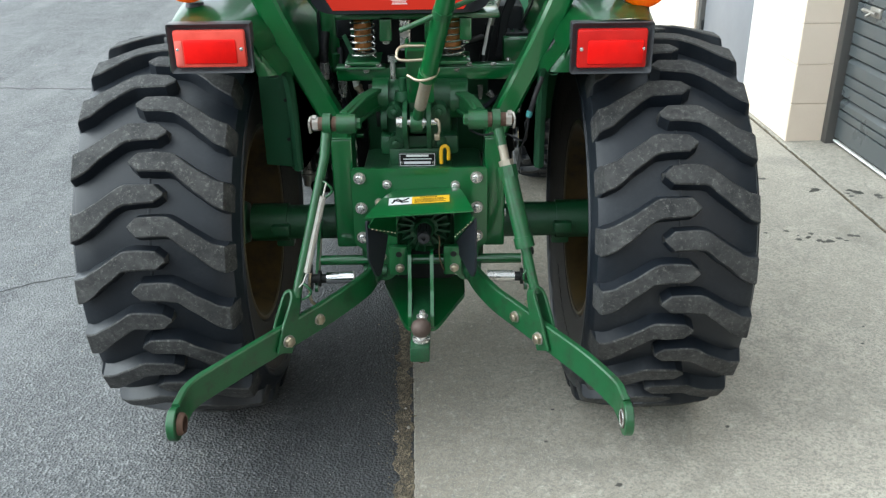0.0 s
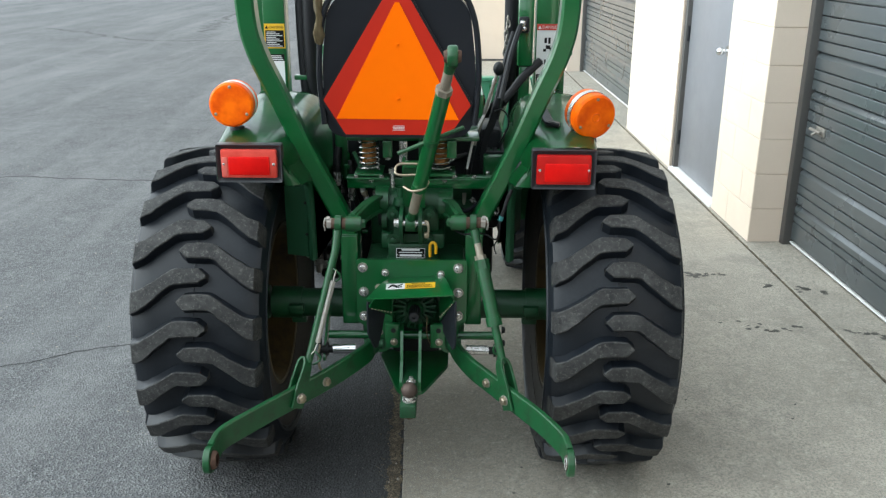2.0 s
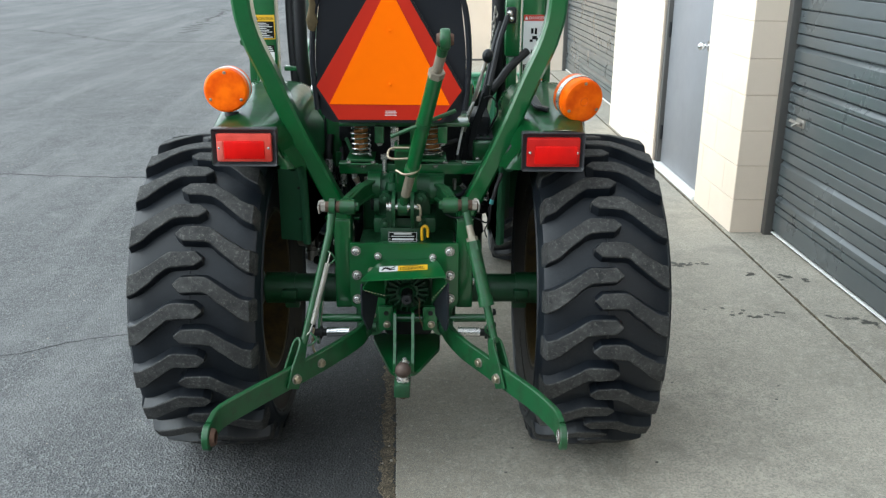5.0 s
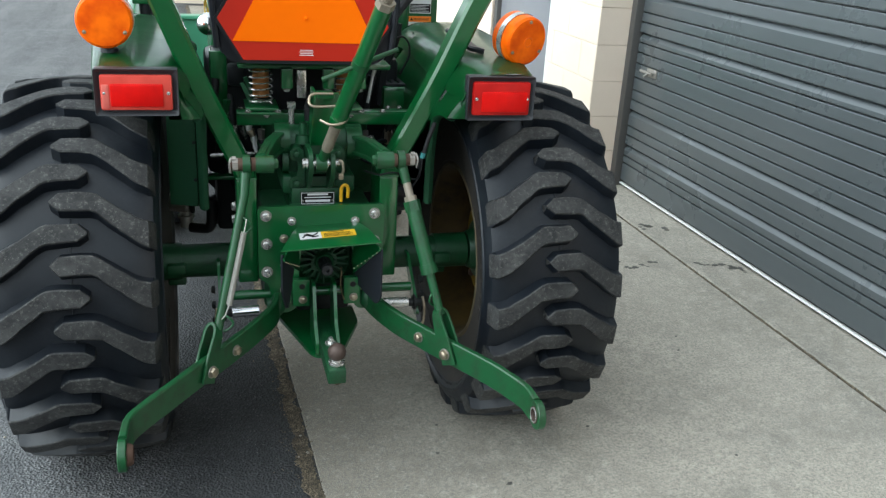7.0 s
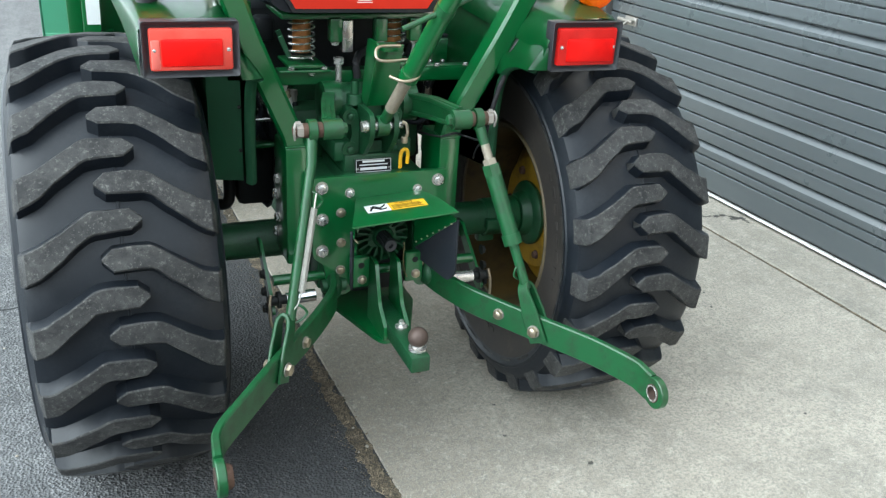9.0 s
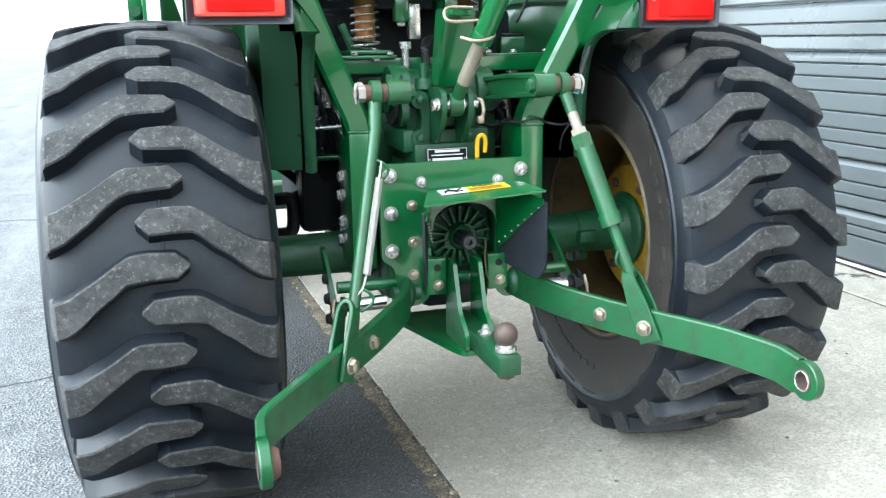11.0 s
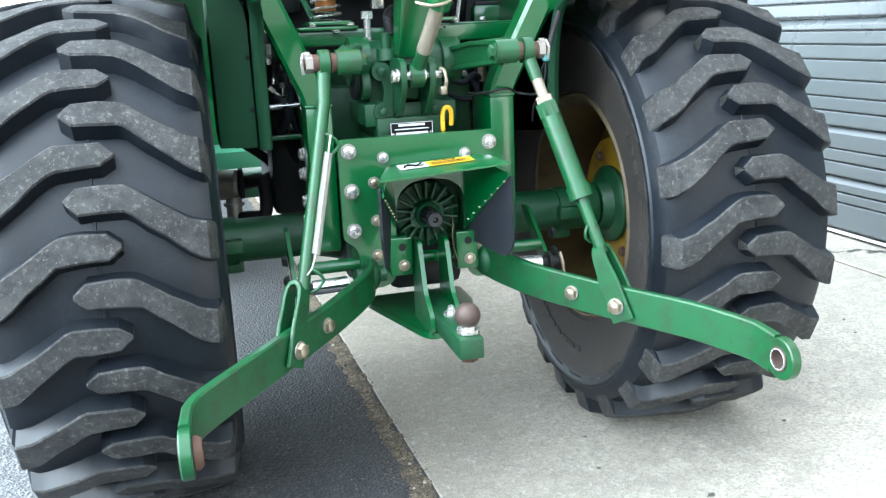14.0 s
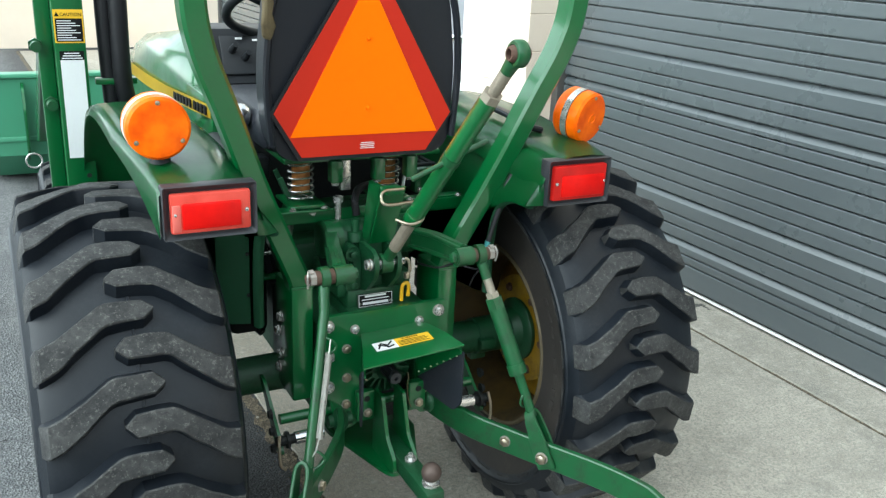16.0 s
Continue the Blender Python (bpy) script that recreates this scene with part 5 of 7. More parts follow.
ARM_R, ARM_L = Vector((0.105, 1.92, 0.893)), Vector((-0.262, 1.918, 0.888))
for end, root in ((ARM_R, Vector((0.030, 2.17, 0.872))), (ARM_L, Vector((-0.165, 2.17, 0.885)))):
    s = 1 if end.x > TX else -1
    bm = bmesh.new()
    e = end + Vector((-s * 0.03, 0.01, 0))
    sweep(bm, [root, root.lerp(e, 0.5) + Vector((s * 0.004, 0, 0.004)), e], rect(0.016, 0.052, 0.004))
    for w in (0.021, -0.021):
        sweep(bm, [root + Vector((0, 0, w)), root.lerp(e, 0.5) + Vector((s * 0.004, 0, 0.004 + w)), e + Vector((0, 0, w * 0.8))], rect(0.030, 0.010, 0.002))
    rod(bm, root + Vector((-0.02, 0, 0)), root + Vector((0.02, 0, 0)), 0.045, seg=24)
    rod(bm, end + Vector((-s * 0.055, 0, 0)), end + Vector((-s * 0.012, 0, 0)), 0.022, seg=20)
    arm = part("lift_arm", bm, LIGHTGREEN, tractor, "green cast lift arm")
    bolt(arm, end + Vector((-s * 0.055, 0, 0)), (-s, 0, 0), 0.013, LIGHTGREEN)
    bm = bmesh.new()
    rod(bm, end + Vector((-s * 0.014, 0, 0)), end + Vector((s * 0.05, 0, 0)), 0.0105)
    rod(bm, end + Vector((-s * 0.012, 0, 0)), end + Vector((-s * 0.002, 0, 0)), 0.017)
    rod(bm, end + Vector((s * 0.018, 0, 0)), end + Vector((s * 0.03, 0, 0)), 0.016)
    part("lift_pin", bm, RUST, arm, "rusty pin")
    bm = bmesh.new()
    rod(bm, end + Vector((s * 0.034, 0, 0.012)), end + Vector((s * 0.044, 0, 0.012)), 0.009, seg=6)
    rod(bm, end + Vector((s * 0.030, 0, 0)), end + Vector((s * 0.043, 0, 0)), 0.0165, seg=6)
    tube(bm, [end + Vector((s * 0.046, -0.004, 0.018)), end + Vector((s * 0.05, -0.012, 0.004)), end + Vector((s * 0.048, -0.008, -0.018))], 0.0028, 8, 4)
    part("pin_clip", bm, DIRTYSTEEL, arm)


def lift_rod_eye(parent, p, q):
    bm = bmesh.new()
    lathe(bm, [(-0.009, 0.024), (0.009, 0.024), (0.009, 0.011), (-0.009, 0.011)], p, "x", 24, True)
    rod(bm, p + (q - p).normalized() * 0.018, q, 0.0128, 0.0116)
    return part("rod_eye", bm, LIGHTGREEN, parent)


# plain rod with return spring
top, foot = ARM_L + Vector((-0.010, 0, 0)), footL
fork(linkL, foot, dL, sideL, top, -1)
eye_at = top
top, foot = top + Vector((0.009, 0, 0)), foot + Vector((0.011, 0, 0))
d = (foot - top).normalized()
bm = bmesh.new()
rod(bm, top + d * 0.07, foot - d * 0.10, 0.0112, seg=16)
for a, b in ((0.13, 1), (0.37, 1)):
    q = top + d * a
    tube(bm, [q, q + Vector((0.016, -0.012, -0.004)), q + Vector((0.028, -0.014, -0.020)), q + Vector((0.018, -0.014, -0.034)), q + Vector((0.004, -0.012, -0.042))], 0.003, 8, 5)
rodL = part("lift_rod", bm, LIGHTGREEN, tractor, "green steel lift rod")
lift_rod_eye(rodL, eye_at, top + d * 0.075)
bm = bmesh.new()
a, b = top + d * 0.165 + Vector((0.016, -0.012, 0)), top + d * 0.345 + Vector((0.014, -0.01, 0))
n = (b - a)
e1 = n.normalized().orthogonal().normalized()
e2 = n.normalized().cross(e1)
turns = 62
tube(bm, [a + n * (k / (turns * 8)) + (e1 * math.cos(k * math.pi / 4) + e2 * math.sin(k * math.pi / 4)) * 0.0066 for k in range(turns * 8 + 1)], 0.00135, 5, 0, tuple(e1 + n))
tube(bm, [a, a - n * 0.18], 0.0018, 6)
tube(bm, [b, b + n * 0.14 + Vector((-0.004, 0, 0)), b + n * 0.2 + Vector((-0.012, 0, 0))], 0.0018, 6)
part("return_spring", bm, SPRINGWIRE, rodL, "pale galvanised extension spring")
# rod with turnbuckle
top, foot = ARM_R + Vector((0.008, 0, 0)), footR
d = (foot - top).normalized()
bm = bmesh.new()
rod(bm, top + d * 0.115, top + d * 0.29, 0.0195, seg=12)
rod(bm, top + d * 0.108, top + d * 0.135, 0.0215, seg=6)
rod(bm, top + d * 0.275, top + d * 0.30, 0.0225, seg=12)
rodR = part("turnbuckle", bm, LIGHTGREEN, tractor, "green levelling turnbuckle of the lift rod")
lift_rod_eye(rodR, top, top + d * 0.06)
bm = bmesh.new()
rod(bm, top + d * 0.055, top + d * 0.115, 0.0105, seg=14)
rod(bm, top + d * 0.095, top + d * 0.112, 0.0165, seg=6)
part("threaded_end", bm, DULLTHREAD, rodR, "bare steel thread and nut")
bm = bmesh.new()
rod(bm, top + d * 0.295, foot - d * 0.10, 0.0115, seg=14)
q = top + d * 0.35
tube(bm, [q, q + Vector((-0.012, -0.006, -0.006)), q + Vector((-0.014, -0.006, -0.024)), q + Vector((-0.002, -0.002, -0.036))], 0.003, 8, 4)
part("lower_rod", bm, LIGHTGREEN, rodR)
fork(linkR, foot, dR, sideR, top, 1)

# check links: short steel turnbuckles between the axle brackets and the links
for s in (1, -1):
    def X(x):
        return x if s > 0 else both(x)
    bm = bmesh.new()
    plate_x(bm, rounded([(2.19, 0.54), (2.15, 0.54), (2.02, 0.44), (2.0, 0.415), (2.02, 0.40), (2.05, 0.41)], 0.012), X(0.20), 0.008)
    stay = part("sway_bracket", soften(bm, 0.0015), GREEN, tractor)
    bm = bmesh.new()
    rod(bm, (X(0.10), 2.005, 0.452), (X(0.17), 2.005, 0.450), 0.0150, seg=18)
    part("stabiliser_pin", bm, CHROME if s < 0 else ZINC, stay, "bright steel stabiliser pin")
    bm = bmesh.new()
    rod(bm, (X(0.165), 2.005, 0.450), (X(0.215), 2.005, 0.449), 0.012, seg=12)
    rod(bm, (X(0.185), 2.005, 0.450), (X(0.192), 2.005, 0.450), 0.021, seg=16)
    part("stabiliser_bush", bm, DARKIRON, stay, "dark rubber bush")
    for k in range(3):
        bolt(stay, (X(0.212), 2.05 - 0.012 * k, 0.50 - 0.04 * k), (s, 0, 0), 0.011, DARKIRON, "bracket_bolt")
    bm = bmesh.new()
    tube(bm, [(X(0.21), 1.995, 0.47), (X(0.214), 1.985, 0.44), (X(0.212), 1.98, 0.40), (X(0.20), 1.98, 0.385)], 0.004, 8, 4)
    part("stabiliser_clip", bm, BRASS, stay)
bm = bmesh.new()
rod(bm, (both(0.19), 2.06, 0.475), (0.19, 2.06, 0.475), 0.013)
part("cross_tube", bm, GREEN, tractor)

# top link -----------------------------------------------------------
A, Bp = Vector((-0.073, 2.046, 0.851)), Vector((0.0506, 1.7115, 1.3845))
d = (Bp - A).normalized()
L = (Bp - A).length
bm = bmesh.new()
lathe(bm, [(-0.014, 0.024), (0.014, 0.024), (0.014, 0.01), (-0.014, 0.01)], A, "x", 24, True)
rod(bm, A + d * 0.02, A + d * 0.06, 0.014, 0.013)
toplink = part("top_link", bm, LIGHTGREEN, tractor, "green top link with bare steel threaded ends")
bm = bmesh.new()
rod(bm, A + d * 0.055, A + d * 0.165, 0.0138, seg=20)
for k in range(22):
    rod(bm, A + d * (0.06 + k * 0.0046), A + d * (0.0622 + k * 0.0046), 0.0148, seg=14)
part("lower_thread", bm, DULLTHREAD, toplink)
bm = bmesh.new()
rod(bm, A + d * 0.16, A + d * (L * 0.813), 0.0205, seg=24)
rod(bm, A + d * 0.155, A + d * 0.175, 0.0225, seg=24)
part("top_link_body", bm, GREEN, toplink)
bm = bmesh.new()
rod(bm, A + d * (L * 0.813), A + d * (L * 0.842), 0.0225, seg=6)
rod(bm, A + d * (L * 0.84), A + d * (L * 0.93), 0.0125, seg=18)
for k in range(12):
    rod(bm, A + d * (L * 0.845 + k * 0.0044), A + d * (L * 0.845 + 0.0021 + k * 0.0044), 0.0137, seg=14)
part("upper_thread", bm, DULLTHREAD, toplink, "bare steel thread with its lock nut")
bm = bmesh.new()
rod(bm, A + d * (L * 0.925), A + d * (L - 0.018), 0.0135, 0.0165, seg=20)
part("upper_eye", bm, LIGHTGREEN, toplink)
bm = bmesh.new()
lathe(bm, [(-0.008, 0.0275), (0.008, 0.0275), (0.0125, 0.0245), (0.0135, 0.0185), (-0.0135, 0.0185), (-0.0125, 0.0245)], Bp, "x", 32, True)
part("eye_ring", bm, LIGHTGREEN, toplink)
bm = bmesh.new()
lathe(bm, [(-0.022, 0.0100), (-0.022, 0.0135), (-0.014, 0.0165), (-0.005, 0.0190), (0.005, 0.0190), (0.014, 0.0165), (0.022, 0.0135), (0.022, 0.0100)], Bp, "x", 28, True)
part("eye_ball", bm, RUST, toplink, "rusty swivel ball with a bored sleeve")
bm = bmesh.new()
q = A + d * 0.352
tube(bm, [q + Vector((-0.091, 0.0, -0.037)), q + Vector((-0.03, 0.0, -0.012)), q + Vector((0.03, 0.0, 0.013)), q + Vector((0.088, 0.0, 0.036))], 0.0058, 10, 3)
rod(bm, q - d * 0.009, q + d * 0.009, 0.0222, seg=20)
part("turn_handle", bm, LIGHTGREEN, toplink)
# stow bracket with its wire loop
bm = bmesh.new()
plate_x(bm, rounded([(2.14, 0.89), (2.09, 0.89), (2.03, 1.02), (2.03, 1.045), (2.10, 1.045)], 0.008), -0.092, 0.006)
span(bm, (-0.088, 2.005, 1.03), (-0.045, 2.045, 1.045), 0.003)
slab(bm, [(-0.095, 0.0), (-0.03, 0.0), (-0.03, 0.165), (-0.095, 0.165)], 0.005, Matrix.Translation((0, 2.097, 0.887)) @ Matrix.Rotation(radians(112), 4, "X"))
stow = part("stow_bracket", bm, GREEN, tractor)
bm = bmesh.new()
tube(bm, [(-0.05, 2.0, 1.045), (-0.10, 1.995, 1.045), (-0.112, 1.985, 1.03), (-0.10, 1.975, 1.018), (-0.03, 1.975, 1.02)], 0.0035, 8, 5)
q = A + d * 0.158
tube(bm, [q + Vector((-0.045, -0.005, 0.005)), q + Vector((-0.02, -0.026, -0.002)), q + Vector((0.012, -0.024, 0.004)), q + Vector((0.026, 0.0, 0.016)), q + Vector((0.02, 0.02, 0.02))], 0.0035, 8, 5)
part("wire_loop", bm, BRASS, stow, "bent wire retaining loop")

# roll bar -----------------------------------------------------------
for s in (1, -1):
    def X(x):
        return x if s > 0 else both(x)
    bm = bmesh.new()
    span(bm, (min(X(0.094), X(0.148)), 2.085, 0.50), (max(X(0.094), X(0.148)), 2.215, 0.797), 0.006)
    foot = part("rollbar_foot", bm, GREEN, tractor)
    bm = bmesh.new()
    span(bm, (min(X(0.093), X(0.149)), 2.0835, 0.795), (max(X(0.093), X(0.149)), 2.156, 0.802), 0.003)
    part("weld_seam", bm, GREEN, foot)
    for y, z in ((2.17, 0.695), (2.19, 0.650), (2.17, 0.595), (2.19, 0.55)):
        bolt(foot, (X(0.148), y, z), (s, 0, 0), 0.012)
bm = bmesh.new()
right = [(0.121, 2.120, 0.785), (0.130, 2.115, 0.825), (0.156, 2.104, 0.885), (0.234, 2.067, 1.062), (0.30, 2.03, 1.235), (0.35, 2.004, 1.365), (0.368, 1.992, 1.48), (0.368, 1.985, 1.72), (0.368, 1.98, 1.95), (0.34, 1.975, 2.06), (0.26, 1.97, 2.10)]
full = [Vector(p) for p in right] + [Vector((both(x), y, z)) for x, y, z in reversed(right)]
path = smooth_path(full, 9)
sweep(bm, path, rect(0.052, 0.060, 0.007), (0, -1, 0))
part("roll_bar", bm, GREEN, tractor, "green steel roll bar hoop")
bm = bmesh.new()
tube(bm, [(0.296, 2.03, 1.085), (0.279, 2.03, 1.069), (0.252, 2.03, 1.040), (0.235, 2.03, 1.000), (0.227, 2.03, 0.962), (0.214, 2.03, 0.925), (0.203, 2.03, 0.884), (0.198, 2.03, 0.868)], 0.0062, 10, 6)
cable = part("lamp_cable", bm, HOSE, tractor, "black cable sleeve")
bm = bmesh.new()
rod(bm, (0.2005, 2.03, 0.880), (0.1975, 2.03, 0.866), 0.0072, seg=12)
part("cable_tie", bm, TEALTAPE, cable, "blue-green tape round the cable")
bm = bmesh.new()
tube(bm, [(0.198, 2.03, 0.87), (0.194, 2.03, 0.83), (0.186, 2.05, 0.80), (0.160, 2.09, 0.80), (0.13, 2.078, 0.812), (0.088, 2.08, 0.806), (0.06, 2.14, 0.80)], 0.0028, 6, 6)
tube(bm, [(0.1985, 2.03, 0.87), (0.190, 2.035, 0.845), (0.196, 2.04, 0.815), (0.182, 2.06, 0.775), (0.19, 2.09, 0.74)], 0.0022, 6, 6)
part("bare_wire", bm, HOSE, cable)


# fenders with lamps -----------------------------------------------------------
def fender(s):
    def X(x):
        return x if s > 0 else both(x)
    def inner(y):
        return 0.280 - 0.018 * min(1, max(0, (y - 1.93) / 0.2)) + 0.03 * max(0, (y - 2.22) / 0.75)
    drop = 0.0 if s > 0 else 0.07
    stations = [(1.905, 1.114, 0.03 + drop), (1.96, 1.124, 0.03 + 0.8 * drop), (2.10, 1.138, 0.03 + 0.3 * drop), (2.30, 1.149, 0.03), (2.48, 1.153, 0.03), (2.62, 1.148, 0.03), (2.74, 1.132, 0.03), (2.84, 1.10, 0.03), (2.93, 1.045, 0.03), (3.0, 0.96, 0.03), (3.05, 0.86, 0.03), (3.07, 0.78, 0.03)]
    prof = [(q.y, q.z, q.x) for q in smooth_path([(lip, y, z) for y, z, lip in stations], 3)]
    curl = ((-0.020, 0.080), (-0.0165, 0.066), (-0.010, 0.049), (-0.001, 0.034), (0.010, 0.021), (0.023, 0.011), (0.038, 0.004), (0.055, 0.0))
    bm = bmesh.new()
    rows = []
    for y, z, lip in prof:
        wide = (0.452 if s > 0 else 0.461) + 0.035 * min(1, max(0, (y - 1.9) / 0.4))
        a = inner(y)
        rows.append([bm.verts.new(p) for p in [(X(a + o), y, z - h) for o, h in curl] + [(X((a + wide) / 2 + 0.03), y, z + 0.004), (X(wide - 0.020), y, z), (X(wide - 0.007), y, z - 0.004), (X(wide), y, z - 0.012), (X(wide + 0.002), y, z - lip)]])
    for r, q in zip(rows, rows[1:]):
        for k in range(len(r) - 1):
            bm.faces.new((r[k], r[k + 1], q[k + 1], q[k]))
    bmesh.ops.solidify(bm, geom=bm.faces[:], thickness=0.004)
    deck = part("fender", bm, GREEN, tractor, "green sheet steel fender", smooth=60)
    edge = smooth_path([(0, y, z) for y, z in ((1.915, 1.0), (1.98, 0.995), (2.03, 0.97), (2.058, 0.92), (2.07, 0.85), (2.072, 0.78), (2.073, 0.725))], 4)
    tops = [(1.915, 1.05), (1.96, 1.06), (2.10, 1.07), (2.40, 1.08), (2.62, 1.07)]
    lows = [(q.y, q.z) for q in edge] + [(2.12, 0.715), (2.35, 0.69), (2.62, 0.66)]

    def side_x(y, z):
        f = min(1.0, max(0.0, (1.10 - z) / 0.13))
        return inner(y) + 0.002 + (0.216 - inner(y)) * f * f * (3 - 2 * f)
    bm = bmesh.new()
    rows = []
    for k in range(61):
        y = 1.915 + (2.62 - 1.915) * k / 60
        za, zb = (float(np.interp(y, [c[0] for c in which], [c[1] for c in which])) for which in (lows, tops))
        rows.append([bm.verts.new((X(side_x(y, za + (zb - za) * j / 8)), y, za + (zb - za) * j / 8)) for j in range(9)])
    for r, q in zip(rows, rows[1:]):
        for j in range(8):
            bm.faces.new((r[j], r[j + 1], q[j + 1], q[j]))
    bmesh.ops.solidify(bm, geom=bm.faces[:], thickness=0.004)
    part("fender_side", bm, GREEN, deck, smooth=50)
    bm = bmesh.new()
    rows = [[bm.verts.new((X(side_x(p.y, p.z) + o), p.y - h, p.z - 0.4 * h)) for o, h in ((0.0, 0.0), (0.004, 0.006), (0.012, 0.009), (0.020, 0.006), (0.025, 0.0))] for p in edge]
    for r, q in zip(rows, rows[1:]):
        for j in range(4):
            bm.faces.new((r[j], r[j + 1], q[j + 1], q[j]))
    bmesh.ops.solidify(bm, geom=bm.faces[:], thickness=0.004)
    part("fender_lip", bm, PANELGREEN, deck)
    # front panel of the wheel arch, facing back
    def web(z):
        return 2.53 if s > 0 else 2.085
    bm = bmesh.new()
    rows = []
    for k in range(13):
        z = (0.622 if s > 0 else 0.727) + (1.128 - (0.622 if s > 0 else 0.727)) * k / 12
        y = web(z)
        a = side_x(y, z)
        far = max(y + 0.02, AY + math.sqrt(max(0.0, 0.60 ** 2 - (z - AZ) ** 2)))
        near = ((a, y), (a * 0.7 + 0.1, y + 0.05), (a * 0.3 + 0.220, y + 0.12), (0.313, y + 0.175)) if s > 0 else ((a, y + 0.03), (a + 0.024, y + 0.03), (a + 0.028, y), (max(a + 0.03, 0.316), y + 0.022))
        rows.append([bm.verts.new((X(x), v, z)) for x, v in near + (((0.317, max(far, y + 0.19)), (0.40, max(far, y + 0.195)), (0.49, max(far, y + 0.2))) if s > 0 else ((0.3175, y + 0.06), (0.3178, y + 0.15), (0.318, y + 0.30)))])
    for r, q in zip(rows, rows[1:]):
        for j in range(6):
            bm.faces.new((r[j], r[j + 1], q[j + 1], q[j]))
    bmesh.ops.solidify(bm, geom=bm.faces[:], thickness=0.004)
    arch = part("arch_panel", bm, PANELGREEN, deck, "green panel closing the front of the wheel arch", smooth=30)
    for z in (0.80, 0.90, 1.0):
        bolt(arch, (X(0.233 if s > 0 else 0.250), web(z) - 0.001, z), (0, -1, 0), 0.0038, DARKIRON)
    for o in (0.045, 0.065):
        bm = bmesh.new()
        span(bm, (min(X(0.216 + o), X(0.222 + o)), web(0) + 0.010 + o * 0.5, 0.618 if s > 0 else 0.722), (max(X(0.216 + o), X(0.222 + o)), web(0) + 0.018 + o * 0.5, 0.645 if s > 0 else 0.748), 0.001)
        part("panel_clip", bm, BLACK, arch)
    # rear return of the sheet beside the lamp
    bm = bmesh.new()
    rows = []
    for k in range(9):
        z = 1.002 + 0.013 * k
        a = side_x(1.915, z) if z < 1.045 else inner(1.915) + float(np.interp(z, [1.034, 1.048, 1.065, 1.08, 1.093, 1.103, 1.110], [-0.020, -0.0165, -0.010, -0.001, 0.010, 0.023, 0.038]))
        rows.append([bm.verts.new((X(a + (0.300 - a) * u), 1.918 - 0.012 * min(1, 3 * u), z)) for u in (0.0, 0.12, 0.3, 0.6, 1.0)])
    for r, q in zip(rows, rows[1:]):
        for j in range(4):
            bm.faces.new((r[j], r[j + 1], q[j + 1], q[j]))
    bmesh.ops.solidify(bm, geom=bm.faces[:], thickness=0.003)
    part("fender_rear", bm, GREEN, deck, smooth=50)
    # lamp housing
    z0, z1, xa, xb = (1.001, 1.112, 0.272, 0.450) if s > 0 else (1.014, 1.121, 0.276, 0.458)
    a, b = min(X(xa), X(xb)), max(X(xa), X(xb))
    bm = bmesh.new()
    span(bm, (a, 1.889, z0), (b, 1.93, z1))
    front = [f for f in bm.faces if f.calc_center_median().y < 1.895]
    r = bmesh.ops.inset_region(bm, faces=front, thickness=0.013)
    bmesh.ops.translate(bm, verts=list({v for f in front for v in f.verts}), vec=(0, 0.012, 0))
    soften(bm, 0.004)
    lamp = part("tail_lamp", bm, LAMPBLACK, tractor, "black housing of the tail lamp")
    bm = bmesh.new()
    span(bm, (a + 0.0135, 1.888, z0 + 0.0135), (b - 0.0135, 1.915, z1 - 0.0135), 0.005)
    red = part("tail_lens", bm, PALELENS if s > 0 else ROSELENS, lamp, "red plastic lens" if s > 0 else "pinkish red plastic lens")
    bm = bmesh.new()
    w = b - a
    span(bm, (a + (0.20 if s > 0 else 0.19) * w, 1.884, z0 + 0.022), (b - (0.12 if s > 0 else 0.18) * w, 1.905, z0 + 0.074), 0.004)
    part("inner_reflector", bm, REDLENS, red, "brighter red reflector field")
    if s < 0:
        bm = bmesh.new()
        span(bm, (a + 0.016, 1.886, z0 + 0.017), (a + 0.19 * w - 0.002, 1.905, z1 - 0.034), 0.003)
        part("pale_corner", bm, PINKLENS, red, "pale pink end of the lens")
    for x in (a + 0.022, b - 0.022):
        bolt(lamp, (x, 1.888, (z0 + z1) / 2), (0, -1, 0), 0.0035, ZINC, "lens_screw")
    # amber warning lamp on its foot
    cx, cy, cz, rr = (0.449, 2.045, 1.186, 0.065) if s > 0 else (-0.580, 2.05, 1.209, 0.064)
    bm = bmesh.new()
    rod(bm, (cx - s * 0.005, cy, 1.105), (cx - s * 0.005, cy, 1.142), 0.028, 0.02)
    foot = part("lamp_foot", bm, BLACK, tractor)
    bm = bmesh.new()
    lathe(bm, [(-0.040, 0.0), (-0.041, rr * 0.5), (-0.039, rr * 0.90), (-0.034, rr * 0.985), (-0.010, rr), (-0.009, rr * 0.94), (-0.033, rr * 0.92), (-0.036, rr * 0.5), (-0.036, 0.0)], (cx, cy, cz), "y", 48)
    amber = part("warning_lamp", bm, AMBERLENS, tractor, "round amber warning lamp")
    bm = bmesh.new()
    rod(bm, (cx, cy - 0.009, cz), (cx, cy + 0.009, cz), rr * 1.005, seg=48)
    part("lamp_body", bm, BLACK if s > 0 else WHITETRIM, amber, "black band of the lamp" if s > 0 else "white band of the lamp")
    bm = bmesh.new()
    lathe(bm, [(0.036, 0.0), (0.036, rr * 0.9), (0.028, rr * 0.99), (0.009, rr), (0.009, 0.0)], (cx, cy, cz), "y", 40)
    part("front_lens", bm, AMBERLENS, amber)
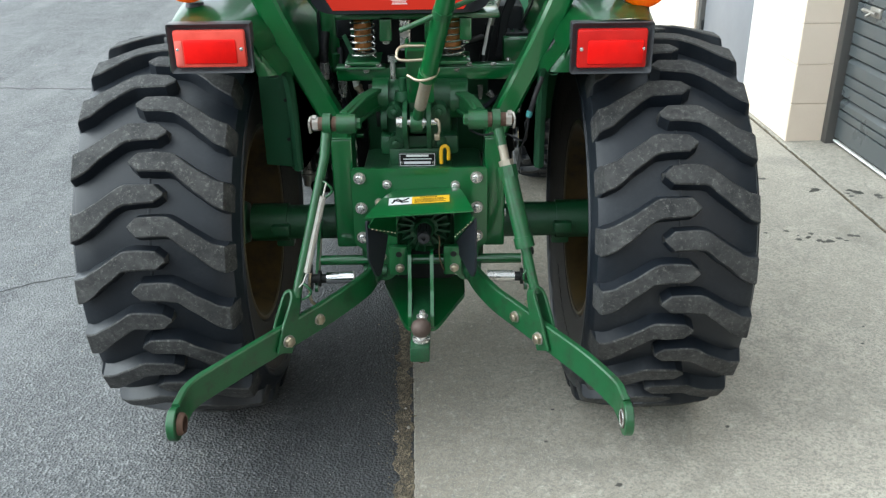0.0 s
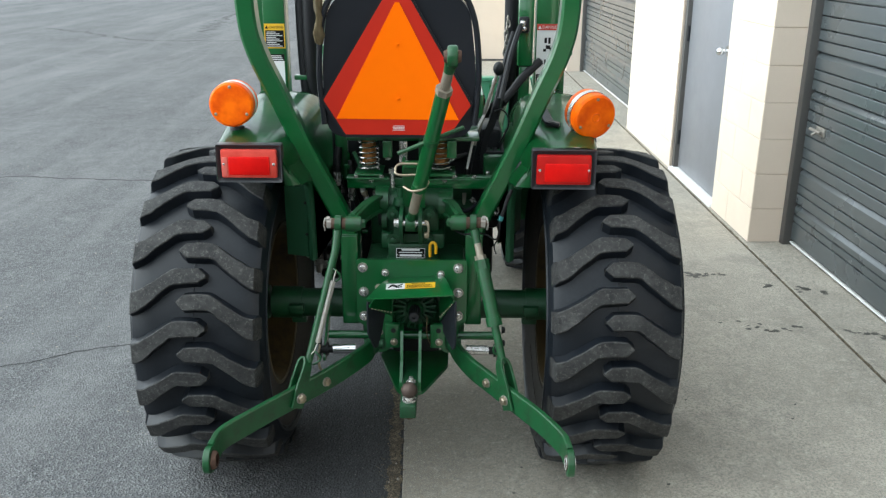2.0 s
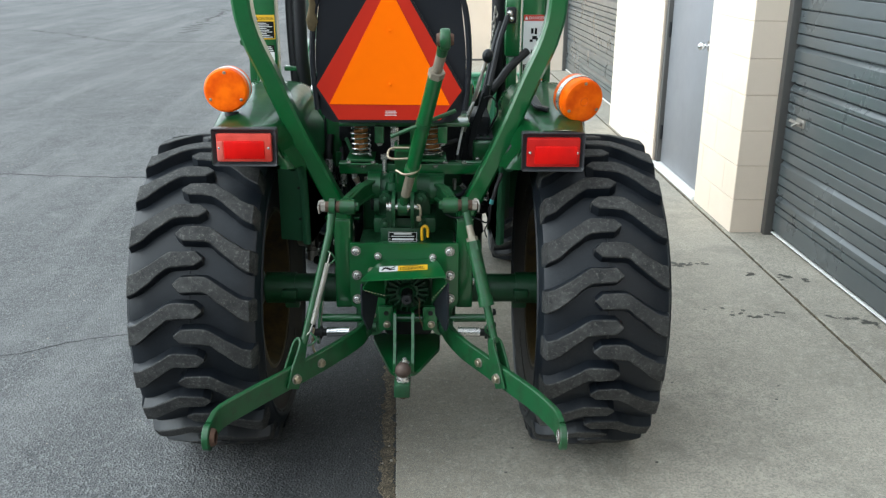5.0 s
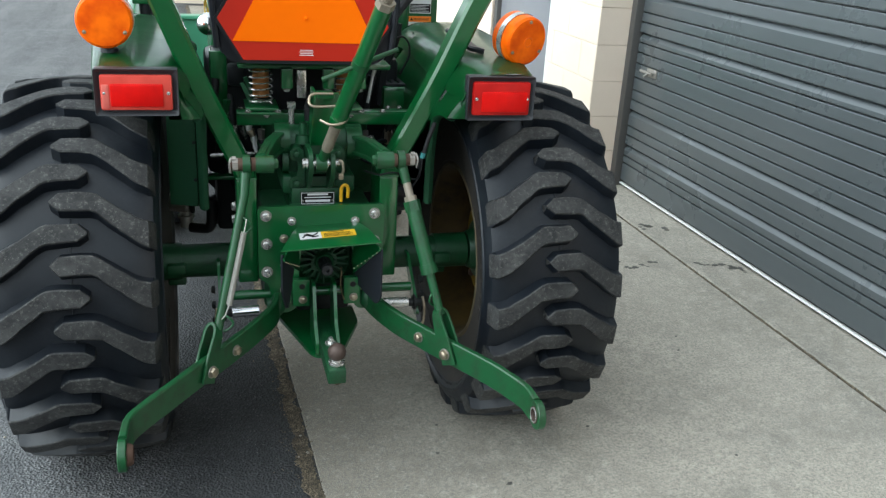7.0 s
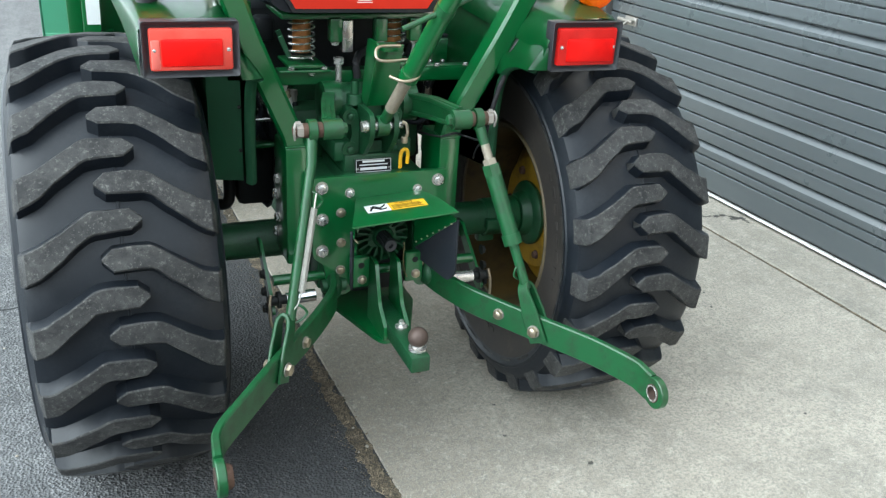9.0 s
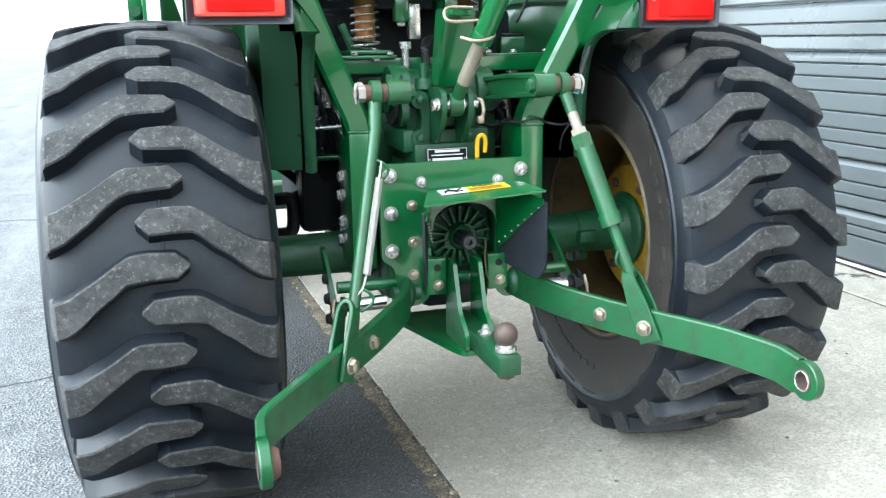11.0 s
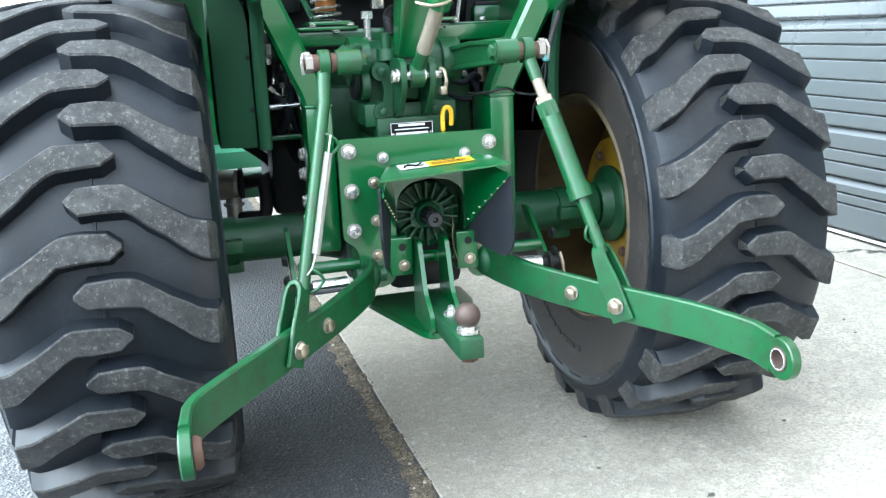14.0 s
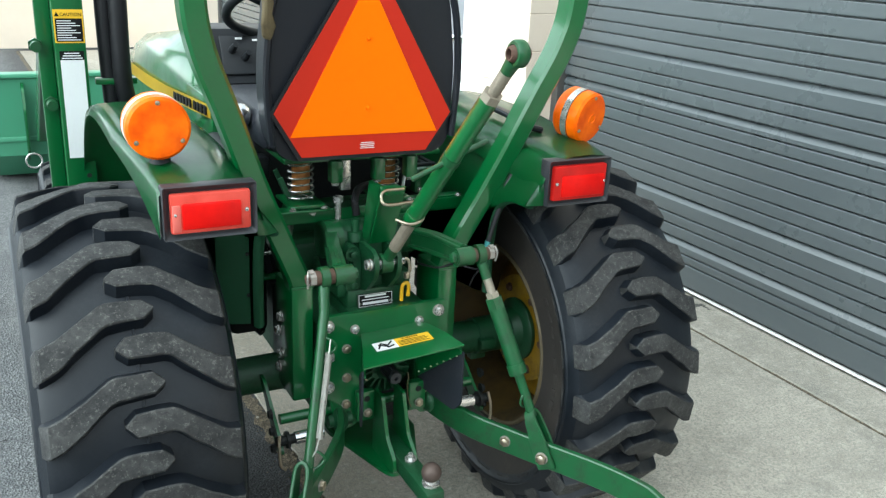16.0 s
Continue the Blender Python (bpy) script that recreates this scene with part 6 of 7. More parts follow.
    if s > 0:
        bm = bmesh.new()
        lathe(bm, [(-0.041, 0.010), (-0.0428, 0.012), (-0.041, 0.014)], (cx, cy, cz), "y", 32)
        part("lens_ring", bm, AMBERLENS, amber)
        bm = bmesh.new()
        lathe(bm, [(-0.0085, rr * 1.006), (-0.0085, rr * 1.03), (0.0085, rr * 1.03), (0.0085, rr * 1.006)], (cx, cy, cz), "y", 48, True)
        part("lamp_band", bm, ZINC, amber, "bright steel clamp band")
        amber.rotation_euler = (radians(8), 0, radians(20))
    for k in range(3):
        t = math.pi / 2 + k * 2 * math.pi / 3
        bolt(amber, (cx + rr * 0.8 * math.cos(t), cy - 0.039, cz + rr * 0.8 * math.sin(t)), (0, -1, 0), 0.004, BRASS, "lens_screw")


fender(1)
fender(-1)
bm = bmesh.new()
sweep(bm, smooth_path([(0.322, 2.27, 1.172), (0.328, 2.18, 1.166), (0.336, 2.10, 1.152), (0.352, 2.085, 1.148), (0.366, 2.08, 1.145)], 4), rect(0.028, 0.014, 0.004))
rubber = part("rubber_latch", bm, BLACK, tractor, "black rubber latch lying on the fender")

# seat with the slow vehicle sign -----------------------------------------------------------
SX = -0.105
bm = bmesh.new()
back = rounded([(SX - 0.215, 1.10), (SX + 0.215, 1.10), (SX + 0.225, 1.30), (SX + 0.205, 1.47), (SX + 0.15, 1.525), (SX - 0.15, 1.525), (SX - 0.205, 1.47), (SX - 0.225, 1.30)], 0.06, 6)
plate_y(bm, back, 2.16, 0.11)
soften(bm, 0.02, 60, 3)
seat = part("seat", bm, VINYL, tractor, "black vinyl seat with a torn side")
bm = bmesh.new()
span(bm, (SX - 0.22, 2.18, 1.10), (SX + 0.22, 2.60, 1.20), 0.03)
part("seat_cushion", bm, VINYL, seat)
bm = bmesh.new()
span(bm, (SX - 0.238, 2.085, 1.37), (SX - 0.218, 2.12, 1.5), 0.007)
bmesh.ops.subdivide_edges(bm, edges=bm.edges[:], cuts=4, use_grid_fill=True)
for v in bm.verts:
    v.co += Vector((-1, -0.5, 0.3)) * 0.009 * noise.noise(v.co * 60)
part("torn_foam", bm, FOAM, seat, "brown foam showing through torn vinyl")
bm = bmesh.new()
tube(bm, [(SX - 0.222, 2.10, 1.14), (SX - 0.232, 2.10, 1.30), (SX - 0.212, 2.10, 1.46), (SX - 0.155, 2.10, 1.525), (SX, 2.10, 1.535), (SX + 0.155, 2.10, 1.525), (SX + 0.212, 2.10, 1.46), (SX + 0.232, 2.10, 1.30), (SX + 0.222, 2.10, 1.14)], 0.009, 8, 6)
part("seat_piping", bm, VINYL, seat)
SY = 2.088
bm = bmesh.new()
plate_y(bm, rounded([(-0.335, 1.212), (-0.27, 1.103), (0.05, 1.103), (0.113, 1.20), (-0.066, 1.505), (-0.152, 1.505)], 0.006), SY + 0.004, 0.006)
sign = part("slow_vehicle_sign", bm, BLACK, tractor, "orange and red triangular slow vehicle sign")
bm = bmesh.new()
plate_y(bm, [(-0.326, 1.213), (-0.264, 1.112), (0.043, 1.112), (0.105, 1.20), (-0.070, 1.498), (-0.148, 1.498)], SY - 0.0005, 0.003)
part("sign_border", bm, SMVRED, sign, "dark red reflective border")
bm = bmesh.new()
plate_y(bm, [(-0.290, 1.159), (0.070, 1.157), (-0.102, 1.490), (-0.114, 1.490)], SY - 0.003, 0.002)
part("sign_field", bm, SMVORANGE, sign, "fluorescent orange triangle")
for z in (1.218, 1.374):
    bolt(sign, (-0.108, SY - 0.004, z), (0, -1, 0), 0.0048, SMVORANGE, "sign_screw")
for j in range(4):
    decal("print_line", sign, (-0.125 + 0.002 * (j % 2), SY - 0.002, 1.125 + j * 0.0042), (1, 0, 0), (0, 0, 1), 0.036 - 0.004 * (j % 2), 0.0015, WHITEVINYL, 0.0006)

# seat suspension -----------------------------------------------------------
bm = bmesh.new()
span(bm, (-0.275, 2.185, 1.072), (0.135, 2.36, 1.086), 0.004)
for x in (-0.163, -0.052, 0.035):
    span(bm, (x, 2.17, 1.022), (x + 0.03, 2.20, 1.076), 0.003)
seat_rail = part("seat_frame", bm, GREEN, tractor)
for x in (-0.148, -0.037, 0.05):
    bolt(seat_rail, (x, 2.185, 1.021), (0, 0, -1), 0.009)
bm = bmesh.new()
span(bm, (-0.297, 2.38, 0.985), (-0.250, 2.44, 1.045), 0.010)
part("suspension_damper", bm, BLACK, tractor, "black box of the seat suspension")
bm = bmesh.new()
span(bm, (-0.345, 2.44, 0.88), (-0.296, 2.455, 1.075), 0.003)
span(bm, (-0.345, 2.44, 0.88), (-0.338, 2.52, 1.075), 0.003)
part("platform_support", bm, GREEN, tractor, "green steel angle beside the seat")
for x, y in ((-0.262, 2.262), (-0.250, 2.345)):
    bm = bmesh.new()
    sweep(bm, [(x, y, 1.020), (x + 0.015, y, 0.985), (x + 0.030, y, 0.950)], rect(0.012, 0.005, 0.001), (0, 1, 0))
    plate = part("scissor_plate", bm, PANELGREEN, tractor, "grey-green scissor arm of the seat")
    bolt(plate, (x + 0.028, y - 0.003, 0.957), (0, -1, 0), 0.005)
for x in (-0.212, 0.018):
    bm = bmesh.new()
    rod(bm, (x, 2.255, 0.985), (x, 2.255, 1.07), 0.022, seg=20)
    core = part("spring_sleeve", bm, SPRINGMETAL, tractor, "orange brown spring sleeve")
    bm = bmesh.new()
    tube(bm, [(x + 0.031 * math.cos(k * 0.45), 2.255 + 0.031 * math.sin(k * 0.45), 0.963 + 0.00118 * k) for k in range(90)], 0.0025, 6)
    part("coil_spring", bm, ZINC, core)
    bm = bmesh.new()
    span(bm, (x - 0.045, 2.20, 0.955), (x + 0.045, 2.32, 0.963), 0.002)
    part("spring_seat", bm, GREEN, core)
    bolt(core, (x + 0.01, 2.195, 0.945), (0, 0, -1), 0.007)
bm = bmesh.new()
span(bm, (-0.116, 2.23, 0.985), (-0.09, 2.255, 1.062), 0.002)
part("grey_post", bm, ZINC, tractor, "grey metal post")
bm = bmesh.new()
span(bm, (-0.28, 2.195, 0.945), (-0.155, 2.24, 0.952), 0.002)
span(bm, (-0.28, 2.212, 0.914), (0.25, 2.220, 0.946), 0.002)
span(bm, (0.0, 2.215, 0.944), (0.25, 2.25, 0.951), 0.002)
span(bm, (-0.28, 2.215, 0.912), (0.25, 2.235, 0.918), 0.002)
rail = part("platform_rail", bm, GREEN, tractor)
for x in (-0.25, -0.17, 0.06, 0.12, 0.2):
    bolt(rail, (x, 2.2, 0.953), (0, 0, 1), 0.007)
bm = bmesh.new()
rod(bm, (-0.135, 2.2, 0.90), (-0.135, 2.2, 0.965), 0.008)
rod(bm, (-0.135, 2.2, 0.965), (-0.135, 2.2, 0.98), 0.013, seg=6)
part("adjuster_bolt", bm, ZINC, tractor)
bm = bmesh.new()
tube(bm, [(-0.09, 2.19, 0.93), (-0.09, 2.20, 0.97), (-0.06, 2.24, 0.985), (0.02, 2.30, 0.98), (0.1, 2.36, 0.99)], 0.010, 10, 6)
part("breather_hose", bm, HOSE, tractor)

# controls, hoses, levers -----------------------------------------------------------
for a, b in (((-0.352, 2.40, 0.777), (-0.16, 2.40, 0.785)), ((0.03, 2.40, 0.785), (0.208, 2.40, 0.777))):
    bm = bmesh.new()
    rod(bm, a, b, 0.007)
    part("control_rod", bm, ZINC, tractor)
for i, (x, y, z, r) in enumerate(((-0.30, 2.45, 0.80, 0.018), (-0.29, 2.5, 0.72, 0.022), (-0.26, 2.46, 0.88, 0.016), (0.17, 2.5, 0.72, 0.02), (0.2, 2.46, 0.86, 0.018))):
    bm = bmesh.new()
    rod(bm, (x, y, z), (x + 0.02, y + 0.02, z - 0.10), r, r * 0.8)
    rod(bm, (x, y, z), (x, y, z + 0.03), r * 0.6)
    part("valve_body", bm, DARKIRON if i % 2 else ZINC, tractor)
bm = bmesh.new()
tube(bm, [(0.100, 2.38, 0.90), (0.108, 2.38, 0.96), (0.121, 2.38, 1.02)], 0.0125, 10, 4)
lever_rod = bmesh.new()
tube(lever_rod, [(0.121, 2.38, 1.01), (0.16, 2.38, 1.14), (0.197, 2.38, 1.262)], 0.006, 8, 4)
lever = part("hand_lever", bm, BLACK, tractor, "hand lever with a black sleeve, steel rod and black knob")
part("lever_rod", lever_rod, DIRTYSTEEL, lever)
bm = bmesh.new()
bmesh.ops.create_uvsphere(bm, u_segments=16, v_segments=10, radius=0.0185, matrix=Matrix.Translation((0.199, 2.38, 1.269)) @ Matrix.Diagonal((1, 1, 1.25, 1)))
part("lever_knob", bm, BLACK, lever)

bm = bmesh.new()
sweep(bm, smooth_path([(0.150, 2.40, 0.93), (0.160, 2.40, 1.03), (0.182, 2.40, 1.09), (0.198, 2.40, 1.145)], 4), rect(0.024, 0.010, 0.003), (0, 1, 0))
rod(bm, (0.198, 2.40, 1.140), (0.203, 2.40, 1.172), 0.0105, 0.008, seg=12)
brake = part("brake_lever", bm, BLACK, tractor, "black hand lever with a strap hooked over it")
bm = bmesh.new()
sweep(bm, smooth_path([(0.190, 2.39, 1.130), (0.214, 2.395, 1.134), (0.233, 2.40, 1.112), (0.236, 2.40, 1.080), (0.224, 2.40, 1.050), (0.208, 2.40, 1.022)], 5), rect(0.005, 0.012, 0.001), (0, 1, 0))
part("strap", bm, BLACK, brake, "black strap")
bm = bmesh.new()
span(bm, (0.155, 2.37, 0.915), (0.262, 2.60, 0.988), 0.008)
console = part("lever_console", bm, GREEN, tractor, "green steel lever console with a slotted black plate")
bm = bmesh.new()
for x in (0.166, 0.189, 0.212, 0.235):
    span(bm, (x, 2.40, 0.988), (x + 0.014, 2.56, 0.995), 0.002)
span(bm, (0.164, 2.385, 0.987), (0.251, 2.40, 0.996), 0.002)
part("slotted_plate", bm, BLACK, console)
for x in (0.170, 0.205):
    bolt(console, (x, 2.368, 0.927), (0, -1, 0), 0.006)
bm = bmesh.new()
tube(bm, [(0.10, 2.33, 0.95), (0.125, 2.35, 1.06), (0.17, 2.40, 1.15), (0.19, 2.48, 1.22), (0.20, 2.56, 1.2)], 0.0045, 8, 6)
part("cable", bm, WHITETRIM, tractor, "pale cable beside the seat")
# hood, dash, steering wheel -----------------------------------------------------------
HX = -0.085
bm = bmesh.new()
rows = []
for y, top, half in ((2.96, 1.22, 0.232), (3.0, 1.25, 0.24), (3.6, 1.24, 0.25), (4.1, 1.18, 0.245), (4.42, 1.08, 0.23), (4.48, 1.0, 0.21)):
    rows.append([bm.verts.new((HX + u * half, y, z)) for u, z in ((-1, 0.80), (-1.02, 0.95), (-1.0, top - 0.13), (-0.94, top - 0.05), (-0.75, top - 0.01), (0, top + 0.012), (0.75, top - 0.01), (0.94, top - 0.05), (1, top - 0.13), (1.02, 0.95), (1, 0.80))])
for r, q in zip(rows, rows[1:]):
    for k in range(11):
        bm.faces.new((r[k], r[(k + 1) % 11], q[(k + 1) % 11], q[k]))
bm.faces.new(rows[0])
bm.faces.new(rows[-1])
hood = part("hood", bm, GREEN, tractor, "green engine hood with yellow side stripe", smooth=75.0)
for s in (1, -1):
    bm = bmesh.new()
    pts = [(2.67, 1.110, 0.2495), (3.0, 1.085, 0.2515), (3.3, 1.064, 0.2575), (3.7, 1.046, 0.2615), (4.1, 1.03, 0.2545), (4.4, 1.0, 0.2395)]
    rows = [[bm.verts.new((HX + s * w, y, z + dz)) for dz in (-0.019 - 0.004 * (y - 2.67), 0.019 + 0.004 * (y - 2.67))] for y, z, w in pts]
    for r, q in zip(rows, rows[1:]):
        bm.faces.new((r[0], r[1], q[1], q[0]))
    bmesh.ops.solidify(bm, geom=bm.faces[:], thickness=0.004)
    stripe = part("hood_stripe", bm, HOODYELLOW, hood, "yellow stripe with dark lettering shapes")
    for k in range(10):
        bm = bmesh.new()
        y = 2.72 + k * 0.046 + (0.02 if k > 3 else 0)
        box(bm, (HX + s * (0.2495 + 0.006 * (y - 2.67) + 0.0035), y, 1.110 - 0.074 * (y - 2.67)), (0.004, 0.026, 0.024))
        part("lettering_bar", bm, BLACKDECAL, stripe)
    bm = bmesh.new()
    span(bm, (HX + s * 0.235 - 0.012, 2.66, 0.84), (HX + s * 0.235 + 0.012, 3.0, 1.14), 0.004)
    part("cowl_side", bm, GREEN, hood)
bm = bmesh.new()
plate_x(bm, [(2.99, 0.80), (2.99, 1.30), (2.93, 1.325), (2.86, 1.315), (2.775, 1.17), (2.79, 1.13), (2.85, 1.10), (2.88, 0.80)], HX, 0.42)
soften(bm, 0.012)
dash = part("dashboard", bm, BLACK, tractor, "black plastic dashboard")
face_n = Vector((0, -0.145, 0.085)).cross(Vector((1, 0, 0))).normalized()
dup = Vector((0, 0.085, 0.145)).normalized()
bm = bmesh.new()
box(bm, Vector((HX, 2.812, 1.245)), (0.36, 0.12, 0.008), Matrix((Vector((1, 0, 0)), dup, Vector((1, 0, 0)).cross(dup))).transposed(), 0.006)
part("instrument_panel", bm, BLACK, dash)
for x, t, w in ((-0.17, 0.04, 0.03), (-0.125, 0.04, 0.025), (-0.08, 0.042, 0.03), (-0.15, -0.03, 0.022), (-0.115, -0.03, 0.02), (-0.22, 0.045, 0.02)):
    decal("dash_symbol", dash, Vector((x, 2.8055, 1.249)) + dup * t, (1, 0, 0), dup, w, 0.006, WHITEVINYL, 0.001)
for x, t in ((-0.235, 0.012), (-0.20, -0.012), (-0.13, -0.015)):
    bm = bmesh.new()
    p = Vector((x, 2.806, 1.249)) + dup * t
    rod(bm, p, p + Vector((0.004, -0.035, 0.02)), 0.011, 0.008, seg=12)
    part("dash_knob", bm, BLACK, dash)
ctr, tilt = Vector((HX, 2.70, 1.385)), Matrix.Rotation(radians(-28), 3, "X")
bm = bmesh.new()
tube(bm, [ctr + tilt @ Vector((0.185 * math.cos(a), 0.185 * math.sin(a), 0)) for a in [2 * math.pi * k / 48 for k in range(48)]], 0.0135, 12, 0, tuple(tilt @ Vector((0, 0, 1))), True)
wheel = part("steering_wheel", bm, BLACK, tractor, "black steering wheel")
for k in range(3):
    a = math.pi / 2 + k * 2 * math.pi / 3
    bm = bmesh.new()
    rod(bm, ctr + tilt @ Vector((0, 0, -0.03)), ctr + tilt @ Vector((0.18 * math.cos(a), 0.18 * math.sin(a), 0)), 0.010)
    part("wheel_spoke", bm, BLACK, wheel)
bm = bmesh.new()
rod(bm, ctr + tilt @ Vector((0, 0, -0.01)), ctr + tilt @ Vector((0, 0, -0.14)), 0.03)
part("steering_column", bm, BLACK, wheel)

# loader -----------------------------------------------------------
LX = -0.105
for s in (1, -1):
    def X(x):
        return LX + s * x - (0.022 if s > 0 else 0.0)

    def pair(a, b):
        return min(X(a), X(b)), max(X(a), X(b))
    a, b = pair(0.501, 0.586)
    bm = bmesh.new()
    span(bm, (a, 3.03, 0.74), (b, 3.12, 1.75), 0.005)
    post = part("loader_upright", bm, GREEN, tractor, "green steel loader upright with stickers")
    a2, b2 = pair(0.586, 0.628)
    bm = bmesh.new()
    span(bm, (a2, 3.10, 0.80), (b2, 3.13, 1.75), 0.004)
    part("upright_flange", bm, GREEN, post)
    for x, z in ((0.606, 1.074), (0.634, 1.245)):
        bm = bmesh.new()
        rod(bm, (X(x), 3.11, z), (X(x), 3.045, z), 0.015, seg=20)
        rod(bm, (X(x), 3.10, z), (X(x), 3.085, z), 0.021, seg=6)
        part("pivot_pin", bm, LIGHTGREEN, post, "green painted pivot pin")
    bm = bmesh.new()
    rod(bm, (X(0.524), 3.0305, 0.862), (X(0.524), 3.029, 0.862), 0.007)
    part("upright_hole", bm, DARKIRON, post)
    bm = bmesh.new()
    sweep(bm, smooth_path([(X(0.52), 3.2, 1.66), (X(0.52), 3.7, 1.5), (X(0.52), 4.5, 1.2), (X(0.52), 5.4, 0.72), (X(0.52), 6.0, 0.38)], 4), rect(0.06, 0.11, 0.008))
    part("loader_arm", bm, GREEN, tractor, "green steel loader arm")
    bm = bmesh.new()
    rod(bm, (X(0.52), 3.1, 0.86), (X(0.52), 4.2, 1.12), 0.035)
    part("lift_cylinder", bm, GREEN, tractor)
    for pts, r in (([(X(0.40), 3.04, 1.72), (X(0.405), 3.04, 1.35), (X(0.40), 3.06, 1.12), (X(0.36), 3.12, 1.02), (X(0.3), 3.28, 0.95)], 0.027), ([(X(0.44), 3.08, 1.72), (X(0.44), 3.08, 1.30), (X(0.43), 3.10, 0.98)], 0.026)):
        bm = bmesh.new()
        tube(bm, pts, r, 12, 5)
        part("loader_hose", bm, HOSE, tractor, "thick black sleeved hydraulic hose")
    bm = bmesh.new()
    span(bm, (pair(0.36, 0.48)[0], 3.06, 1.13), (pair(0.36, 0.48)[1], 3.09, 1.15), 0.004)
    part("hose_bracket", bm, GREEN, post)
    bm = bmesh.new()
    span(bm, (pair(0.20, 0.48)[0], 3.08, 0.62), (pair(0.20, 0.48)[1], 3.2, 0.84), 0.01)
    part("loader_mount", bm, GREEN, tractor)
    if s < 0:
        decal("caution_sticker", post, (a + 0.003, 3.03, 1.258), (1, 0, 0), (0, 0, 1), 0.080, 0.094, YELLOWDECAL, 0.001, "yellow and black caution sticker")
        decal("caution_field", post, (a + 0.007, 3.029, 1.262), (1, 0, 0), (0, 0, 1), 0.072, 0.065, BLACKDECAL, 0.001)
        writing("caution_text", "CAUTION", post, (a + 0.0205, 3.0285, 1.3340), (1, 0, 0), (0, 0, 1), 0.0092, BLACKDECAL)
        bm = bmesh.new()
        plate_y(bm, [(a + 0.006, 1.333), (a + 0.019, 1.333), (a + 0.0125, 1.3455)], 3.0285, 0.001)
        part("alert_triangle", bm, BLACKDECAL, post)
        for j in range(9):
            decal("print_line", post, (a + 0.011, 3.028, 1.2655 + j * 0.0067), (1, 0, 0), (0, 0, 1), 0.062 - 0.012 * (j % 3), 0.0024, WHITEVINYL, 0.0005)
        decal("title_field", post, (a + 0.011, 3.03, 1.209), (1, 0, 0), (0, 0, 1), 0.066, 0.026, BLACKDECAL, 0.001, "black title bar")
        for j in range(3):
            decal("print_line", post, (a + 0.016 + 0.004 * j, 3.029, 1.213 + j * 0.007), (1, 0, 0), (0, 0, 1), 0.056 - 0.008 * j, 0.003, WHITEVINYL, 0.0005)
        decal("blank_label", post, (a + 0.012, 3.03, 0.919), (1, 0, 0), (0, 0, 1), 0.064, 0.29, WHITEVINYL, 0.001, "long faded white label")
    else:
        decal("danger_sticker", post, (a + 0.004, 3.03, 1.130), (1, 0, 0), (0, 0, 1), 0.080, 0.227, WHITEVINYL, 0.001, "white and red danger sticker")
        decal("danger_band", post, (a + 0.004, 3.029, 1.334), (1, 0, 0), (0, 0, 1), 0.080, 0.023, REDDECAL, 0.001, "red title band")
        writing("danger_text", "DANGER", post, (a + 0.024, 3.0278, 1.340), (1, 0, 0), (0, 0, 1), 0.0115, WHITEVINYL)
        bm = bmesh.new()
        plate_y(bm, [(a + 0.008, 1.339), (a + 0.021, 1.339), (a + 0.0145, 1.352)], 3.0278, 0.001)
        part("alert_triangle", bm, WHITEVINYL, post)
        decal("danger_print", post, (a + 0.040, 3.029, 1.262), (1, 0, 0), (0, 0, 1), 0.018, 0.014, BLACKDECAL, 0.001)
        for j, (u, h, w, t) in enumerate(((0.034, 1.285, 0.010, 0.020), (0.049, 1.282, 0.009, 0.024), (0.030, 1.252, 0.012, 0.010), (0.056, 1.256, 0.010, 0.012), (0.036, 1.180, 0.006, 0.042), (0.056, 1.192, 0.014, 0.022))):
            decal("danger_print", post, (a + u, 3.029, h), (1, 0, 0), (0, 0, 1), w, t, BLACKDECAL, 0.0008)
        decal("text_field", post, (a + 0.006, 3.029, 1.134), (1, 0, 0), (0, 0, 1), 0.076, 0.030, BLACKDECAL, 0.001)
        for j in range(5):
            decal("print_line", post, (a + 0.010, 3.028, 1.1375 + j * 0.0052), (1, 0, 0), (0, 0, 1), 0.066 - 0.011 * (j % 2), 0.0017, WHITEVINYL, 0.0005)
        decal("warning_label", post, (a + 0.002, 3.03, 1.020), (1, 0, 0), (0, 0, 1), 0.084, 0.100, WHITEVINYL, 0.001, "white warning label with an orange bar")
        decal("warning_bar", post, (a + 0.002, 3.029, 1.100), (1, 0, 0), (0, 0, 1), 0.084, 0.020, ORANGEDECAL, 0.001)
        writing("warning_text", "WARNING", post, (a + 0.020, 3.0283, 1.1055), (1, 0, 0), (0, 0, 1), 0.0085, BLACKDECAL)
        bm = bmesh.new()
        plate_y(bm, [(a + 0.007, 1.1045), (a + 0.018, 1.1045), (a + 0.0125, 1.1155)], 3.0283, 0.001)
        part("alert_triangle", bm, BLACKDECAL, post)
        for j in range(5):
            decal("print_line", post, (a + 0.046, 3.029, 1.042 + j * 0.010), (1, 0, 0), (0, 0, 1), 0.034 - 0.005 * (j % 2), 0.003, BLACKDECAL, 0.0006)
        bm = bmesh.new()
        lathe(bm, [(-0.0005, 0.0155), (0.0005, 0.0155), (0.0005, 0.0125), (-0.0005, 0.0125)], (a + 0.024, 3.0288, 1.070), "y", 24, True)
        rod(bm, (a + 0.014, 3.0288, 1.080), (a + 0.034, 3.0288, 1.060), 0.0015, seg=6)
        part("warning_picture", bm, BLACKDECAL, post)
        # control valve with its chain of levers, on the wall side of the seat
        bm = bmesh.new()
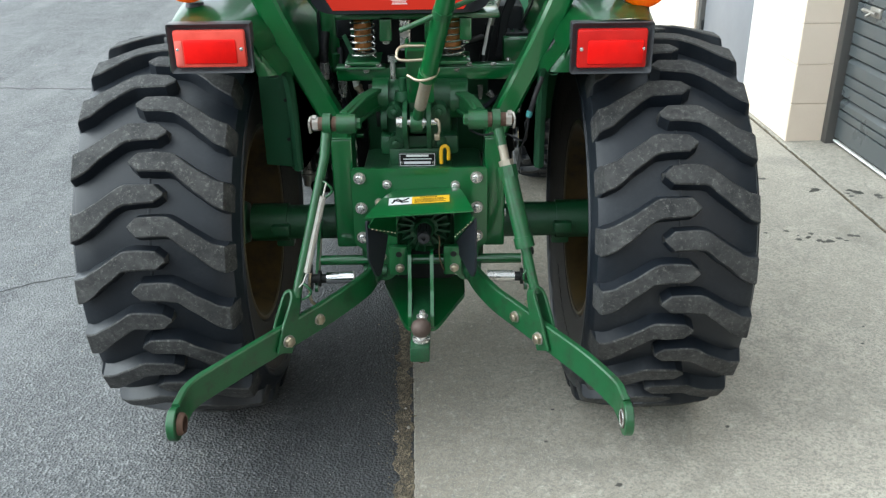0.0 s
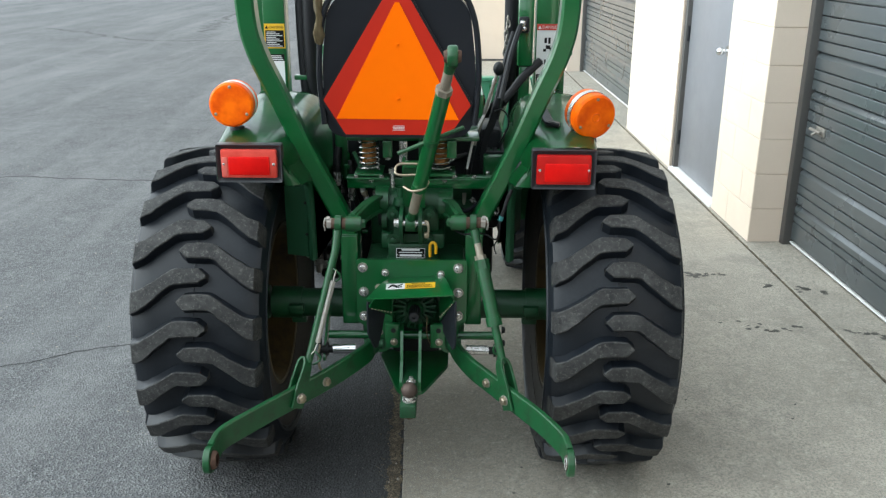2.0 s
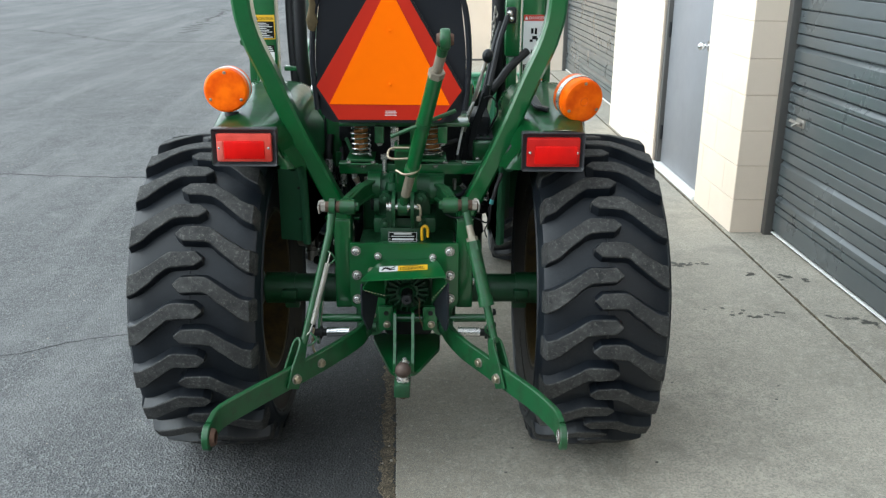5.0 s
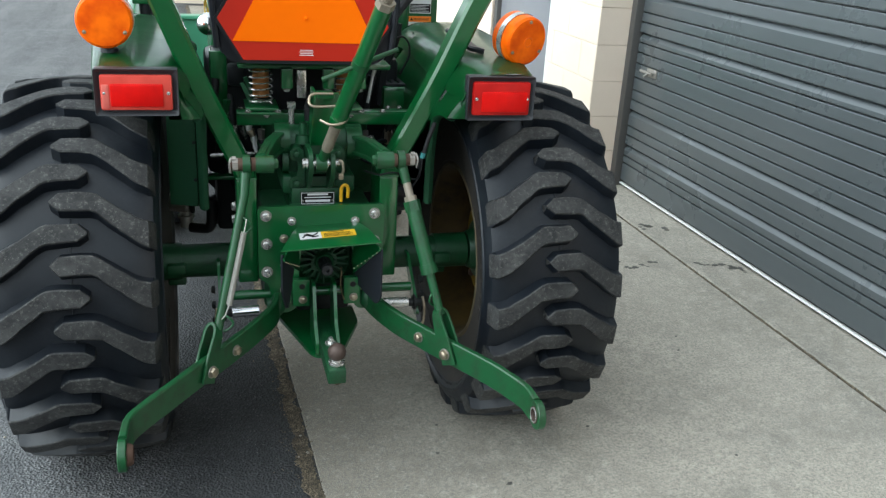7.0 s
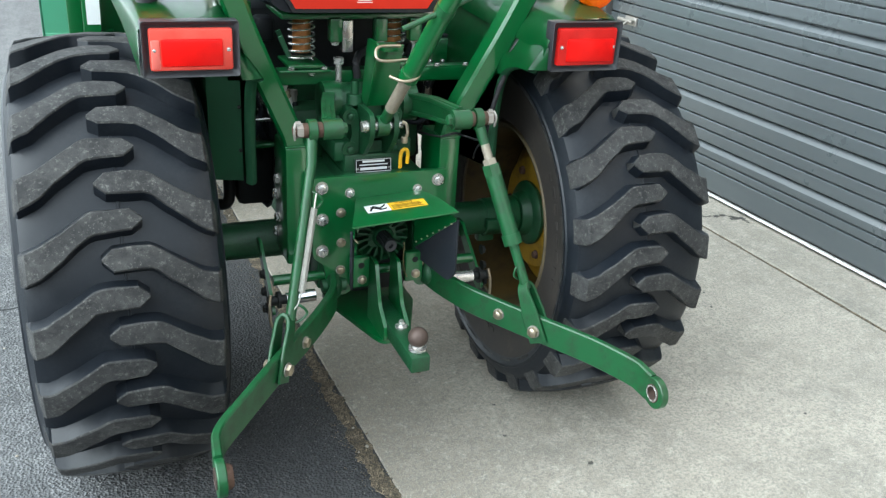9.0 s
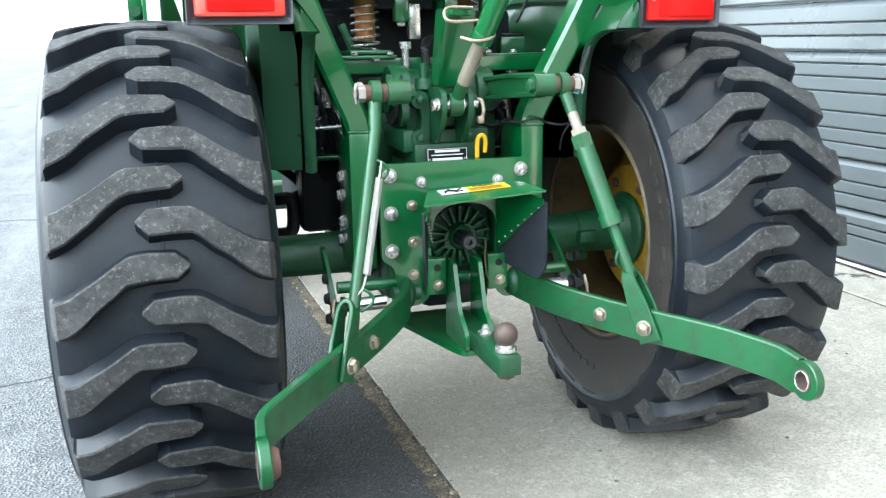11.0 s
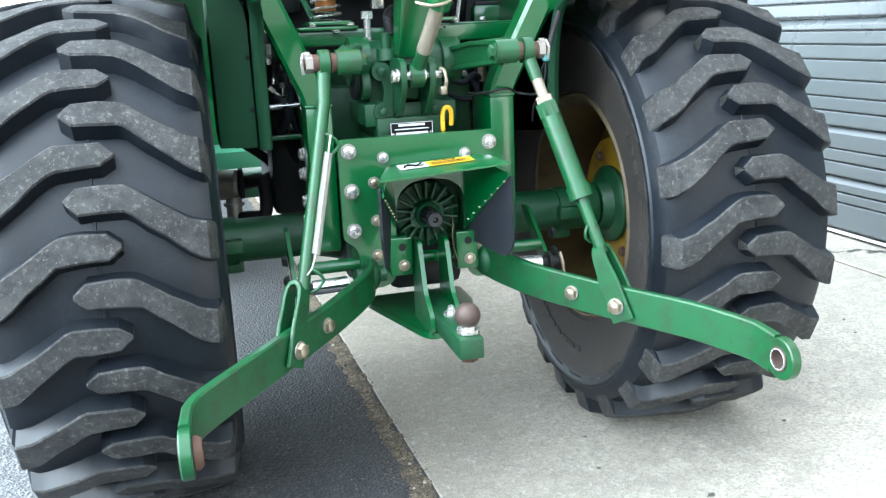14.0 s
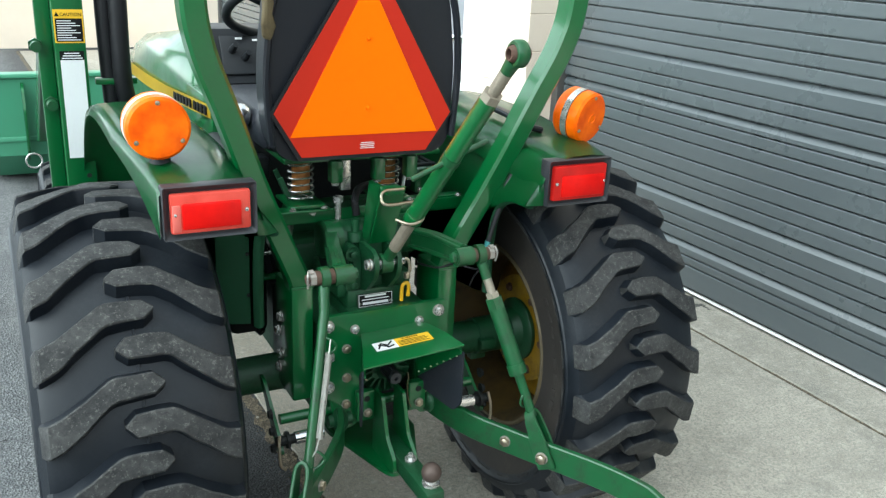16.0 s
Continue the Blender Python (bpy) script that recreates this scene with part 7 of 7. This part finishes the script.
        span(bm, (0.296, 2.90, 1.208), (0.354, 2.97, 1.47), 0.010)
        span(bm, (0.305, 2.91, 1.00), (0.345, 2.96, 1.21), 0.006)
        valve = part("loader_valve_tower", bm, GREEN, tractor, "green control tower of the loader")
        bm = bmesh.new()
        span(bm, (0.296, 2.875, 1.335), (0.335, 2.902, 1.395), 0.008)
        boxed = part("lever_pivot", bm, BLACK, valve)
        bolt(boxed, (0.309, 2.875, 1.372), (0, -1, 0), 0.011, CHROME)
        bolt(boxed, (0.316, 2.875, 1.352), (0, -1, 0), 0.008, CHROME)
        bm = bmesh.new()
        tube(bm, [(0.19, 2.62, 0.99), (0.225, 2.70, 1.12), (0.262, 2.80, 1.26), (0.300, 2.87, 1.36)], 0.011, 8, 5)
        tube(bm, [(0.17, 2.60, 1.00), (0.215, 2.72, 1.14), (0.248, 2.82, 1.26), (0.275, 2.87, 1.34)], 0.008, 8, 5)
        part("control_linkage", bm, BLACK, valve)
        bm = bmesh.new()
        tube(bm, [(0.385, 2.94, 1.225), (0.315, 2.88, 1.17), (0.27, 2.84, 1.12), (0.235, 2.80, 1.09)], 0.016, 10, 5)
        part("control_sleeve", bm, HOSE, valve)
        bm = bmesh.new()
        for k in range(9):
            c = Vector((0.254 - 0.0009 * k + 0.003 * math.sin(k * 1.7), 2.88, 1.385 - 0.0172 * k))
            wide = Vector((1, 0.2, 0)) if k % 2 else Vector((0.35, 1, 0))
            wide.normalize()
            tube(bm, [c + wide * (0.0065 * math.cos(q)) + Vector((0, 0, 0.0125 * math.sin(q))) for q in [n * math.pi / 7 for n in range(14)]], 0.0028, 7, 0, tuple(wide.cross(Vector((0, 0, 1)))), True)
        part("control_chain", bm, DIRTYSTEEL, valve, "hanging steel chain")
BY = 6.2
bm = bmesh.new()
plate_x(bm, [(BY, 0.69), (BY, 0.20), (BY + 0.2, 0.03), (BY + 0.7, 0.01), (BY + 0.7, 0.03), (BY + 0.22, 0.07), (BY + 0.05, 0.22), (BY + 0.05, 0.69)], LX, 1.60)
bucket = part("bucket", bm, BUCKETGREEN, tractor, "faded green loader bucket")
bm = bmesh.new()
span(bm, (LX - 0.8, BY - 0.03, 0.685), (LX + 0.8, BY + 0.08, 0.71), 0.005)
part("bucket_top_edge", bm, BUCKETGREEN, bucket)
bm = bmesh.new()
span(bm, (LX - 0.79, BY - 0.012, 0.29), (LX + 0.79, BY + 0.002, 0.32), 0.004)
part("bucket_rib", bm, BUCKETGREEN, bucket)
for s in (1, -1):
    bm = bmesh.new()
    plate_x(bm, [(BY, 0.69), (BY, 0.20), (BY + 0.2, 0.03), (BY + 0.7, 0.01), (BY + 0.55, 0.4), (BY + 0.2, 0.69)], LX + s * 0.80, 0.012)
    part("bucket_side", bm, BUCKETGREEN, bucket)
    for x in (0.44, 0.60):
        bm = bmesh.new()
        plate_x(bm, rounded([(BY, 0.66), (BY - 0.11, 0.62), (BY - 0.15, 0.5), (BY - 0.13, 0.25), (BY, 0.16)], 0.02), LX + s * x, 0.014)
        ear = part("bucket_ear", bm, GREEN, bucket)
    bm = bmesh.new()
    tube(bm, [(LX + s * 0.58 + 0.045 * math.cos(a), BY - 0.16, 0.2 + 0.045 * math.sin(a)) for a in [k * math.pi / 8 for k in range(16)]], 0.006, 6, 0, (0, 1, 0), True)
    part("pin_ring", bm, ZINC, bucket)

# hydraulic filter and hoses beside the axle -----------------------------------------------------------
bm = bmesh.new()
rod(bm, (-0.475, 2.60, 0.577), (-0.425, 2.585, 0.575), 0.038, seg=28)
rod(bm, (-0.425, 2.585, 0.575), (-0.417, 2.583, 0.575), 0.034, 0.030, seg=28)
rod(bm, (-0.434, 2.585, 0.545), (-0.434, 2.585, 0.49), 0.020, seg=16)
rod(bm, (-0.434, 2.585, 0.530), (-0.434, 2.585, 0.522), 0.026, seg=16)
filt = part("hydraulic_filter", bm, SPRINGWIRE, tractor, "pale silver hydraulic filter head")
bm = bmesh.new()
box(bm, (-0.412, 2.575, 0.58), (0.014, 0.05, 0.075), None, 0.006)
part("filter_clamp", bm, BLACK, filt)
for pts, r in (([(-0.41, 2.575, 0.578), (-0.385, 2.56, 0.584), (-0.366, 2.55, 0.586), (-0.356, 2.545, 0.575), (-0.355, 2.545, 0.53), (-0.360, 2.545, 0.505), (-0.375, 2.55, 0.494), (-0.42, 2.575, 0.49)], 0.0175),
               ([(-0.36, 2.55, 0.585), (-0.31, 2.56, 0.60), (-0.22, 2.57, 0.60)], 0.014),
               ([(-0.40, 2.6, 0.68), (-0.33, 2.58, 0.62), (-0.29, 2.55, 0.54), (-0.25, 2.5, 0.50)], 0.012),
               ([(-0.33, 2.42, 1.0), (-0.335, 2.40, 0.92), (-0.32, 2.42, 0.84), (-0.33, 2.44, 0.76)], 0.012),
               ([(-0.29, 2.40, 0.96), (-0.285, 2.38, 0.88), (-0.27, 2.40, 0.80), (-0.25, 2.42, 0.72)], 0.010),
               ([(0.20, 2.40, 0.98), (0.19, 2.38, 0.9), (0.17, 2.40, 0.82), (0.19, 2.42, 0.74)], 0.011)):
    bm = bmesh.new()
    tube(bm, pts, r, 12, 6)
    part("hydraulic_hose", bm, HOSE, tractor, "black hydraulic hose")
for p, r, m in (((-0.335, 2.395, 0.905), 0.014, ZINC), ((-0.325, 2.41, 0.86), 0.016, CHROME), ((-0.30, 2.39, 0.93), 0.012, LIGHTGREEN), ((-0.285, 2.37, 0.86), 0.013, ZINC), ((0.19, 2.38, 0.905), 0.013, ZINC), ((0.176, 2.39, 0.84), 0.012, BRASS)):
    bm = bmesh.new()
    rod(bm, Vector(p) + Vector((0, 0, 0.016)), Vector(p) - Vector((0, 0, 0.016)), r, seg=6)
    rod(bm, Vector(p) - Vector((0, 0, 0.016)), Vector(p) - Vector((0, 0, 0.03)), r * 0.75, seg=12)
    part("hose_fitting", bm, m, tractor)
for pts, r, m in (([(-0.243, 2.32, 0.892), (-0.243, 2.32, 0.872)], 0.0105, WHITETRIM), ([(-0.240, 2.32, 0.874), (-0.232, 2.32, 0.856)], 0.012, BRASS), ([(-0.232, 2.32, 0.858), (-0.226, 2.32, 0.818)], 0.009, WHITETRIM),
                  ([(-0.331, 2.42, 0.902), (-0.331, 2.42, 0.872)], 0.011, TEALTAPE), ([(-0.326, 2.42, 0.862), (-0.324, 2.42, 0.842)], 0.012, CHROME), ([(-0.333, 2.42, 0.823), (-0.310, 2.42, 0.80)], 0.010, CHROME), ([(-0.301, 2.42, 0.90), (-0.295, 2.42, 0.86)], 0.009, ZINC),
                  ([(-0.205, 2.38, 0.86), (-0.205, 2.38, 0.83)], 0.012, DIRTYSTEEL), ([(0.115, 2.36, 0.84), (0.135, 2.36, 0.82)], 0.010, ZINC), ([(0.092, 2.30, 0.875), (0.092, 2.30, 0.845)], 0.008, DIRTYSTEEL)):
    bm = bmesh.new()
    a, b = Vector(pts[0]), Vector(pts[1])
    rod(bm, a, a.lerp(b, 0.45), r, seg=6)
    rod(bm, a.lerp(b, 0.45), b, r * 0.8, seg=14)
    rod(bm, b, b + (b - a) * 0.25, r * 0.55, seg=12)
    part("hose_fitting", bm, m, tractor)
for pts, r in (([(-0.318, 2.42, 0.80), (-0.300, 2.40, 0.775), (-0.300, 2.41, 0.74), (-0.33, 2.45, 0.70)], 0.009), ([(-0.295, 2.42, 0.85), (-0.285, 2.40, 0.81), (-0.29, 2.41, 0.76), (-0.27, 2.45, 0.71)], 0.008), ([(-0.205, 2.38, 0.83), (-0.20, 2.37, 0.79), (-0.215, 2.38, 0.74), (-0.24, 2.42, 0.69)], 0.009),
               ([(0.135, 2.36, 0.82), (0.150, 2.35, 0.795), (0.145, 2.37, 0.75), (0.12, 2.40, 0.70)], 0.008), ([(0.06, 2.32, 0.83), (0.10, 2.30, 0.815), (0.14, 2.34, 0.83), (0.19, 2.42, 0.81)], 0.007), ([(0.07, 2.34, 0.79), (0.11, 2.31, 0.775), (0.16, 2.33, 0.785), (0.20, 2.40, 0.76)], 0.006)):
    bm = bmesh.new()
    tube(bm, pts, r, 10, 5)
    part("control_hose", bm, FLAP, tractor, "dusty black control hose")
bm = bmesh.new()
span(bm, (-0.34, 2.5, 0.50), (-0.23, 2.9, 0.70), 0.02)
part("gearbox_side_cover", bm, DARKIRON, tractor)
bm = bmesh.new()
span(bm, (0.10, 2.5, 0.50), (0.20, 2.9, 0.70), 0.02)
part("gearbox_side_cover", bm, DARKIRON, tractor)
bm = bmesh.new()
span(bm, (-0.36, 2.40, 0.70), (-0.22, 2.44, 0.712), 0.003)
part("green_brace", bm, GREEN, tractor)
bm = bmesh.new()
bmesh.ops.create_uvsphere(bm, u_segments=20, v_segments=12, radius=0.03, matrix=Matrix.Translation((-0.345, 2.30, 1.17)))
part("chrome_knob", bm, CHROME, tractor, "chrome dome beside the seat")
